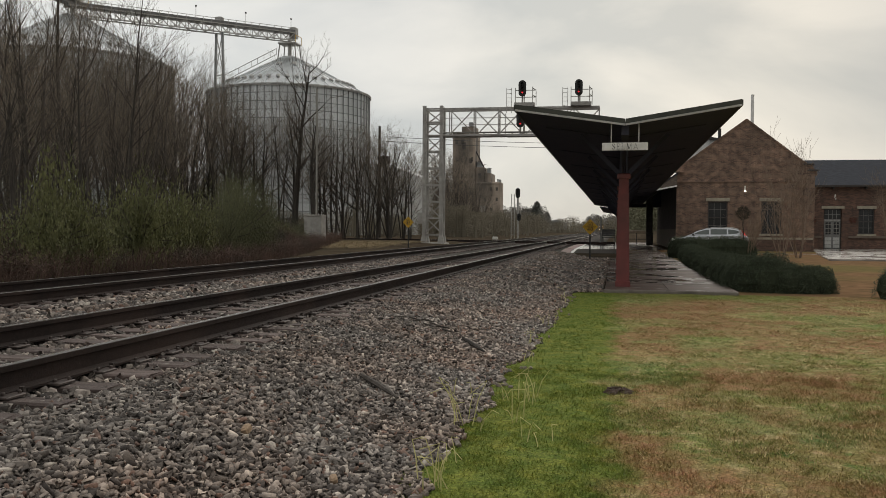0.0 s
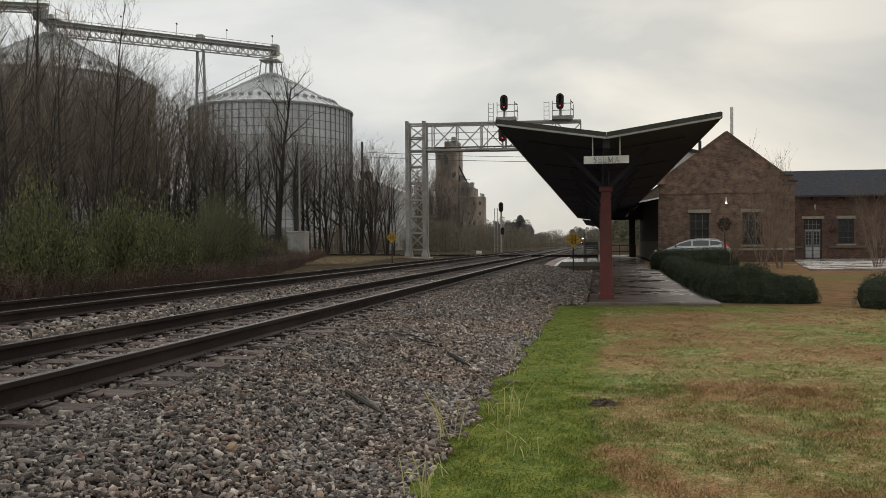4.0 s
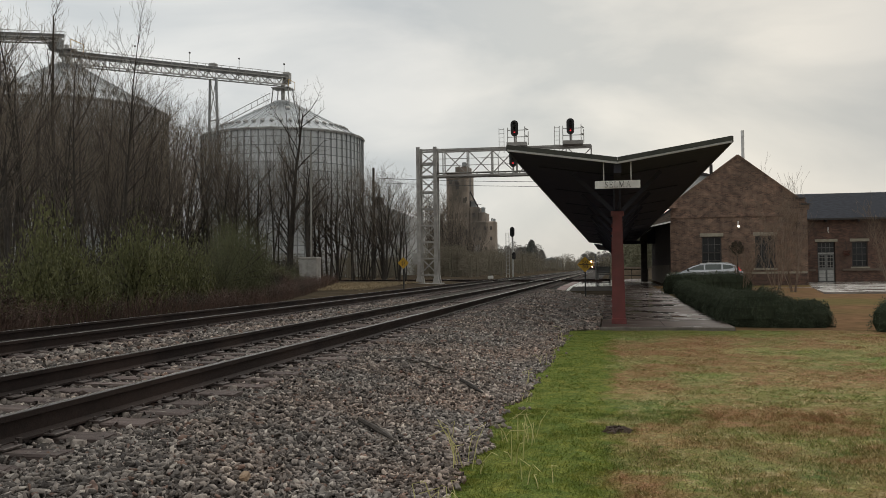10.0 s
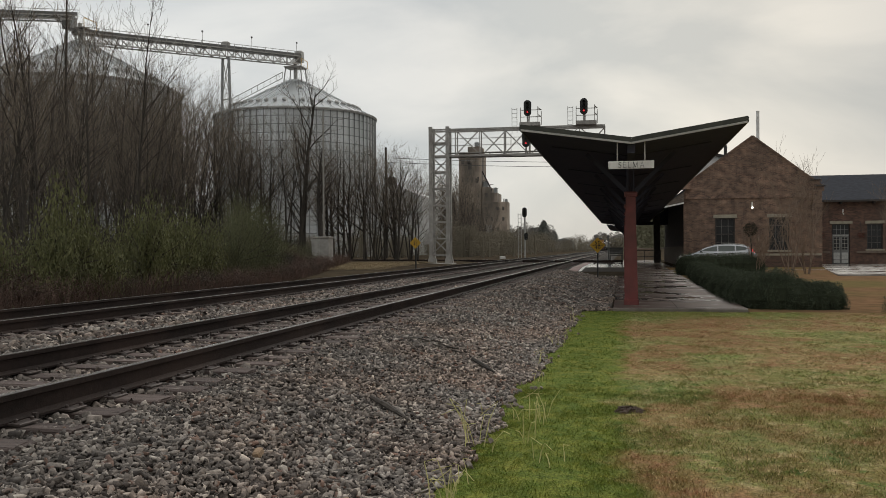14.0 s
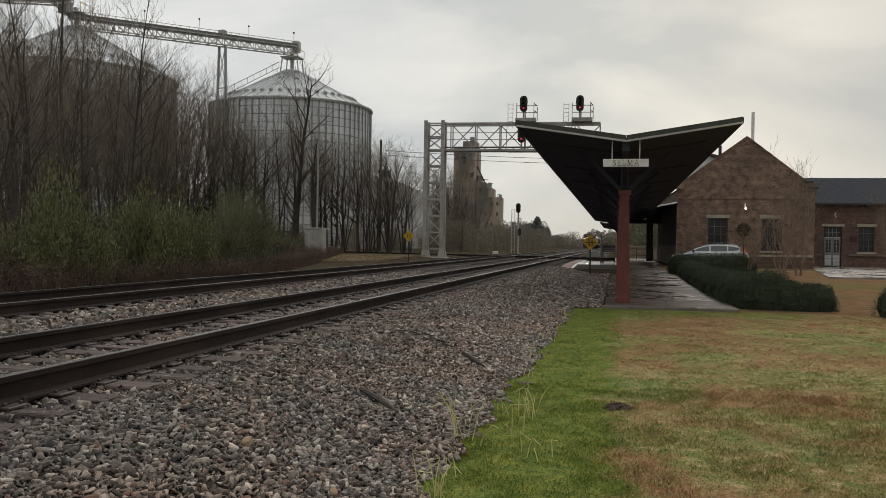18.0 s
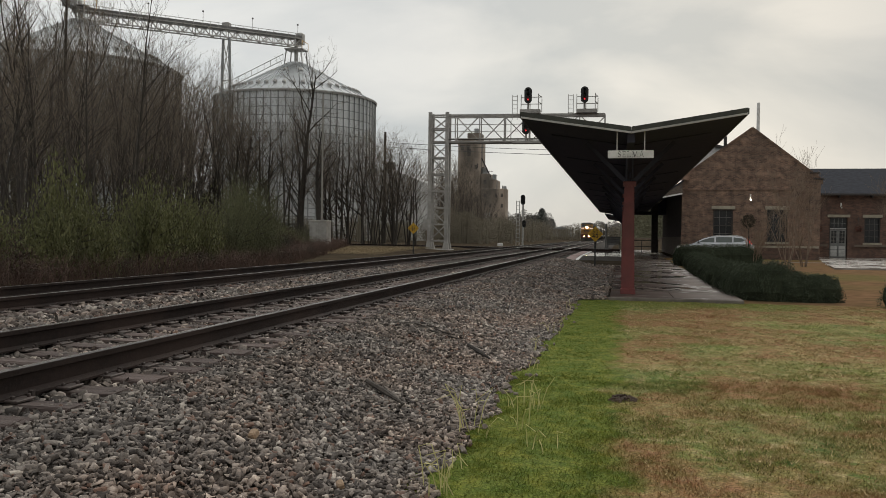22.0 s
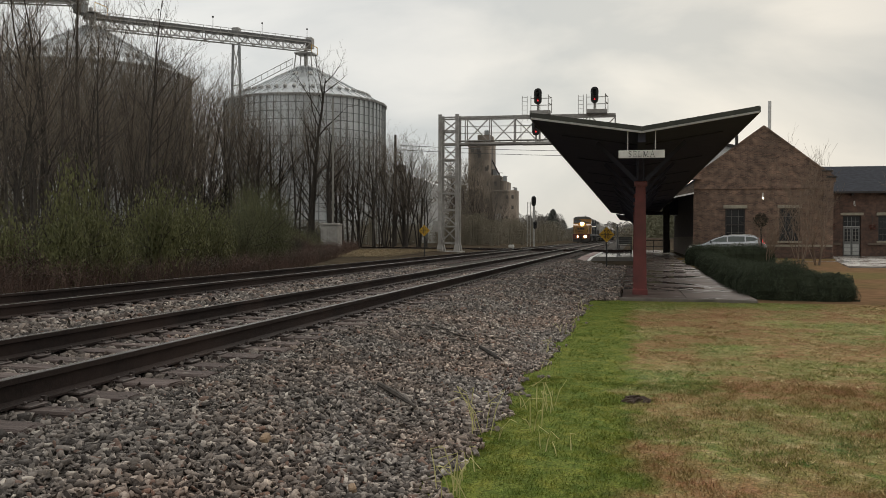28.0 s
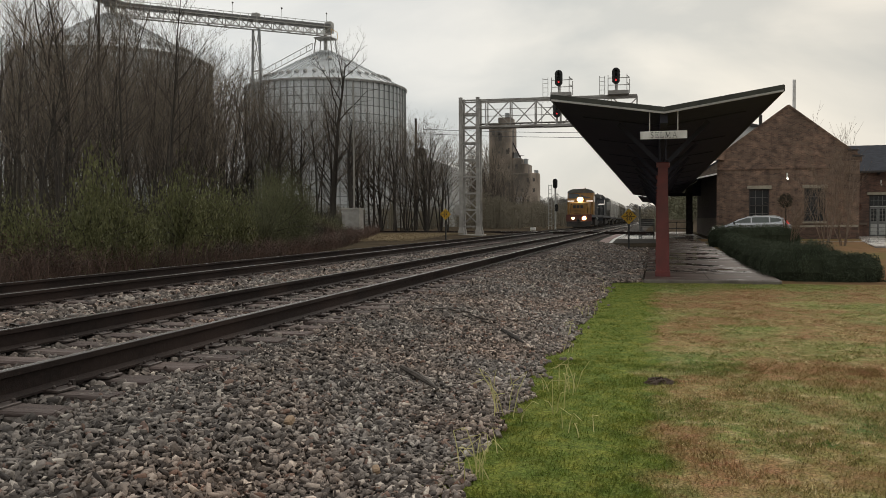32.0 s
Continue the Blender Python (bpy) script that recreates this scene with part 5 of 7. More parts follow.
def suv(m):
    car = thing("parked_car", "silver compact sport utility car parked behind the hedge", "car", m)
    lower = [(2.1, 0.32), (2.24, 0.52), (2.16, 0.74), (1.85, 0.88), (1.3, 1.0), (0.4, 1.06), (-1.9, 1.12), (-2.18, 1.02), (-2.26, 0.6), (-2.16, 0.32)]
    part("body", loft([[(x * k, y, 0.32 + (z - 0.32) * q) for x, z in lower] for y, k, q in ((-0.9, 0.975, 0.95), (-0.84, 1, 1), (0.84, 1, 1), (0.9, 0.975, 0.95))]), M_CAR, car)
    prof = [(1.5, 0.96), (1.12, 1.13), (0.72, 1.36), (0.25, 1.51), (-0.3, 1.575), (-0.95, 1.58), (-1.5, 1.52), (-1.82, 1.40), (-2.08, 1.1), (-2.14, 0.96)]
    half = lambda z: 0.82 - 0.22 * max(z - 1.0, 0) / 0.58
    part("cabin", loft([[(x, s * half(z) * w, z + dz) for x, z in prof] for s, w, dz in ((-1, 1, 0), (-1, 0.7, 0.022), (1, 0.7, 0.022), (1, 1, 0))]), M_CAR, car, "silver roof and pillars")
    part("windscreen", Acc().add([(1.08, -0.66, 1.165), (1.08, 0.66, 1.165), (0.34, 0.56, 1.505), (0.34, -0.56, 1.505)], [(0, 1, 2, 3)]), M_CARGLASS, car).location = (0.02, 0, 0.03)
    panes = (((0.98, 1.15), (0.03, 1.15), (0.03, 1.46), (0.26, 1.44), (0.66, 1.31)), ((-0.05, 1.15), (-0.98, 1.16), (-0.98, 1.49), (-0.3, 1.50), (-0.05, 1.48)), ((-1.06, 1.17), (-1.56, 1.22), (-1.72, 1.32), (-1.50, 1.43), (-1.06, 1.485)))
    for s in (-1, 1):
        for q in panes:
            n = len(q)
            vs = [(x, s * (half(z) + d), z) for d in (0.008, -0.02) for x, z in q]
            part("side_window", Acc().add(vs, [tuple(range(n)), tuple(range(2 * n - 1, n - 1, -1))] + [(i, (i + 1) % n, (i + 1) % n + n, i + n) for i in range(n)]), M_CARGLASS, car)
        part("roof_rail", Acc().tube([(0.2, s * 0.6, 1.54), (-0.4, s * 0.58, 1.62), (-1.3, s * 0.58, 1.60), (-1.6, s * 0.6, 1.52)], 0.018, 5), M_GALV, car)
        part("mirror", Acc().bevel_box((0.95, s * 0.95, 1.14), (0.12, 0.18, 0.14), 0.03), M_BLACK, car)
        q = [(-2.16, s * 0.68, 0.98), (-2.16, s * 0.84, 0.98), (-1.90, s * 0.72, 1.40), (-1.90, s * 0.60, 1.40)]
        part("tail_light", Acc().add(q + [(x + 0.10, y * 1.005, z) for x, y, z in q], [(0, 1, 2, 3), (7, 6, 5, 4), (0, 4, 5, 1), (1, 5, 6, 2), (2, 6, 7, 3), (3, 7, 4, 0)]), M_TAIL, car, "tall red tail light")
        part("headlight", Acc().bevel_box((2.12, s * 0.65, 0.80), (0.18, 0.36, 0.16), 0.03), M_WHITE, car)
        part("sill", Acc().box((0, s * 0.885, 0.36), (2.2, 0.06, 0.12)), M_BLACK, car)
        for hx in (-0.85, 0.1):
            part("door_handle", Acc().box((hx, s * 0.9, 1.0), (0.2, 0.03, 0.05)), M_BLACK, car)
        for wx in (-1.38, 1.36):
            w = part("wheel", Acc().tube([(wx, s * 0.70, 0.34), (wx, s * 0.925, 0.34)], 0.34, 18), M_TYRE, car)
            part("rim", Acc().tube([(wx, s * 0.915, 0.34), (wx, s * 0.935, 0.34)], 0.22, 14), M_GALV, w)
    return car


suv(pose(5.83, 57.4, -0.46, 0, 0, 176) @ Matrix.Diagonal((1.05, 1.0, 0.985, 1)))


# ---- hedges ----
def hedge(path, width, tall, leaves, seed, label, near=4.0, rough=0.7):
    """A loosely clipped evergreen hedge along a line: rounded lumps, coloured dark for inner shade, under thousands of
    small leaves.
    """
    rr = np.random.default_rng(seed)
    h = thing("hedge", label, "hedge", group="clipped hedges")
    pts = np.array(path, float)
    seg = np.r_[0, np.cumsum(np.linalg.norm(np.diff(pts, axis=0), axis=1))]
    core, lumps, s = Acc(), [], 0.0
    while s <= seg[-1]:
        w = np.interp(s, tall[0], tall[2]) * width / 2 * (1 - 0.34 * rough * rr.random())
        x = np.interp(s, seg, pts[:, 0]) + rr.uniform(-0.08, 0.08)
        y = np.interp(s, seg, pts[:, 1]) + rr.uniform(-0.14, 0.14)
        lumps.append((x, y, w, np.interp(s, tall[0], tall[1]) * (1 + 0.2 * rough * (rr.random() - 0.5)), s))
        s += rr.uniform(0.3, 0.55)
    weight = np.array([1 / (1 + (q[4] / near) ** 1.5) for q in lumps])
    share = (leaves * weight / weight.sum()).astype(int)
    cloud = []
    for (x, y, w, t, s), n in zip(lumps, share):
        z0 = float(ground_z(x, y)) - 0.05
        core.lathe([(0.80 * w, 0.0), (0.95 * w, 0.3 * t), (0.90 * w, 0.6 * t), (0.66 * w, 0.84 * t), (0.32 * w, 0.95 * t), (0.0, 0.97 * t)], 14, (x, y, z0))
        u, a = rr.random(n) ** 1.25, rr.uniform(0, 2 * np.pi, n)
        f = np.pi / 2 * u
        bump = 1 + 0.06 * np.sin(5 * a + 7 * u + seed) + 0.05 * np.sin(9 * a - 5 * u) + rr.normal(size=n) * 0.035
        cloud.append(np.stack([x + w * bump * np.cos(f) ** 0.55 * np.cos(a), y + w * bump * np.cos(f) ** 0.55 * np.sin(a), z0 + t * bump * np.sin(f) ** 0.9], -1))
    part("core", core, M_HEDGESHADE, h)
    p = np.concatenate(cloud)
    a = rr.normal(size=p.shape)
    a *= (0.02 * rr.uniform(0.6, 1.3, len(p)) / np.linalg.norm(a, axis=1))[:, None]
    b = np.cross(a, rr.normal(size=p.shape))
    b *= (0.0095 / np.linalg.norm(b, axis=1))[:, None]
    part("foliage", raw_mesh("foliage", np.stack([p - a, p + b, p + a, p - b], 1).reshape(-1, 3), np.arange(4 * len(p)).reshape(-1, 4), M_HEDGE), None, h)
    return h


hedge([(4.66, 21.6), (3.95, 21.75), (3.4, 21.9), (3.2, 23.5), (3.25, 34), (3.7, 50)], 1.6, ((0, 0.3, 0.55, 0.8, 1.2, 1.7, 2.3, 40), (0.62, 0.60, 0.56, 0.84, 0.9, 0.86, 0.74, 0.76), (0.62, 0.6, 0.6, 1.0, 1.12, 1.05, 0.88, 0.9)), 105000, 3, "clipped dark evergreen hedge curving along the platform")
hedge([(3.2, 45.0), (6.6, 45.4)], 1.5, ((0, 9), (1.03, 1.03), (1, 1)), 26000, 9, "short dark flat-topped evergreen hedge behind the first", rough=0.4)
hedge([(6.1, 20.2), (7.9, 20.4)], 1.4, ((0, 9), (0.8, 0.8), (1, 1)), 12000, 12, "rounded evergreen shrub at the lawn's edge")


# ---- grain bins, conveyor and elevator ----
def grain_bin(x, y, r, eave, apex, label):
    g = thing("grain_bin", label, "silo", pose(x, y, -0.3), group="grain bins")
    n = 96
    wall = Acc()
    wall.lathe([(r - 0.02, 0.0), (r - 0.02, eave + 0.3)], n)
    part("wall", wall, M_BIN, g)
    tiers = 18
    for k in range(tiers):  # rolled sheet rings, each lapped over the one below
        z0, z1 = (eave + 0.3) * k / tiers, (eave + 0.3) * (k + 1) / tiers
        part("sheet_ring", Acc().lathe([(r + (0.008 if j % 2 else 0.0) + 0.008 * (k % 2), z0 + (z1 - z0) * j / 8) for j in range(9)], n), M_BINRING, g)
    for k in range(1, tiers):
        z = (eave + 0.3) * k / tiers
        part("ring_seam", Acc().lathe([(r + 0.03, z - 0.06), (r + 0.05, z - 0.05), (r + 0.05, z + 0.05), (r + 0.03, z + 0.06)], n), M_STIFF, g)
    for k in range(72):
        a = 2 * math.pi * k / 72
        part("stiffener", Acc().bar(((r + 0.1) * math.cos(a), (r + 0.1) * math.sin(a), 0), ((r + 0.1) * math.cos(a), (r + 0.1) * math.sin(a), eave + 0.3), 0.13), M_STIFF, g)
    part("eave_ring", Acc().lathe([(r + 0.28, eave + 0.05), (r + 0.28, eave + 0.4), (r, eave + 0.45)], n), M_GALV, g)
    part("roof", Acc().lathe([(r + 0.35, eave + 0.25), (r * 0.72, eave + 0.3 + (apex - eave) * 0.3), (1.4, apex + 0.2), (1.3, apex + 0.5), (0.0, apex + 0.5)], 72), M_BIN, g, "conical ribbed steel roof")
    for k in range(48):
        a = 2 * math.pi * (k + 0.5) / 48
        part("roof_rib", Acc().bar((r * math.cos(a), r * math.sin(a), eave + 0.42), (1.5 * math.cos(a), 1.5 * math.sin(a), apex + 0.32), 0.1), M_BIN, g)
    for ring, cnt in ((0.80, 46), (0.34, 12)):
        for k in range(cnt):
            a = 2 * math.pi * k / cnt
            rr_ = r * ring
            z = eave + 0.3 + (apex - eave) * (1 - ring) + 0.25
            big = 1.2 if ring < 0.5 else 0.85
            v = part("roof_vent", Acc().bevel_box((0, 0, 0.1), (0.8 * big, 0.6 * big, 0.55 * big), 0.12), M_GALV, g)
            part("vent_mouth", Acc().bevel_box((0.42 * big, 0, 0.1), (0.10, 0.34 * big, 0.26 * big), 0.03), M_STIFF, v)
            v.matrix_basis = pose(rr_ * math.cos(a), rr_ * math.sin(a), z, 0, 25, math.degrees(a))
    return g


b1 = grain_bin(-49.72, 126.4, 12.25, 21.2, 27.05, "large corrugated steel grain bin with conical roof")
b2 = grain_bin(-67.8, 98.3, 12.25, 21.2, 27.4, "second large corrugated steel grain bin behind bare trees")
for g, (x, y) in ((b1, (-49.72, 126.4)), (b2, (-67.8, 98.3))):
    for sx in (-1, 1):
        for sy in (-1, 1):
            part("head_leg", Acc().bar((sx * 1.5, sy * 1.2, 26.8), (sx * 1.2, sy * 1.0, 29.6), 0.14), M_GALV, g)
    part("head_deck", Acc().box((0, 0, 29.55), (2.9, 2.6, 0.14)), M_GALV, g)
    part("spout", Acc().tube([(0, 0, 30.4), (0, 0, 27.5)], 0.3, 10), M_GALV, g)
    part("head_rail", Acc().bar((1.45, -1.3, 30.7), (1.45, 1.3, 30.7), 0.07), M_YELLOW, g, "yellow guard rail")
    for s in (-1.3, 1.3):
        part("head_rail", Acc().bar((1.45, s, 29.6), (1.45, s, 30.7), 0.07), M_YELLOW, g)
# stairs up the first roof
st = Acc()
ca, sa = math.cos(radians(206)), math.sin(radians(206))
for off in (0, 0.9):
    st.bar((12.4 * ca, 12.4 * sa, 21.9 + off), (2.0 * ca, 2.0 * sa, 27.9 + off), 0.09)
for k in range(12):
    t = k / 11
    st.bar(((12.4 - 10.4 * t) * ca, (12.4 - 10.4 * t) * sa, 21.9 + 6 * t), ((12.4 - 10.4 * t) * ca, (12.4 - 10.4 * t) * sa, 22.8 + 6 * t), 0.06)
part("roof_stair", st, M_GALV, b1)

conv = thing("grain_conveyor", "overhead truss conveyor bridging the grain bins", "conveyor")
p0, p1 = Vector((-49.6, 127.0, 29.86)), Vector((-67.8, 97.2, 27.4))
dirc = (p1 - p0).normalized()
sidec = dirc.cross(Vector((0, 0, 1))).normalized() * 0.75
p2 = p1 + dirc * 26 + Vector((0, 0, 0.45))


M_CASING = mat("dark_galvanised_casing", (0.22, 0.22, 0.218), (0.16, 0.16, 0.158), 0.8, 0.6, 0.2)


def truss(a, b, h, n):
    for s in (-1, 1):
        part("chord", Acc().bar(a + sidec * s, b + sidec * s, 0.16), M_GALV, conv)
        part("chord", Acc().bar(a + sidec * s + Vector((0, 0, h)), b + sidec * s + Vector((0, 0, h)), 0.16), M_GALV, conv)
        part("hand_rail", Acc().bar(a + sidec * s * 1.3 + Vector((0, 0, h + 0.66)), b + sidec * s * 1.3 + Vector((0, 0, h + 0.66)), 0.06), M_GALV, conv)
        for k in range(n):
            u, w = a.lerp(b, k / n) + sidec * s, a.lerp(b, (k + 1) / n) + sidec * s
            up = Vector((0, 0, h))
            part("web", Acc().bar(u if k % 2 else u + up, w + up if k % 2 else w, 0.1), M_GALV, conv)
            part("web", Acc().bar(u, u + up, 0.08), M_GALV, conv)
            part("rail_post", Acc().bar(u + up + sidec * s * 0.3, u + up + sidec * s * 0.3 + Vector((0, 0, 0.66)), 0.05), M_GALV, conv)
    part("conveyor_casing", Acc().bar(a + Vector((0, 0, h + 0.25)), b + Vector((0, 0, h + 0.2)), 1.0, 0.4), M_STIFF, conv, "enclosed grey conveyor casing")
    for s in (-1, 1):
        part("side_plate", Acc().bar(a + sidec * s * 1.06 + Vector((0, 0, h + 0.16)), b + sidec * s * 1.06 + Vector((0, 0, h + 0.16)), 0.05, 0.5), M_CASING, conv)


truss(p0, p1, 1.2, 26)
truss(p1 + Vector((0, 0, 2.75)), p2, 0.5, 18)
part("drive_head", Acc().bevel_box(p0 + Vector((0.2, 0.3, 1.3)), (1.1, 1.2, 1.7), 0.15), M_GALV, conv)
part("drive_head", Acc().bevel_box(p1 + Vector((-0.4, -0.5, 2.4)), (1.5, 1.4, 1.6), 0.2), M_STIFF, conv)
part("walk_box", Acc().bevel_box(p0.lerp(p1, 0.37) + Vector((0, 0, 1.9)), (1.1, 0.9, 0.7), 0.1), M_GALV, conv)
pm = p0.lerp(p1, 0.37)
for s in (-1, 1):
    part("tower_leg", Acc().bar(pm + sidec * s * 1.05, pm + sidec * s * 2.6 + Vector((0, 0, -30.5)), 0.3), M_STIFF, conv)
for k in range(5):
    h0, h1 = -6.1 * k, -6.1 * (k + 1)
    w0, w1 = 1.05 + 1.55 * k / 5, 1.05 + 1.55 * (k + 1) / 5
    for s in (-1, 1):
        part("tower_cross", Acc().bar(pm + sidec * s * w0 + Vector((0, 0, h0)), pm - sidec * s * w1 + Vector((0, 0, h1)), 0.1), M_GALV, conv)
    part("tower_cross", Acc().bar(pm + sidec * w1 + Vector((0, 0, h1)), pm - sidec * w1 + Vector((0, 0, h1)), 0.16), M_GALV, conv)
for k in range(4):
    u = p0.lerp(p1, 0.005 + 0.237 * k) + Vector((0, 0, 1.5))
    part("light_mast", Acc().bar(u, u + Vector((0, 0, 1.9)), 0.05), M_GALV, conv)
    part("lamp", Acc().bevel_box(u + Vector((0, 0, 1.9)), (0.22, 0.22, 0.22), 0.04), M_FRAME, conv)

M_OLDCON = mat("stained_elevator_concrete", (0.42, 0.345, 0.28), (0.28, 0.228, 0.185), 0.4, 0.9, 0, 0.3, c3=(0.11, 0.098, 0.085), s3=0.2, stretch=(1, 1, 0.4), amount=0.8)
M_DIMPANE = mat("dusty_old_window", (0.13, 0.115, 0.10), (0.08, 0.072, 0.065), 1.0, 0.8)
elev = thing("grain_elevator", "old stained concrete grain elevator with stepped blocks", "elevator", pose(0, 240, 0))
for x0, x1, z, d, dy in ((-45.6, -39.2, 28.0, 9, 0), (-43.2, -39.4, 30.0, 6, 1.2), (-39.2, -36.6, 18.4, 9, 0.3), (-36.6, -34.8, 16.8, 9, 0.6), (-34.8, -31.7, 14.1, 4, 0), (-38.7, -31.75, 14.1, 4, -1.2), (-58, -45.6, 9.0, 14, 2)):
    part("block", Acc().bevel_box(((x0 + x1) / 2, d / 2 + dy, z / 2), (x1 - x0, d, z), 0.1), M_OLDCON, elev)
for k in range(2):
    part("window", Acc().box((-44.4 + 1.6 * (k % 2), -0.03, 25.5 - 2.6 * (k // 2)), (0.9, 0.1, 1.2)), M_DIMPANE, elev)
for k in range(12):
    if k not in (1, 6, 11):
        part("window", Acc().box((-37.6 + 1.6 * (k % 4), -1.22, 12.2 - 2.9 * (k // 4)), (0.6, 0.1, 1.0)), M_DIMPANE, elev)
for z in (4.8, 7.7, 10.6, 13.6):
    part("floor_band", Acc().box((-35.2, -1.26, z), (7.0, 0.14, 0.25)), M_OLDCON, elev)
for k in range(8):
    part("window", Acc().box((-44.4 + 1.5 * (k % 4), -0.03, 20.6 - 4.6 * (k // 4)), (0.7, 0.1, 1.2)), M_DIMPANE, elev)
for z in (9.0, 13.5, 18.0, 22.5, 26.6):
    part("floor_band", Acc().box((-42.4, -0.06, z), (6.5, 0.14, 0.35)), M_OLDCON, elev)
for x in (-45.3, -43.4, -41.3, -39.5):
    part("pilaster", Acc().box((x, -0.07, 14), (0.5, 0.16, 27.6)), M_OLDCON, elev)
for x, z, w, h in ((-42.4, 24.4, 1.1, 2.0), (-40.4, 20.2, 0.8, 1.3), (-44.3, 15.8, 0.9, 1.6), (-40.4, 11.2, 1.0, 1.8), (-37.8, 16.0, 0.9, 1.2)):
    part("opening", Acc().box((x, -0.02, z), (w, 0.12, h)), M_DIMPANE, elev)
for x, y0, z, w, h in ((-38.4, 3, 19.2, 1.6, 1.8), (-35.4, 2, 17.5, 0.9, 1.5), (-32.4, 2, 14.5, 0.7, 0.9), (-40.6, 2, 30.6, 1.2, 1.2)):
    part("roof_housing", Acc().bevel_box((x, y0, z), (w, 2.0, h), 0.1), M_STIFF, elev)
part("pale_panel", Acc().box((-36.9, -1.27, 6.5), (1.7, 0.1, 2.2)), M_CONC, elev)
part("leg_spout", Acc().bar((-39.2, 2, 23), (-36.5, 2, 17.5), 0.35), M_FRAME, elev)

for x, y, z, h in ((-38.9, 1.5, 18.4, 1.9), (-36.9, 1.5, 18.4, 0.8), (-35.6, 1.5, 16.8, 1.4), (-33.0, 1.2, 14.1, 0.9)):
    part("roof_rail", Acc().bar((x, y, z), (x, y, z + h), 0.16).bar((x, y, z + h), (x + 1.0, y, z + h * 0.85), 0.12), M_FRAME, elev)
shed = thing("far_shed", "low pale trackside shed beyond the junction", "shed", pose(-20.4, 300, 0))
part("wall", Acc().box((0, 3, 2.2), (7.4, 6, 2.5)), M_CONC, shed)
part("roof", Acc().extrude([(-4.0, 3.4), (4.0, 3.4), (0, 4.5)], -0.3, 6.3), M_STIFF, shed)

M_METALWALL = mat("pale_metal_siding", (0.74, 0.74, 0.73), (0.6, 0.6, 0.59), 0.8, 0.7, c3=(0.45, 0.44, 0.43), s3=0.2, stretch=(6, 6, 0.3))
ware = thing("warehouse", "pale metal-clad mill building behind bare trees", "warehouse", pose(-47, 150, 0))
part("shell", Acc().extrude([(-11, -0.3), (11.8, -0.3), (11.8, 10.5), (6.5, 12.6), (-11, 12.6)], 0, 26), M_METALWALL, ware)
part("roof_band", Acc().box((0.5, -0.05, 7.3), (22.6, 0.1, 0.25)), M_STIFF, ware)
part("roof_vent", Acc().bevel_box((5.2, 3, 13.3), (1.8, 1.8, 1.8), 0.1), M_FRAME, ware)

# ---- lineside things on the far side ----
cab = thing("equipment_cabinet", "grey metal lineside equipment cabinet", "cabinet", pose(-19.55, 54.3, -0.02))
part("body", Acc().bevel_box((0, 0, 0.85), (1.2, 0.9, 1.7), 0.03), M_BRIDGE, cab)
part("roof", Acc().bevel_box((0, 0, 1.76), (1.26, 0.98, 0.12), 0.03), M_CONC, cab, "pale overhanging lid")
for s in (-0.3, 0.3):
    part("door", Acc().bevel_box((s, -0.46, 0.85), (0.56, 0.03, 1.5), 0.01), M_BRIDGE, cab)
pole = thing("antenna_pole", "slim grey lineside pole beside the cabinet", "pole", pose(-19.85, 55.4, -0.1))
part("shaft", Acc().tube([(0, 0, 0), (0, 0, 10.4)], [0.075, 0.05], 8), M_CONC, pole)


def diamond_sign(x, y, base, centre, half, label, words=(), side=M_YELLOW):
    s = thing("speed_sign", label, "sign", pose(x, y, base), group="yellow diamond signs")
    part("post", Acc().bar((0, 0, 0), (0, 0, centre - base - half * 0.3), 0.07), M_BLACK, s)
    c = centre - base
    part("plate", Acc().extrude([(0, c - half), (half, c), (0, c + half), (-half, c)], -0.07, -0.05), M_YELLOW, s, "yellow diamond plate")
    for w, dz in words:
        flat_text("lettering", w, half * 0.72, pose(0, -0.076, c + dz * half, 90, 0, 0), M_BLACK, s)
    if words:
        part("divider", Acc().box((0, -0.074, c), (half * 1.5, 0.006, half * 0.07)), M_BLACK, s)
    return s


diamond_sign(-12.15, 50.0, -0.35, 1.3, 0.34, "yellow diamond speed sign on a dark post by the far track", (("50", 0.3), ("40", -0.3)))
diamond_sign(-1.19, 40.6, -0.5, 1.05, 0.36, "yellow diamond speed sign reading fifty over forty", (("50", 0.3), ("40", -0.3)))
mast = thing("signal_mast", "slim lineside colour-light signal with ladder", "signal", pose(-11.1, 97, -0.1))
part("shaft", Acc().tube([(0.2, 0, 0), (0.2, 0, 5.2)], 0.1, 8), M_GALV, mast)
for s in (-0.55, -0.2):
    part("ladder_rail", Acc().bar((s, 0, 0), (s, 0, 5.0), 0.06), M_GALV, mast)
for k in range(11):
    part("rung", Acc().bar((-0.55, 0, 0.4 + 0.45 * k), (-0.2, 0, 0.4 + 0.45 * k), 0.04), M_GALV, mast)
signal_head(mast, 0.2, -0.2, 5.1, 0.8, lit=False)
signal_head(mast, 0.35, -0.2, 2.4, 0.6, lit=False)
for x, h in ((-26.8, 12.9),):
    up = thing("utility_pole", "dark wooden utility pole among bare trees", "pole", pose(x, 96, -0.2))
    part("shaft", Acc().tube([(0, 0, 0), (0, 0, h)], [0.2, 0.14], 8), M_BARK, up)
wire = thing("overhead_wires", "thin overhead wires crossing the line", "cable")
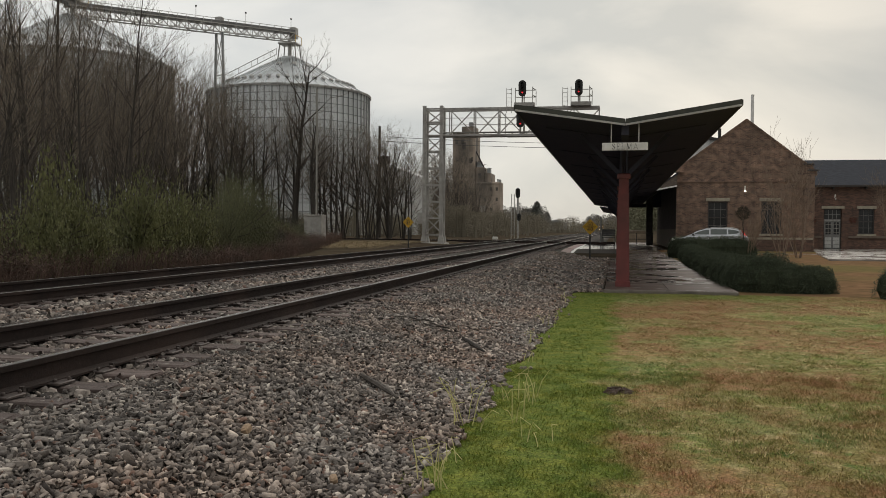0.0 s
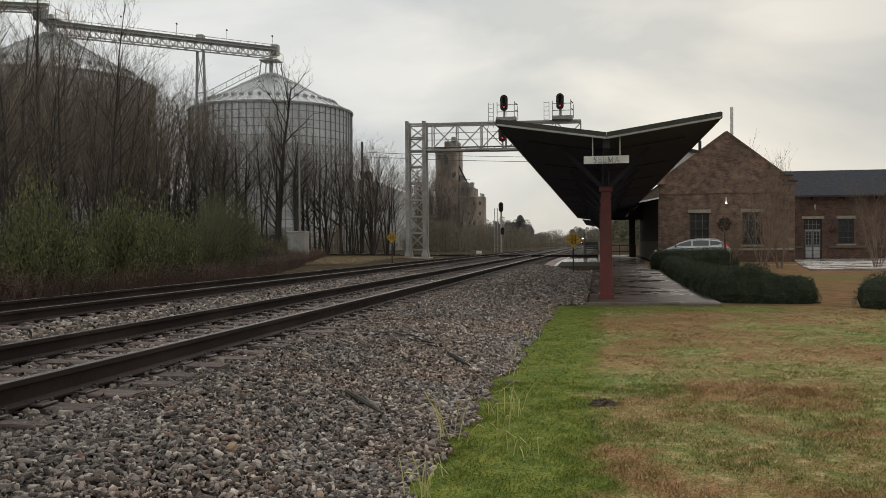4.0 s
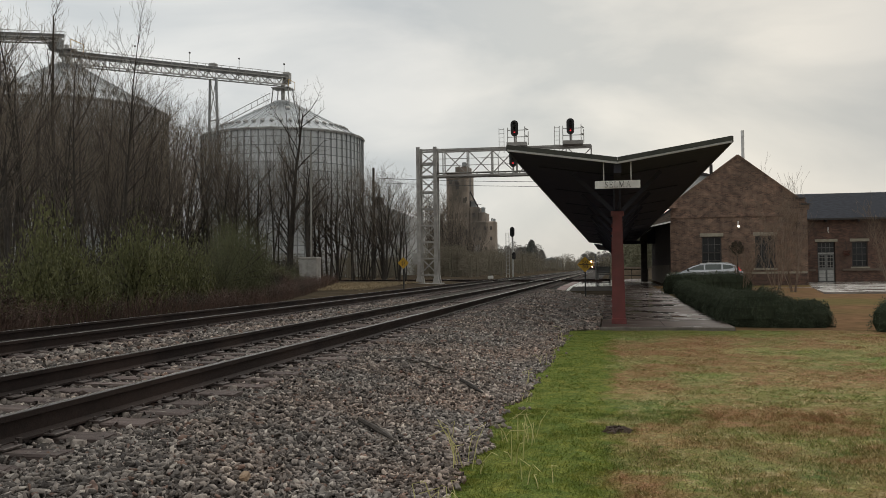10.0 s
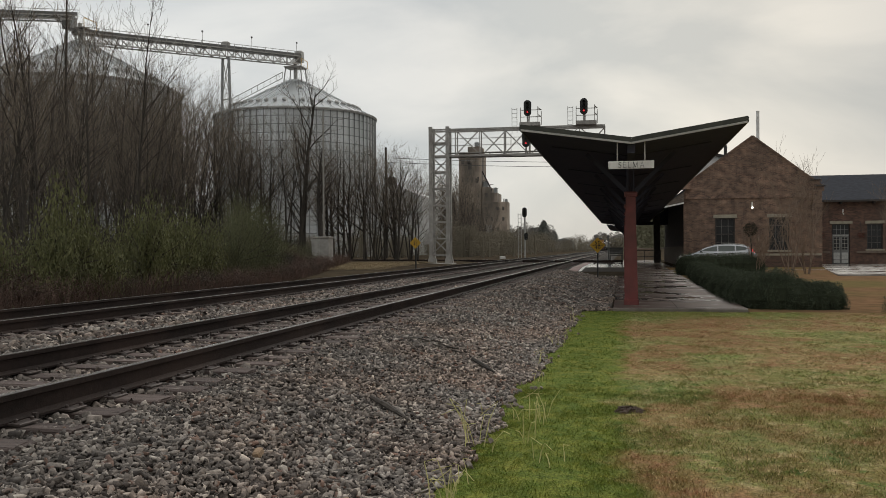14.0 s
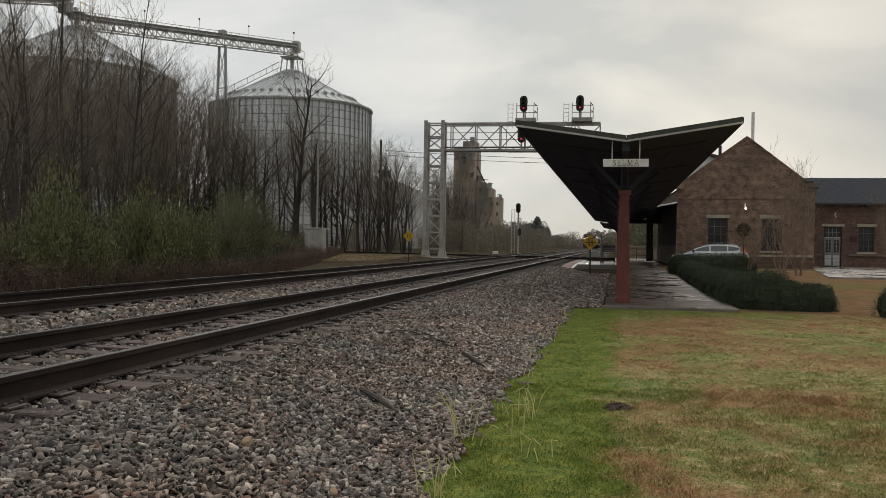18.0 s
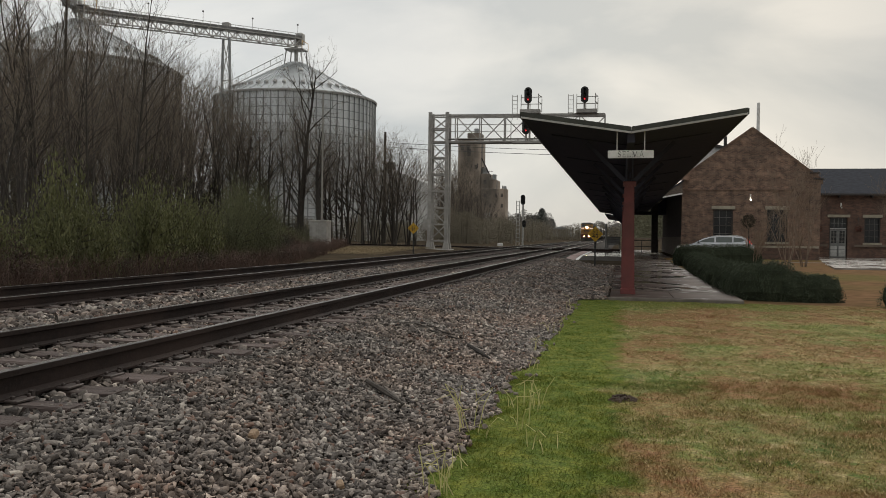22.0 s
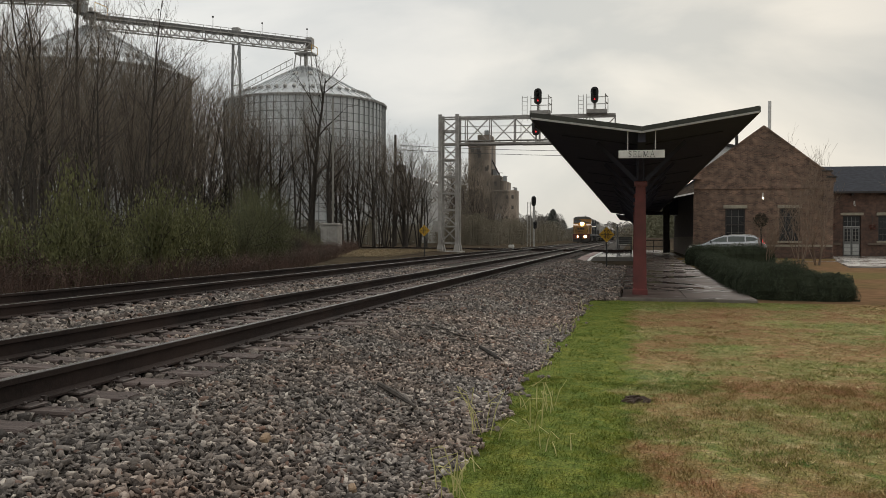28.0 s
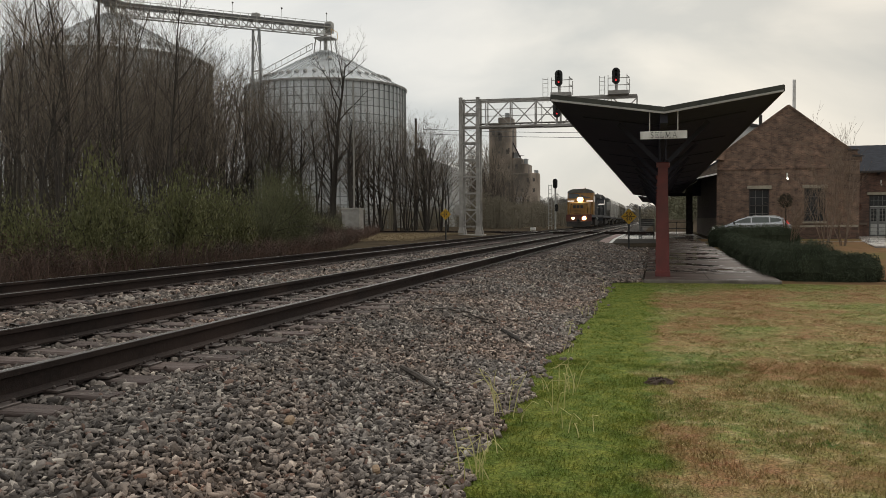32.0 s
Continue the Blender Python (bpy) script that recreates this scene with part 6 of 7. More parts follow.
for z, dy in ((11.0, 0), (11.7, 2)):
    pts = [Vector((-26.8 + 35 * t, 96 - 4 * t + dy, z - 1.7 * t - 4 * 0.3 * t * (1 - t))) for t in [k / 12 for k in range(13)]]
    part("wire", Acc().tube(pts, 0.03, 3), M_BLACK, wire)
solo("marker_block", Acc().bevel_box((-12.2, 88, 0.02), (0.55, 0.4, 0.28), 0.04), M_WHITE, "small white block beside the track", "marker")

# platform furniture near the boarding area
M_STEELDARK = mat("dark_grey_steel", (0.10, 0.10, 0.098), (0.07, 0.07, 0.068), 6, 0.5)
bench = thing("platform_bench", "dark grey metal bench with a slatted back on the platform", "bench", pose(-0.585, 68.4, -0.2) @ Matrix.Scale(1.17, 4))
for s in (-0.36, 0.36):
    for d in (-0.2, 0.2):
        part("leg", Acc().box((s, d, 0.22), (0.05, 0.05, 0.44)), M_FRAMEGREY, bench)
part("seat", Acc().bevel_box((0, 0, 0.46), (0.86, 0.46, 0.05), 0.01), M_STEELDARK, bench)
for k in range(4):
    part("back_slat", Acc().box((0, 0.23, 0.58 + 0.12 * k), (0.86, 0.03, 0.105)), M_STEELDARK, bench)
for s in (-0.42, 0.42):
    part("back_post", Acc().box((s, 0.25, 0.5), (0.04, 0.03, 1.0)), M_FRAMEGREY, bench)
pp = thing("marker_post", "slim grey marker post on the platform edge", "post", pose(-1.17, 67.9, -0.2) @ Matrix.Scale(1.17, 4))
part("shaft", Acc().tube([(0, 0, 0), (0, 0, 1.85)], 0.045, 8), M_FRAMEGREY, pp)
yard = thing("yard_wall", "low weathered brown wall at the platform's far end", "wall", pose(0.4, 99, -0.43), kind="structure")
part("wall", Acc().box((2.6, 0, 0.62), (6.0, 0.25, 1.24)), mat("weathered_brown_boards", (0.36, 0.285, 0.20), (0.25, 0.195, 0.135), 3, 0.9, c3=(0.16, 0.125, 0.09), s3=0.6), yard)
part("coping", Acc().bevel_box((2.6, -0.01, 1.28), (6.1, 0.34, 0.08), 0.01), M_OLDCON, yard)
rail_f = thing("platform_railing", "dark metal railing across the platform's end", "railing", pose(0.4, 84, -0.43))
for k in range(3):
    part("baluster", Acc().box((1.5 * k, 0, 0.55), (0.06, 0.06, 1.1)), M_BLACK, rail_f)
for z in (0.5, 1.08):
    part("top_rail", Acc().box((1.5, 0, z), (3.1, 0.06, 0.07)), M_BLACK, rail_f)
sheet("verge", np.arange(-21, -14.4, 0.8), np.arange(49, 60, 1.0), M_STRAWTURF, 0.0, 0.0, "straw-coloured dead grass on the far verge", "grass")


# ---- the train ----
M_LOCOY = mat("locomotive_yellow", (0.40, 0.205, 0.045), (0.27, 0.135, 0.03), 2, 0.55, c3=(0.12, 0.07, 0.035), s3=1.1)
M_LOCOB = mat("locomotive_dark_blue", (0.032, 0.034, 0.040), (0.045, 0.046, 0.050), 1.5, 0.85, c3=(0.05, 0.05, 0.05), s3=0.6)
M_WSHIELD = mat("windshield_glass", (0.07, 0.072, 0.075), (0.05, 0.052, 0.055), 2, 0.1, 0, spec=0.6)
M_LOCOG = mat("locomotive_grey_roof", (0.12, 0.118, 0.108), (0.075, 0.074, 0.07), 2, 0.7)
M_PILOT = mat("oxide_red_pilot", (0.13, 0.035, 0.025), (0.08, 0.03, 0.024), 3, 0.7)
M_UNDER = mat("grimy_running_gear", (0.022, 0.02, 0.018), (0.035, 0.03, 0.026), 3, 0.9)
M_HOPPER = mat("grey_hopper_paint", (0.46, 0.455, 0.43), (0.36, 0.355, 0.335), 1.0, 0.55, c3=(0.24, 0.19, 0.14), s3=0.4)
M_BOXCAR = mat("olive_boxcar_paint", (0.13, 0.125, 0.085), (0.09, 0.085, 0.06), 1.0, 0.7, c3=(0.09, 0.055, 0.04), s3=0.4)
M_BEAM = glow("locomotive_headlamp", (1.0, 0.70, 0.30), 16)
M_NUM = glow("number_board", (1.0, 0.90, 0.82), 0.4)


def bogie(parent, y, n=3, gap=1.75):
    b = part("truck", Acc().bevel_box((-1.05, y, 0.62), (0.2, gap * (n - 1) + 1.4, 0.4), 0.05).bevel_box((1.05, y, 0.62), (0.2, gap * (n - 1) + 1.4, 0.4), 0.05).box((0, y, 0.62), (2.0, 0.5, 0.35)), M_UNDER, parent)
    for k in range(n):
        yy = y + (k - (n - 1) / 2) * gap
        for s in (-1, 1):
            part("wheel", Acc().tube([(s * 0.70, yy, 0.5), (s * 0.84, yy, 0.5)], 0.5, 20), M_UNDER, b)
        part("axle", Acc().tube([(-0.7, yy, 0.5), (0.7, yy, 0.5)], 0.09, 8), M_UNDER, b)


def locomotive(label, front, hood, lead):
    """A wide-cab freight locomotive; its nose is at y = 0 and it stretches back along +y."""
    lo = thing("locomotive", label, "locomotive", group="locomotives of the train")
    part("underframe", Acc().bevel_box((0, 11.2, 1.42), (3.05, 21.4, 0.3), 0.04), M_LOCOB, lo)
    pilot = part("pilot", Acc().extrude([(-1.5, 0.75), (1.5, 0.75), (1.5, 1.58), (-1.5, 1.58)], 0.35, 0.6), front if not lead else M_PILOT, lo, "oxide red pilot plate")
    part("snow_plow", Acc().add([(-1.45, 0.35, 0.75), (1.45, 0.35, 0.75), (1.4, 0.05, 0.14), (-1.4, 0.05, 0.14), (0, -0.2, 0.72), (0, -0.35, 0.14)], [(0, 4, 5, 3), (4, 1, 2, 5), (0, 1, 4)]), M_UNDER, pilot)
    part("coupler", Acc().bevel_box((0, -0.15, 0.9), (0.35, 0.8, 0.3), 0.05), M_UNDER, pilot)
    for s in (-1, 1):
        for k in range(4):
            part("step", Acc().box((s * 1.3, 0.75, 0.35 + 0.3 * k), (0.5, 0.3, 0.03)), M_UNDER, pilot)
        part("hand_rail", Acc().tube([(s * 1.4, 0.4, 1.58), (s * 1.4, 0.4, 2.55), (s * 1.4, 1.4, 2.6)], 0.025, 5), M_LOCOG, lo)
        part("hand_rail", Acc().tube([(s * 1.48, 5.2, 2.55), (s * 1.48, 21.2, 2.55)], 0.022, 5), M_LOCOG, lo)
        for k in range(8):
            part("stanchion", Acc().bar((s * 1.48, 5.4 + 2.2 * k, 1.56), (s * 1.48, 5.4 + 2.2 * k, 2.55), 0.04), M_LOCOG, lo)
    # nose with sloped top, chamfered sides
    nose = [(-1.02, 1.57), (1.02, 1.57), (1.12, 2.3), (1.02, 2.92), (-1.02, 2.92), (-1.12, 2.3)]
    nb = [(-1.35, 1.57), (1.35, 1.57), (1.35, 2.4), (1.3, 3.1), (-1.3, 3.1), (-1.35, 2.4)]
    a = Acc().add([(x, 0.85, z) for x, z in nose] + [(x, 2.5, z) for x, z in nb], [tuple(range(6)), *[(i, i + 6, (i + 1) % 6 + 6, (i + 1) % 6) for i in range(6)]])
    part("nose", a, front, lo)
    part("nose_door", Acc().bevel_box((0.74, 0.842, 2.1), (0.5, 0.04, 1.05), 0.02), front, lo)
    for zz in (1.72, 2.0):
        part("nose_louvre", Acc().box((-0.2, 0.84, zz), (0.9, 0.03, 0.05)), M_UNDER, lo)
    for k, w in ((-0.56, 0.34), (-0.12, 0.34), (0.32, 0.34)):
        part("nose_emblem", Acc().box((k, 0.838, 2.5), (w, 0.03, 0.36)), M_LOCOB, lo, "dark emblem shape on the nose")
    cab = part("cab", Acc().add([(x, 2.5, z) for x, z in ((-1.55, 1.57), (1.55, 1.57), (1.55, 3.1), (-1.55, 3.1))] + [(x, 2.8, z) for x, z in ((1.55, 4.22), (1.15, 4.6), (-1.15, 4.6), (-1.55, 4.22))]
                                + [(x, 5.1, z) for x, z in ((-1.55, 1.57), (1.55, 1.57), (1.55, 3.1), (-1.55, 3.1), (1.55, 4.22), (1.15, 4.6), (-1.15, 4.6), (-1.55, 4.22))],
                                [(0, 1, 2, 3), (3, 2, 4, 5, 6, 7), (0, 8, 9, 1), (1, 9, 10, 2), (2, 10, 12, 4), (4, 12, 13, 5), (5, 13, 14, 6), (6, 14, 15, 7), (7, 15, 11, 3), (3, 11, 8, 0), (8, 11, 15, 14, 13, 12, 10, 9)]), front, lo)
    part("cab_roof", Acc().extrude([(-1.58, 4.2), (1.58, 4.2), (1.5, 4.38), (1.28, 4.56), (0.8, 4.68), (-0.8, 4.68), (-1.28, 4.56), (-1.5, 4.38)], 2.66, 5.2), M_LOCOG, cab)
    for s in (-1, 1):
        part("windshield", Acc().add([(s * a, y, z) for d in (0, 0.08) for a, y, z in ((0.12, 2.59 + d, 3.55), (1.44, 2.59 + d, 3.55), (1.44, 2.765 + d, 4.16), (0.12, 2.765 + d, 4.16))],
                                     [(0, 1, 2, 3), (7, 6, 5, 4), (0, 4, 5, 1), (1, 5, 6, 2), (2, 6, 7, 3), (3, 7, 4, 0)]), M_WSHIELD, cab)
        part("wiper", Acc().bar((s * 0.7, 2.6, 3.5), (s * 0.95, 2.66, 3.95), 0.03), M_UNDER, cab)
        part("nose_grab_iron", Acc().tube([(s * 0.98, 0.82, 1.75), (s * 0.98, 0.78, 2.3), (s * 0.9, 0.82, 2.85)], 0.03, 5), M_UNDER, lo)
        part("side_window", Acc().box((s * 1.553, 3.9, 3.45), (0.02, 1.4, 0.7)), M_GLASS, cab)
        part("number_board", Acc().bevel_box((s * 1.12, 2.45, 3.2), (0.78, 0.1, 0.16), 0.02), M_NUM, cab, "pale number board")
        part("ditch_light", Acc().lathe([(0.0, 0.0), (0.17 + 0.04 * s, 0.0), (0.18 + 0.04 * s, 0.04)], 14), M_BEAM if lead else M_WHITE, lo, "glowing ditch light").matrix_basis = pose(s * 0.66, 0.33, 1.12, 90, 0, 0)
        part("ditch_housing", Acc().bevel_box((s * 0.66, 0.45, 1.12), (0.34, 0.2, 0.34), 0.04), M_UNDER, lo)
    for s in (-0.1, 0.1):
        part("headlight", Acc().lathe([(0.0, 0.0), (0.22, 0.0), (0.23, 0.04)], 14), M_BEAM if lead else M_WHITE, cab, "glowing twin headlight").matrix_basis = pose(s * 1.3, 2.36, 3.40, 90, 0, 0)
    part("headlight_box", Acc().bevel_box((0, 2.50, 3.40), (0.86, 0.26, 0.54), 0.03), front, cab)
    h = part("hood", Acc().bevel_box((0, 12.9, 2.85), (1.9, 15.4, 2.56), 0.14), hood, lo)
    for k in range(9):
        for s in (-1, 1):
            part("hood_door", Acc().bevel_box((s * 0.965, 6.6 + 1.45 * k, 2.7), (0.03, 1.3, 1.9), 0.01), hood, h)
    part("radiator", Acc().bevel_box((0, 19.0, 4.15), (2.9, 3.6, 0.55), 0.06), M_LOCOG, lo)
    part("exhaust_stack", Acc().bevel_box((0, 12.5, 4.25), (0.8, 1.2, 0.3), 0.04), M_UNDER, lo)
    part("air_intake", Acc().bevel_box((0, 8.2, 4.2), (2.3, 2.6, 0.35), 0.05), M_LOCOG, lo)
    part("roof_walk", Acc().box((0, 12.5, 4.16), (1.2, 12.0, 0.06)), M_LOCOG, lo)
    part("fuel_tank", Acc().bevel_box((0, 11.2, 0.75), (2.7, 5.0, 0.95), 0.2), M_UNDER, lo)
    bogie(lo, 4.2)
    bogie(lo, 18.2)
    part("horn", Acc().tube([(0.5, 4.2, 4.72), (0.5, 3.7, 4.78)], [0.04, 0.09], 8), M_UNDER, lo)
    return lo


def hopper(label, paint):
    """A covered hopper with sloped ends, ribs and a running board."""
    c = thing("hopper_car", label, "freight car", group="freight cars of the train")
    shape = ((1.30, 0.0), (1.50, 0.22), (1.58, 0.5), (1.54, 0.72), (1.36, 0.88), (0.95, 1.0))
    rings = []
    for y, foot in ((0.4, 2.4), (1.6, 1.3), (15.4, 1.3), (16.6, 2.4)):
        row = [(w, y, foot + (4.66 - foot) * q) for w, q in shape]
        rings.append(row + [(-x, yy, z) for x, yy, z in reversed(row)])
    part("body", loft(rings), paint, c, smooth=False)
    for k in range(5):
        for s in (-1, 1):
            part("rib", Acc().bar((s * 1.6, 2.4 + 3.05 * k, 1.7), (s * 1.6, 2.4 + 3.05 * k, 3.75), 0.07), paint, c)
    for s in (-1, 1):
        part("side_sill", Acc().bevel_box((s * 1.46, 8.5, 1.25), (0.12, 15.6, 0.26), 0.02), M_UNDER, c)
    part("running_board", Acc().box((0, 8.5, 4.76), (0.7, 16, 0.08)), M_GALV, c)
    for k in range(4):
        part("hatch", Acc().bevel_box((0, 2.6 + 4 * k, 4.78), (1.0, 1.6, 0.14), 0.04), paint, c)
    for k in range(3):
        part("discharge_gate", Acc().add([(-1.3, 3.2 + 4 * k, 1.3), (1.3, 3.2 + 4 * k, 1.3), (1.3, 6.6 + 4 * k, 1.3), (-1.3, 6.6 + 4 * k, 1.3), (-0.5, 4.5 + 4 * k, 0.45), (0.5, 4.5 + 4 * k, 0.45), (0.5, 5.3 + 4 * k, 0.45), (-0.5, 5.3 + 4 * k, 0.45)],
                                         [(0, 1, 5, 4), (1, 2, 6, 5), (2, 3, 7, 6), (3, 0, 4, 7), (4, 5, 6, 7)]), paint, c)
    part("end_sill", Acc().bevel_box((0, 0.25, 1.15), (2.9, 0.4, 0.3), 0.04), M_UNDER, c)
    part("end_sill", Acc().bevel_box((0, 16.75, 1.15), (2.9, 0.4, 0.3), 0.04), M_UNDER, c)
    part("ladder", Acc().bar((-1.2, 0.15, 1.2), (-1.2, 0.15, 4.2), 0.06).bar((-0.8, 0.15, 1.2), (-0.8, 0.15, 4.2), 0.06), M_GALV, c)
    bogie(c, 2.4, 2, 1.8)
    bogie(c, 14.6, 2, 1.8)
    return c


TRACK_X = -8.85
# distance of the lead locomotive's nose along the track
NOSE = [(0.0, 516), (6.0, 436), (12.0, 355), (20.0, 250), (23.0, 214), (26.0, 177), (29.0, 140.5), (31.0, 115), (32.0, 103)]
lead = locomotive("yellow-nosed wide-cab freight locomotive with lit headlights", M_LOCOY, M_LOCOB, True)
second = locomotive("dark blue trailing freight locomotive", M_LOCOB, M_LOCOB, False)
grey_hopper = hopper("light grey covered hopper car", M_HOPPER)
olive_car = hopper("dull olive covered hopper car", M_BOXCAR)
CONSIST = [(lead, 0.0), (second, 22.6), (grey_hopper, 45.2)]
at = 62.4
for k in range(9):
    src = grey_hopper if k in (0, 3, 6) else olive_car
    CONSIST.append((olive_car, at) if k == 1 else (copy_thing(src, pose(0, 0, 0)), at))
    at += 17.2


def motions():
    for ob, back in CONSIST:
        walk(ob, [(t, pose(TRACK_X, y + back, 0)) for t, y in NOSE])


# ---- bare trees ----
def limb(acc, rr, p, d, length, r, level, maxlevel, sides, twig, counts, bend=0.2, first=0.25, spread=0.8, reach=0.34):
    """Grows one branch with its side branches; thick wood goes to acc, the finest to twig."""
    n = 6 if level == 0 else 3
    pts, rad = [p.copy()], [r]
    d = d.normalized()
    for k in range(n):
        d = (d + Vector((rr.uniform(-bend, bend), rr.uniform(-bend, bend), rr.uniform(-0.02, 0.10) + (0.09 if level else 0))) * (0.45 if level == 0 else 1)).normalized()
        pts.append(pts[-1] + d * length / n)
        rad.append(max(r * (1 - (k + 1) / n * 0.85), 0.004))
    (twig if level >= 2 else acc).tube(pts, rad, sides[level], caps=False)
    if level >= maxlevel:
        return
    count = counts[level]
    for k in range(count):
        lo = first if level == 0 else 0.15
        t = lo + (1 - lo) * (k + rr.random()) / count
        i = min(int(t * n), n - 1)
        q = pts[i].lerp(pts[i + 1], t * n - i)
        ang = rr.uniform(0, 2 * math.pi)
        ax_ = d.cross(Vector((math.cos(ang), math.sin(ang), 0.3))).normalized()
        dd = (d * rr.uniform(0.7, 1.2) + ax_ * rr.uniform(0.7, 1.4) * spread + Vector((0, 0, 0.32))).normalized()
        rl = length * (reach * (1 - 0.6 * (t - lo)) if level == 0 else rr.uniform(0.3, 0.46)) * rr.uniform(0.7, 1.15)
        limb(acc, rr, q, dd, rl, max(rad[i] * (0.46 if level == 0 else 0.5), 0.0055), level + 1, maxlevel, sides, twig, counts, bend, first, spread, reach)


def bare_tree(seed, kind, label):
    rr = random.Random(seed)
    tr = thing("bare_tree", label, "tree", pose(0, -400, -20), group="bare winter trees")
    wood, twig = Acc(), Acc()
    forks, lean, thick, counts, bend, first, spread, reach = {
        "pole": (1, 0.04, 0.105, (18, 7, 4), 0.19, 0.38, 1.0, 0.33), "crowd": (2, 0.12, 0.09, (12, 7, 4), 0.19, 0.34, 0.95, 0.34),
        "vase": (4, 0.34, 0.075, (12, 7, 4), 0.17, 0.22, 0.85, 0.36), "spire": (1, 0.02, 0.125, (16, 5, 4), 0.12, 0.30, 0.8, 0.2), "high": (1, 0.05, 0.12, (16, 7, 4), 0.19, 0.48, 1.15, 0.44), "fan": (1, 0.05, 0.19, (17, 8, 4), 0.24, 0.26, 1.1, 0.6), "round": (2, 0.16, 0.085, (14, 7, 4), 0.22, 0.22, 1.25, 0.46), "old": (1, 0.05, 0.27, (15, 7, 6), 0.27, 0.36, 1.2, 0.40)}[kind]
    for k in range(forks):
        a = 2 * math.pi * k / forks + rr.random()
        q = lean * rr.uniform(0.5, 1.2)
        limb(wood, rr, Vector((0.1 * math.cos(a), 0.1 * math.sin(a), -0.3)) * (forks > 1), Vector((q * math.cos(a), q * math.sin(a), 1)), 12.0 * rr.uniform(0.8, 1.0),
             thick, 0, 3, (6, 4, 3, 3), twig, counts, bend, first, spread, reach)
    top = max(v[2] for v in wood.v + twig.v)
    for acc in (wood, twig):
        acc.v = [(x * 12.0 / top, y * 12.0 / top, z * 12.0 / top) for x, y, z in acc.v]
    part("trunk", wood, M_BARK, tr)
    part("crown", twig, M_TWIG, tr)
    return tr


KINDS = ["pole", "pole", "pole", "crowd", "crowd", "crowd", "vase", "vase", "old", "old", "pole", "crowd", "high", "high", "high", "spire", "spire", "round", "round", "fan", "fan", "fan", "round"]
WORDS = {"spire": "tall thin leafless sapling with short side twigs", "high": "leafless tree with a clear dark trunk and a high crown", "pole": "tall slender leafless tree with few side branches", "crowd": "leafless twin-stemmed tree with fine upswept twigs",
         "fan": "leafless dark-trunked tree with a fan of fine branches", "round": "leafless tree with a rounded crown of fine twigs", "vase": "leafless tree spreading like a vase from its foot", "old": "old leafless tree with a thick crooked trunk"}
VARIANTS = [bare_tree(11 + k, kind, WORDS[kind]) for k, kind in enumerate(KINDS)]
tree_rng = random.Random(77)
used = set()


def plant(x, y, height, v=None, turn=None):
    k = tree_rng.choice((0, 1, 2, 3, 4, 5, 6, 7, 10, 11) if v is None else v)
    m = pose(x, y, float(ground_z(x, y)) - 0.1, 0, 0, tree_rng.uniform(0, 360) if turn is None else turn) @ Matrix.Diagonal((*(height / 12.0 * f for f in (tree_rng.uniform(0.85, 1.15), tree_rng.uniform(0.85, 1.15), 1)), 1))
    if k not in used:
        used.add(k)
        VARIANTS[k].matrix_basis = m
        return VARIANTS[k]
    tree = copy_thing(VARIANTS[k], m)
    tree.matrix_basis = m
    return tree


def wood_lot(count, lo, hi, y0, y1, t0, t1, v=None):
    """Trees in a fan of the far bank: lo to hi bound x / y."""
    for k in range(count):
        y = tree_rng.uniform(y0, y1)
        r = tree_rng.uniform(lo, hi)
        plant(r * y, y, 1.2 + (0.98 * y - 0.196 * r * y) * tree_rng.uniform(t0, t1), v)


wood_lot(14, -0.90, -0.73, 36, 66, 0.205, 0.33)
wood_lot(24, -0.74, -0.60, 40, 72, 0.17, 0.265)
wood_lot(22, -0.62, -0.53, 46, 80, 0.14, 0.215, (3, 4, 5, 6, 7, 11, 12, 13, 14))
wood_lot(5, -0.55, -0.44, 62, 92, 0.145, 0.215, (12, 13, 14))
wood_lot(2, -0.43, -0.31, 66, 92, 0.13, 0.185, (12, 13, 14))
for k in range(18):  # clear dark boles along the bank
    yy = 17 + 13 * (k + tree_rng.random()) / 18
    plant(float(np.interp(yy, (10, 18, 33, 48), (-12.6, -13.3, -14.8, -17.6))) - tree_rng.uniform(3, 8), yy, tree_rng.uniform(7.0, 10.5) * (0.75 + yy / 70), (0, 1, 2, 10))
wood_lot(9, -0.92, -0.62, 34, 62, 0.19, 0.30, (0, 1, 2, 10, 12, 13))
wood_lot(22, -0.86, -0.60, 62, 82, 0.15, 0.235, (12, 13, 14, 17, 18, 3, 4))
wood_lot(6, -0.64, -0.53, 46, 84, 0.15, 0.215, (12, 13, 14, 3, 11))
wood_lot(12, -0.172, -0.142, 140, 200, 0.032, 0.06, (3, 4, 5, 6, 7, 11))
wood_lot(16, -0.222, -0.185, 140, 190, 0.065, 0.108, (3, 4, 5, 6, 7, 11))
wood_lot(24, -0.215, -0.165, 130, 200, 0.05, 0.098, (3, 4, 5, 12, 13, 14, 11))
for k in range(2):
    yy = tree_rng.uniform(68, 90)
    plant(-yy * tree_rng.uniform(0.345, 0.46), yy, tree_rng.uniform(10, 13), (9,))
for fx, fh in ((-28.5, 15.0), (-26.5, 15.2), (-29.4, 14.2), (-27.6, 13.4), (-25.2, 11.6)):
    plant(fx, 38.0, fh, (15, 16))
plant(-29.9, 77.5, 19.7, (8,), 94)
for fx, fh in ((-24.5, 12.8), (-25.8, 13.4), (-23.4, 12.6)):
    plant(fx, 88.0 + tree_rng.uniform(-2, 2), fh, (17, 18))


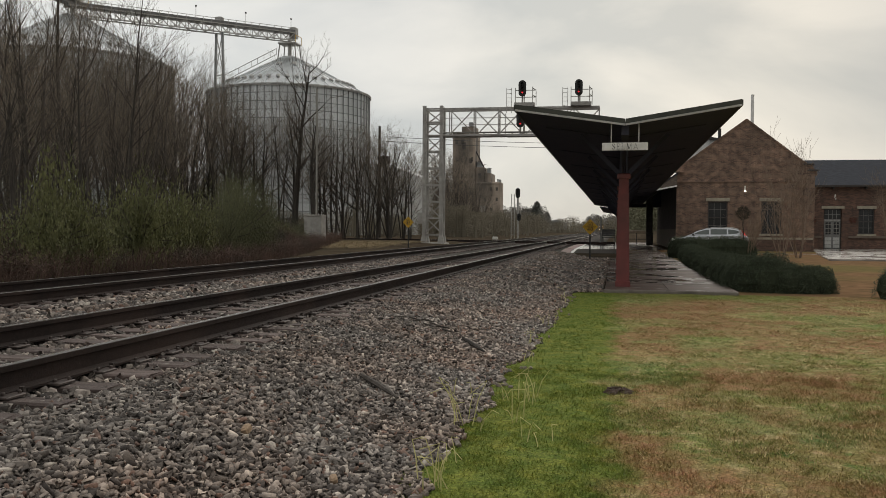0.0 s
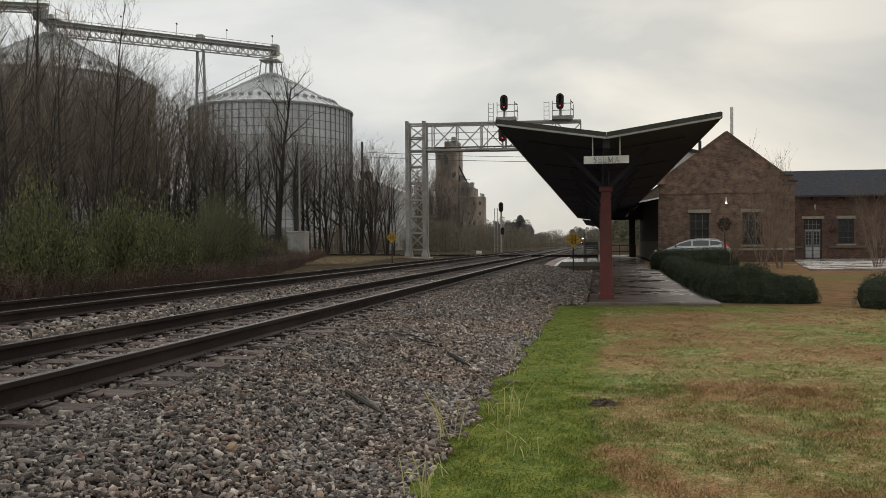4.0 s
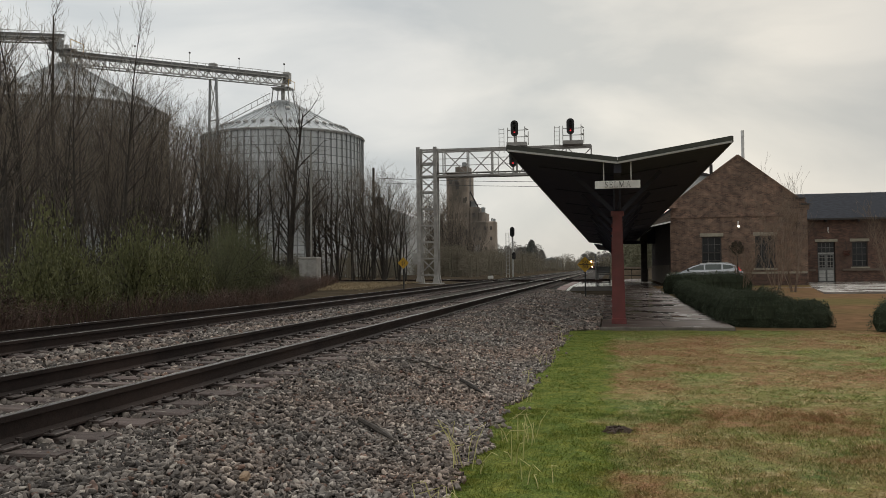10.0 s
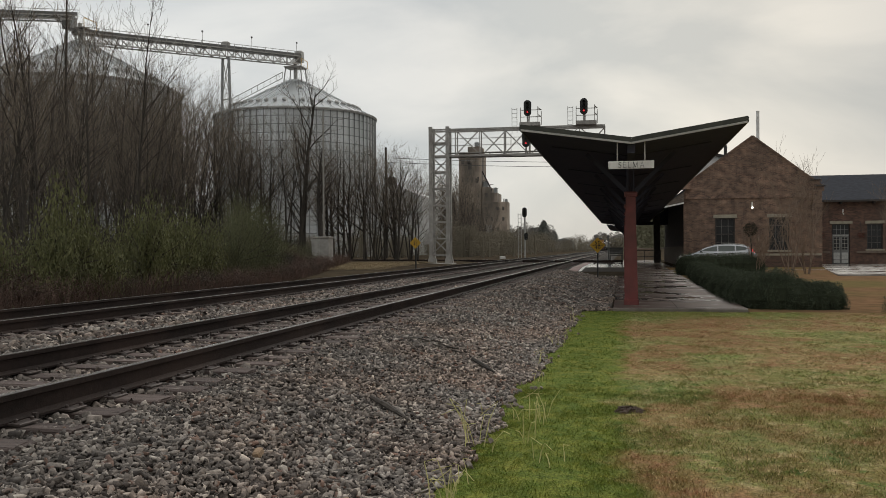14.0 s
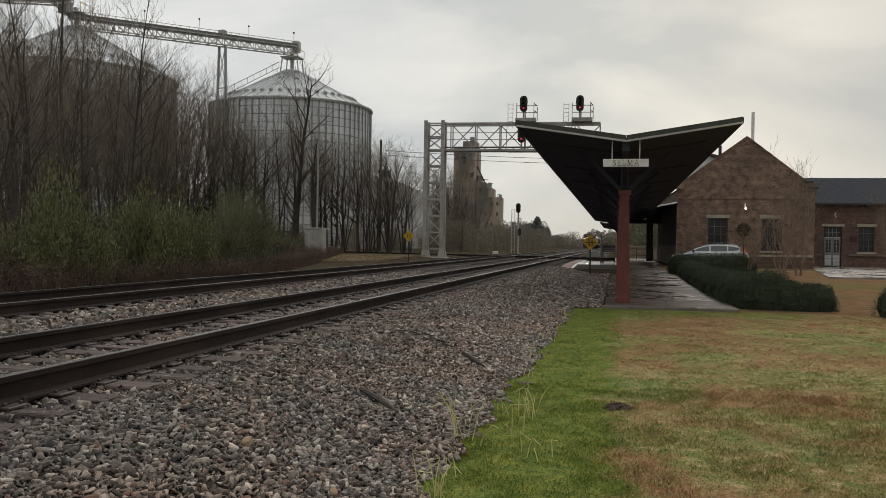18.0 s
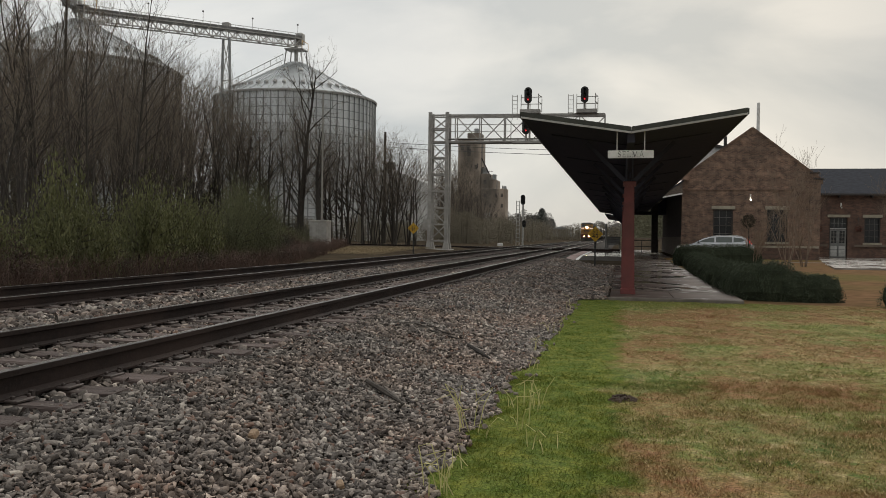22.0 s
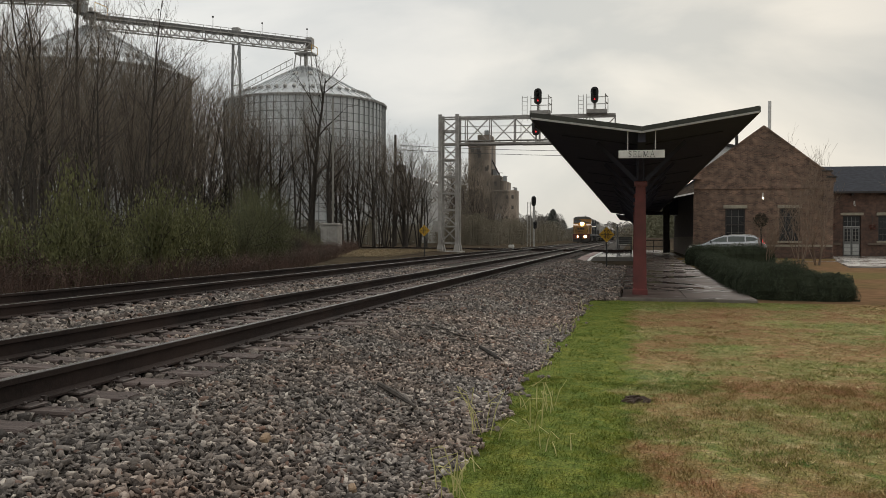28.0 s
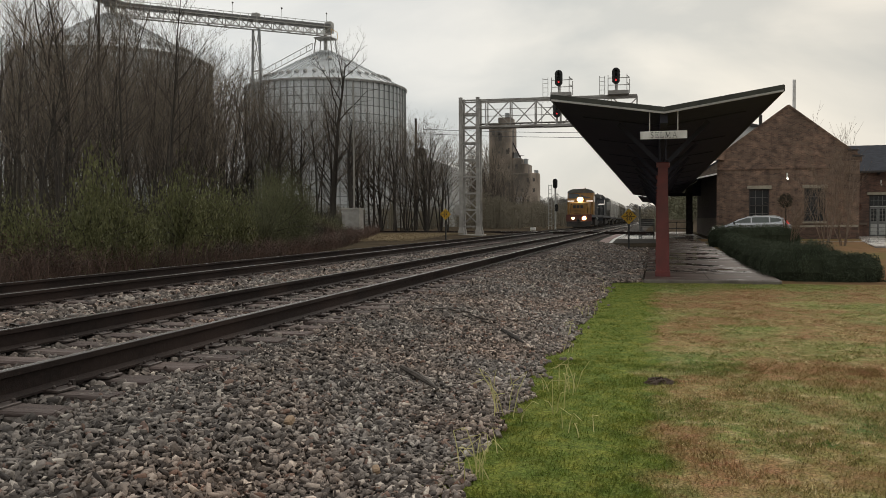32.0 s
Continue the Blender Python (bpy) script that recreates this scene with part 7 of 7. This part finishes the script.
# the row of dark trunks before the first bin, and the tall ones in the gap between the bins
for fx, fy, fh in ((-34.9, 77, 12.6), (-31.6, 81, 12.4), (-27.7, 80, 12.0), (-26.4, 79, 11.6), (-24.4, 80, 11.5), (-22.8, 81, 11.3), (-21.4, 80, 11.2), (-20.4, 82, 9.6),
                   (-41.6, 80, 17.6), (-43.2, 78, 19.0), (-40.4, 76, 13.0), (-42.2, 72, 15.0), (-40.9, 79, 10.5), (-38.4, 78, 14.0), (-45.0, 77, 18.6)):
    plant(fx, fy, fh, (19, 20, 21))
for fx, fy, fh in ((-38.5, 45, 11.5), (-37.2, 43, 10.5), (-40.2, 47, 12.5), (-36.0, 40, 9.0)):
    plant(fx, fy, fh, (3, 4, 5, 11))
for fx, fy, fh in ((-39.2, 78, 16.4), (-37.6, 79, 15.8), (-36.0, 78, 15.4), (-34.6, 79, 14.8), (-33.4, 78, 13.6), (-32.2, 80, 12.9), (-30.8, 79, 12.4), (-27.4, 78, 11.6), (-26.0, 80, 11.8), (-24.0, 78, 11.6), (-21.0, 79, 11.9)):
    plant(fx, fy, fh, (19, 20, 21, 12))
for fx, fy, fh in ((-45.2, 79, 20.2), (-43.0, 80, 18.6)):
    plant(fx, fy, fh, (3, 4, 6, 7))
# bushier crowns that hide the lower half of the nearer bin, and a spreading clump beside it
for fx, fy, fh in ((-41.2, 79, 16.8), (-38.6, 81, 15.8), (-36.6, 79, 15.0), (-33.2, 81, 14.2), (-35.4, 77, 11.0)):
    plant(fx, fy, fh, (12, 13, 14))
for fx, fy, fh in ((-25.6, 79, 10.8), (-23.3, 80, 11.0), (-21.6, 81, 10.8)):
    plant(fx, fy, fh, (6, 7))
for fx, fy, fh in ((-35.0, 83, 12.6), (-29.4, 83, 11.4), (-24.6, 84, 11.2),
                   (-21.9, 82, 10.8), (-20.3, 81, 11.4), (-19.2, 80, 10.6)):
    plant(fx, fy, fh, (17, 18, 22))


# ---- brush on the far bank ----
def bank_x(y):
    return float(np.interp(y, (10, 18, 33, 48, 61, 75), (-12.6, -13.3, -14.8, -17.6, -20.6, -28)))


def quads(p, rr, la, lb, flat=0.0):
    a = rr.normal(size=p.shape)
    a[:, 2] *= 1 - flat
    a *= (la * rr.uniform(0.6, 1.3, len(p)) / np.linalg.norm(a, axis=1))[:, None]
    b = np.cross(a, rr.normal(size=p.shape))
    b *= (lb / np.linalg.norm(b, axis=1))[:, None]
    return np.stack([p - a, p + b, p + a, p - b], 1).reshape(-1, 3)


def thicket(name, count, y0, y1, d0, d1, h0, h1, material, label, seed):
    """Thin crowded stems: each a leaning three-sided whip."""
    rr = np.random.default_rng(seed)
    y = rr.uniform(y0, y1, count)
    x = np.interp(y, (10, 18, 33, 48, 61, 75), (-12.6, -13.3, -14.8, -17.6, -20.6, -28)) - rr.uniform(d0, d1, count)
    h = rr.uniform(h0, h1, count)
    z = ground_z(x, y) - 0.05
    base = np.stack([x, y, z], -1)
    lean = rr.normal(size=(count, 2)) * 0.45 * h[:, None]
    mid = base + np.stack([lean[:, 0] * 0.4, lean[:, 1] * 0.4, h * 0.55], -1)
    tip = base + np.stack([lean[:, 0], lean[:, 1], h], -1)
    w = 0.004 + 0.0035 * h
    off = np.array([(1, 0, 0), (-0.5, 0.87, 0), (-0.5, -0.87, 0)])
    vs = np.concatenate([base[:, None] + off * w[:, None, None], mid[:, None] + off * w[:, None, None] * 0.6, tip[:, None]], 1)
    f = []
    for k in range(3):
        j = (k + 1) % 3
        f += [(k, j, 3 + j), (k, 3 + j, 3 + k), (3 + k, 3 + j, 6)]
    fs = (np.array(f)[None] + 7 * np.arange(count)[:, None, None]).reshape(-1, 3)
    tagged(new(name, raw_mesh(name, vs.reshape(-1, 3), fs, material)), label, "undergrowth", kind="stuff")


M_STEM = mat("dark_sapling_bark", (0.075, 0.06, 0.05), (0.045, 0.037, 0.032), 1.0, 0.95)
thicket("undergrowth", 500, 14, 70, 1.0, 9, 0.9, 2.4, M_STEM, "dense leafless saplings and brush on the bank", 4)
thicket("undergrowth", 300, 20, 60, 5, 16, 1.6, 3.2, M_STEM, "tall crowded saplings behind the brush", 5)
thicket("dry_weeds", 16000, 12, 62, -0.9, 2.6, 0.15, 0.95, M_DRY, "red-brown dead weeds along the track bank", 6)


def bush(count, material, label, seed, leaf=0.02):
    """A loose bush a metre in radius and height: stems from one foot, leaves gathered about their tips."""
    rr = np.random.default_rng(seed)
    b = thing("bush", label, "bush", group="bank bushes")
    stems = Acc()
    tips = []
    for k in range(34):
        a, q = rr.uniform(0, 2 * math.pi), rr.uniform(0.05, 1) ** 0.7
        tip = Vector((q * math.cos(a), q * math.sin(a), rr.uniform(0.4, 1.0) * (1 - 0.35 * q ** 2)))
        stems.tube([(0.15 * tip.x, 0.15 * tip.y, 0), tip * 0.5 + Vector((0, 0, 0.15)), tip], [0.014, 0.009, 0.003], 3, caps=False)
        tips.append(tip)
    part("branchwork", stems, M_BARK, b)
    tip = np.array(tips)[rr.integers(0, 34, count)]
    p = tip * rr.uniform(0.3, 1.05, (count, 1)) + rr.normal(size=(count, 3)) * (0.13, 0.13, 0.10)
    p[:, 2] = np.abs(p[:, 2])
    part("foliage", raw_mesh("foliage", quads(p, rr, leaf, leaf * 0.42), np.arange(4 * count).reshape(-1, 4), material), None, b)
    return b


brush_rng = random.Random(31)
M_LEAF4 = mat("soft_olive_evergreen", (0.15, 0.152, 0.074), (0.10, 0.104, 0.053), 0.8, 0.85, isl=0.14)
M_LEAF3 = mat("brown_olive_leaves", (0.066, 0.056, 0.034), (0.042, 0.036, 0.025), 0.8, 0.85, isl=0.25)
SCRUB = "scruffy half-bare bush on the bank"
KIT = {key: [bush(7000, material, SCRUB, 100 + 10 * i + k) for k in range(3)] for i, (key, material) in enumerate((("dry", M_DRY), ("dull", M_LEAF2), ("brown", M_LEAF3)))}
KIT["privet"] = [bush(5200, M_LEAF, "leafy green privet bush on the bank", 200 + k, 0.036) for k in range(3)]
KIT["olive"] = [bush(16000, M_LEAF4, "soft olive evergreen shrub on the bank", 210 + k, 0.018) for k in range(2)]
KIT["mixed"] = [bush(7000, M_LEAF4, "dull green straggling bush on the bank", 220 + k, 0.022) for k in range(2)]
placed = set()


def set_bush(key, x, y, r, h):
    src = brush_rng.choice(KIT[key])
    m = pose(x, y, float(ground_z(x, y)) - 0.05, 0, 0, brush_rng.uniform(0, 360)) @ Matrix.Diagonal((r, r, h, 1))
    ob = src if src.name not in placed else copy_thing(src, m)
    placed.add(src.name)
    ob.matrix_basis = m


for key in KIT:  # every kind stands once along the bank before it repeats
    for k, src in enumerate(KIT[key]):
        y = 20 + 11 * k + 2.3 * len(placed) % 9
        src.matrix_basis = pose(bank_x(y) - 2.0, y, float(ground_z(bank_x(y) - 2.0, y)) - 0.05) @ Matrix.Diagonal((1.3, 1.3, 1.6, 1))
        placed.add(src.name)
for k in range(200):
    y = 14 + 48 * (k + brush_rng.random()) / 200
    d = brush_rng.choice((0.3, 0.9, 1.8, 2.8, 4.0, 5.6)) + brush_rng.uniform(0, 1.0)
    key = brush_rng.choice(("dry", "dry", "brown", "dull") if d < 1.5 else ("dull", "dull", "brown", "brown", "dry", "mixed") if d < 4 else ("dull", "brown", "dull"))
    set_bush(key, bank_x(y) - d, y, brush_rng.uniform(0.8, 1.7), (0.6 + 0.3 * d) * brush_rng.uniform(0.6, 1.4))
for x, y, r, h, key in ((-14.0, 19.8, 1.0, 3.5, "privet"), (-13.9, 19.0, 0.9, 2.2, "privet"), (-13.8, 20.6, 0.8, 2.5, "privet"), (-14.5, 24.2, 1.1, 3.3, "privet"), (-14.9, 26.2, 1.2, 2.9, "privet"), (-15.2, 27.6, 0.9, 3.2, "privet"), (-14.3, 21.6, 1.0, 1.6, "mixed"), (-14.2, 17.2, 0.9, 2.2, "privet"),
                        (-16.2, 35.4, 1.5, 3.9, "olive"), (-16.8, 37.4, 1.6, 3.5, "olive"), (-15.9, 33.4, 1.2, 3.0, "olive"), (-16.4, 36.3, 1.3, 3.8, "olive"), (-15.2, 29.4, 1.1, 2.8, "privet")):
    set_bush(key, x, y, r, h)

# ---- far woods along the line ----
fr = np.random.default_rng(21)


def far_trees(name, count, x0, x1, y0, y1, h0, h1, leafs, material, label, shape, la=0.6, lb=0.12):
    pts, thick, stems = [], [], Acc()
    for k in range(count):
        x, y, h = fr.uniform(x0, x1), fr.uniform(y0, y1), fr.uniform(h0, h1)
        stems.tube([(x, y, -0.3), (x, y, h * 0.85)], [0.25, 0.06], 4, caps=False)
        t = fr.random(leafs)
        if shape == "pine":
            z, rad = h * (0.45 + 0.55 * t), h * 0.22 * (1 - t) ** 0.6 + 0.3
        elif shape == "brush":
            z, rad = h * t ** 0.8, h * 0.75 * np.sqrt(1 - 0.8 * t)
        else:
            z, rad = h * (0.15 + 0.85 * t), h * 0.28 * np.sqrt(np.sin(np.pi * np.clip(t, 0.02, 0.98)))
        a, q = fr.uniform(0, 2 * np.pi, leafs), np.sqrt(fr.random(leafs))
        pts.append(np.stack([x + rad * q * np.cos(a), y + rad * q * np.sin(a), z], -1))
        thick.append(np.stack([x + 0.6 * rad * q * np.cos(a), y + 0.6 * rad * q * np.sin(a), 0.9 * z], -1)[::8])
    p, c = np.concatenate(pts), np.concatenate(thick)
    tagged(new(name, raw_mesh(name, np.concatenate([quads(p, fr, la, lb), quads(c, fr, 1.2 * la, 1.8 * lb)]), np.arange(4 * (len(p) + len(c))).reshape(-1, 4), material)), label, "woods", kind="stuff")
    tagged(new(name + "_stems", stems.mesh(name, material)), label, "woods", kind="stuff")


# far woods colours are lightened to carry the haze of distance
M_PINE = mat("far_pine", (0.165, 0.17, 0.155), (0.13, 0.135, 0.122), 0.3, 0.9, isl=0.12)
M_FARTWIG = mat("far_twigs", (0.26, 0.243, 0.222), (0.205, 0.192, 0.176), 0.2, 1.0, spec=0.0)
far_trees("far_woods", 150, -120, -20, 250, 360, 5, 9.5, 900, M_FARTWIG, "grey leafless woods far along the line", "bare", 0.34, 0.03)
far_trees("far_pines", 34, -100, -22, 260, 370, 7, 10, 1200, M_PINE, "dark pines in the far woods", "pine", 0.35, 0.09)
far_trees("far_woods", 110, -24, 90, 540, 680, 7, 12, 600, M_FARTWIG, "grey leafless woods far along the line", "bare", 0.6, 0.09)
# brush tone lifted as well, for haze and against its own self-shading
M_FARBRUSH = mat("far_brush_twigs", (0.245, 0.218, 0.17), (0.19, 0.168, 0.13), 0.15, 1.0, spec=0.0)
far_trees("far_brush", 170, -70, -14, 205, 420, 2.5, 6.0, 420, M_FARBRUSH, "dark brush beside the far line", "brush", 0.3, 0.03)
far_trees("far_brush", 120, -46, -14, 100, 200, 1.6, 4.6, 1100, M_FARBRUSH, "dull leafless brush on the far bank", "brush", 0.2, 0.014)
far_trees("far_brush", 14, -46.5, -41.5, 83, 90, 5.0, 8.0, 1500, M_FARBRUSH, "dull leafless brush between the bins", "brush", 0.16, 0.012)
far_trees("far_brush", 14, -44, -37, 46, 52, 3.0, 6.0, 1800, M_FARBRUSH, "dull leafless brush behind the trees", "brush", 0.12, 0.01)
far_trees("far_brush", 60, -20, 60, 430, 560, 4.0, 8.0, 250, M_FARBRUSH, "dark brush where the line curves off", "brush", 0.6, 0.1)
# olive raised in tone, making up for missing haze and shaded leaves
far_trees("station_woods", 16, 4.0, 13, 124, 146, 5.8, 6.8, 5000, mat("pale_olive_foliage", (0.25, 0.24, 0.165), (0.19, 0.185, 0.125), 0.3, 1.0, spec=0.0), "dull olive trees beyond the depot", "brush", 0.2, 0.07)

# ---- shrubs and lawn details ----
M_MYRTLE = mat("smooth_tan_bark", (0.26, 0.19, 0.14), (0.17, 0.125, 0.095), 3, 0.8, stretch=(3, 3, 0.5))
M_MYRTWIG = mat("fine_tan_twigs", (0.25, 0.185, 0.135), (0.165, 0.122, 0.09), 1.0, 0.9)
shrub_rng = random.Random(3)
for sx_, sy_, tall, wide in ((6.45, 45.0, 2.6, 0.22), (8.1, 45.5, 4.9, 0.24), (9.1, 46.6, 4.4, 0.30), (13.9, 47.0, 3.9, 0.36)):
    cr = thing("crape_myrtle", "bare many-stemmed ornamental tree by the depot", "tree", pose(sx_, sy_, -0.5), group="bare ornamental trees")
    tw = Acc()
    for k in range(6):
        a = 2 * math.pi * k / 6
        w = Acc()
        limb(w, shrub_rng, Vector((0.12 * math.cos(a), 0.12 * math.sin(a), 0)), Vector((wide * math.cos(a), wide * math.sin(a), 1)), tall * shrub_rng.uniform(0.7, 1.0), 0.026, 1, 3, (5, 4, 3, 3), tw, (0, 11, 8), 0.2)
        part("stem", w, M_MYRTLE, cr)
    part("crown", tw, M_MYRTWIG, cr)


def grass(name, count, x0, x1, y0, y1, h, power, material, label, seed, width=0.006, lean=0.7):
    rr = np.random.default_rng(seed)
    x = rr.uniform(x0, x1, count)
    y = y0 + (y1 - y0) * rr.random(count) ** power
    z = ground_z(x, y) - 0.004
    hh = h * rr.uniform(0.4, 1.25, count)
    a = rr.uniform(0, 2 * np.pi, count)
    w = width * rr.uniform(0.7, 1.4, count)
    base = np.stack([x, y, z], -1)
    side = np.stack([np.cos(a) * w, np.sin(a) * w, 0 * a], -1)
    tip = base + np.stack([rr.normal(size=count) * lean * hh, rr.normal(size=count) * lean * hh, hh], -1)
    vs = np.stack([base - side, base + side, tip], 1).reshape(-1, 3)
    tagged(new(name, raw_mesh(name, vs, np.arange(3 * count).reshape(-1, 3), material)), label, "grass", kind="stuff")


M_STRAWBLADE = mat("straw_blades", (0.58, 0.47, 0.26), (0.38, 0.27, 0.14), 2.0, 0.9, isl=0.35, spec=0.1)
grass("lawn_grass", 150000, -1.15, 5.0, 3.2, 9, 0.022, 1.35, M_BLADES, "short winter lawn blades, green and straw", 41, 0.0028, 1.8)
grass("lawn_grass", 60000, -1.08, 4.6, 3.2, 9.0, 0.032, 1.25, M_BLADES, "taller winter lawn blades, green and straw", 46, 0.005, 0.6)
grass("straw_litter", 16000, 0.2, 4.6, 3.2, 8.0, 0.028, 1.2, M_STRAWBLADE, "dead straw blades standing in the lawn", 47, 0.005, 0.6)
grass("lawn_grass", 100000, -1.1, 9.5, 8.5, 20.2, 0.03, 1.2, M_BLADES, "short winter lawn blades, green and straw", 42, 0.006, 1.6)
grass("straw_litter", 16000, 0.15, 5.2, 3.2, 10, 0.016, 1.3, M_STRAWBLADE, "dead straw blades lying in the lawn", 43, 0.005, 1.5)
grass("straw_litter", 22000, 0.1, 9.5, 9, 20.2, 0.026, 1.2, M_STRAWBLADE, "dead straw blades lying in the lawn", 44, 0.007, 2.2)
grass("verge_grass", 14000, -22.5, -13.6, 47.5, 62, 0.10, 1.0, mat("weathered_straw", (0.34, 0.265, 0.165), (0.22, 0.175, 0.115), 2.0, 0.95, isl=0.3, spec=0.05), "tangled dead straw on the far verge", 45, 0.014, 1.2)
M_STRAW = mat("pale_weed_stems", (0.68, 0.60, 0.30), (0.46, 0.44, 0.17), 6, 0.8)
weed_rng = random.Random(14)
for wx, wy, hh, n in ((-1.1, 6.2, 0.36, 8), (-1.06, 6.26, 0.40, 7), (-0.79, 7.34, 0.3, 5), (-1.24, 7.2, 0.2, 4), (-0.99, 4.78, 0.26, 8), (-0.77, 6.4, 0.22, 4), (-0.73, 6.59, 0.26, 5), (-0.61, 5.8, 0.18, 4), (-0.67, 7.28, 0.26, 7), (-0.95, 7.22, 0.18, 4), (-0.95, 6.0, 0.16, 4), (-0.95, 4.67, 0.26, 11),
                      (-0.98, 5.21, 0.2, 6), (-0.98, 12.9, 0.3, 7), (-0.98, 16.9, 0.3, 6), (-0.48, 5.9, 0.13, 3), (-0.9, 9.4, 0.2, 5), (-1.05, 10.8, 0.24, 5)):
    t = thing("weed_tuft", "pale yellow-green weed stems at the ballast edge", "weeds", pose(wx, wy, float(ground_z(wx, wy))), group="weed tufts")
    for k in range((n + 1) // 2):
        a, l = weed_rng.uniform(0, 6.28), hh * weed_rng.uniform(0.5, 1.1)
        dx, dy, px, py = weed_rng.gauss(0, 0.26) * l, weed_rng.gauss(0, 0.2) * l, 0.10 * weed_rng.random() * math.cos(a), 0.22 * weed_rng.random() * math.sin(a)
        nod = weed_rng.choice((-1, 1)) * weed_rng.uniform(0.08, 0.45) * l
        part("stem", Acc().tube([(px, py, 0), (px + dx * 0.4, py + dy * 0.4, l * 0.55), (px + dx, py + dy, l * 0.92), (px + dx + nod, py + dy, l * weed_rng.choice((1.0, 0.9, 0.78, 0.62)))], [0.0038, 0.0038, 0.0034, 0.0026], 3, caps=False), M_STRAW, t)
for pts, r in ((((-2.1, 7.0), (-1.9, 6.82), (-1.66, 6.55)), 0.024), (((-1.78, 10.15), (-1.6, 9.85), (-1.42, 9.5)), 0.024), *[(((x, y), (x + 0.07 * c, y + 0.09 * d), (x + 0.16 * c, y + 0.16 * d)), 0.011) for x, y, c, d in ((-2.6, 10.8, 1, -0.3), (-2.5, 10.6, 0.6, 0.8), (-2.45, 10.85, 1, 0.2), (-2.35, 10.55, 0.9, -0.5), (-2.7, 10.65, 0.4, 0.9), (-2.2, 10.6, 1, 0.4), (-2.3, 10.75, 0.8, -0.6), (-2.1, 10.45, 1, -0.2))]):
    solo("fallen_stick", Acc().tube([(x, y, float(ground_z(x, y)) + 0.065) for x, y in pts], [r * 0.8, r, r * 0.4], 6), M_BARK, "dead stick lying on the ballast", "stick", group="fallen sticks")
M_TAN = mat("tan_sandstone", (0.36, 0.25, 0.16), (0.24, 0.165, 0.11), 12, 0.85, 0, 0.4)
for x, y, s in ((-2.21, 4.94, 0.036), (-1.5, 4.5, 0.028)):
    tan = Acc().bevel_box((0, 0, 0), (s * 2, s * 1.5, s * 1.1), s * 0.3)
    solo("tan_stone", tan, M_TAN, "tan sandstone lump among grey ballast", "stone", group="tan stones", m=pose(x, y, float(ground_z(x, y)) + 0.045, 12, 20, 40 * x))
mound_rng = random.Random(9)
mound = Acc()
mound.lathe([(0.28, -0.03), (0.22, 0.02), (0.13, 0.055), (0.05, 0.07), (0.0, 0.072)], 20)
mound.v = [(x + mound_rng.uniform(-0.045, 0.045), y + mound_rng.uniform(-0.045, 0.045), z + mound_rng.uniform(-0.03, 0.03)) for x, y, z in mound.v]
solo("earth_mound", mound, mat("bare_earth", (0.10, 0.062, 0.044), (0.06, 0.04, 0.028), 20, 0.95, 0, 1.0), "small dark mound of bare earth in the lawn", "mound", m=pose(0.03, 7.87, -0.55) @ Matrix.Diagonal((0.56, 0.62, 0.55, 1)))

motions()
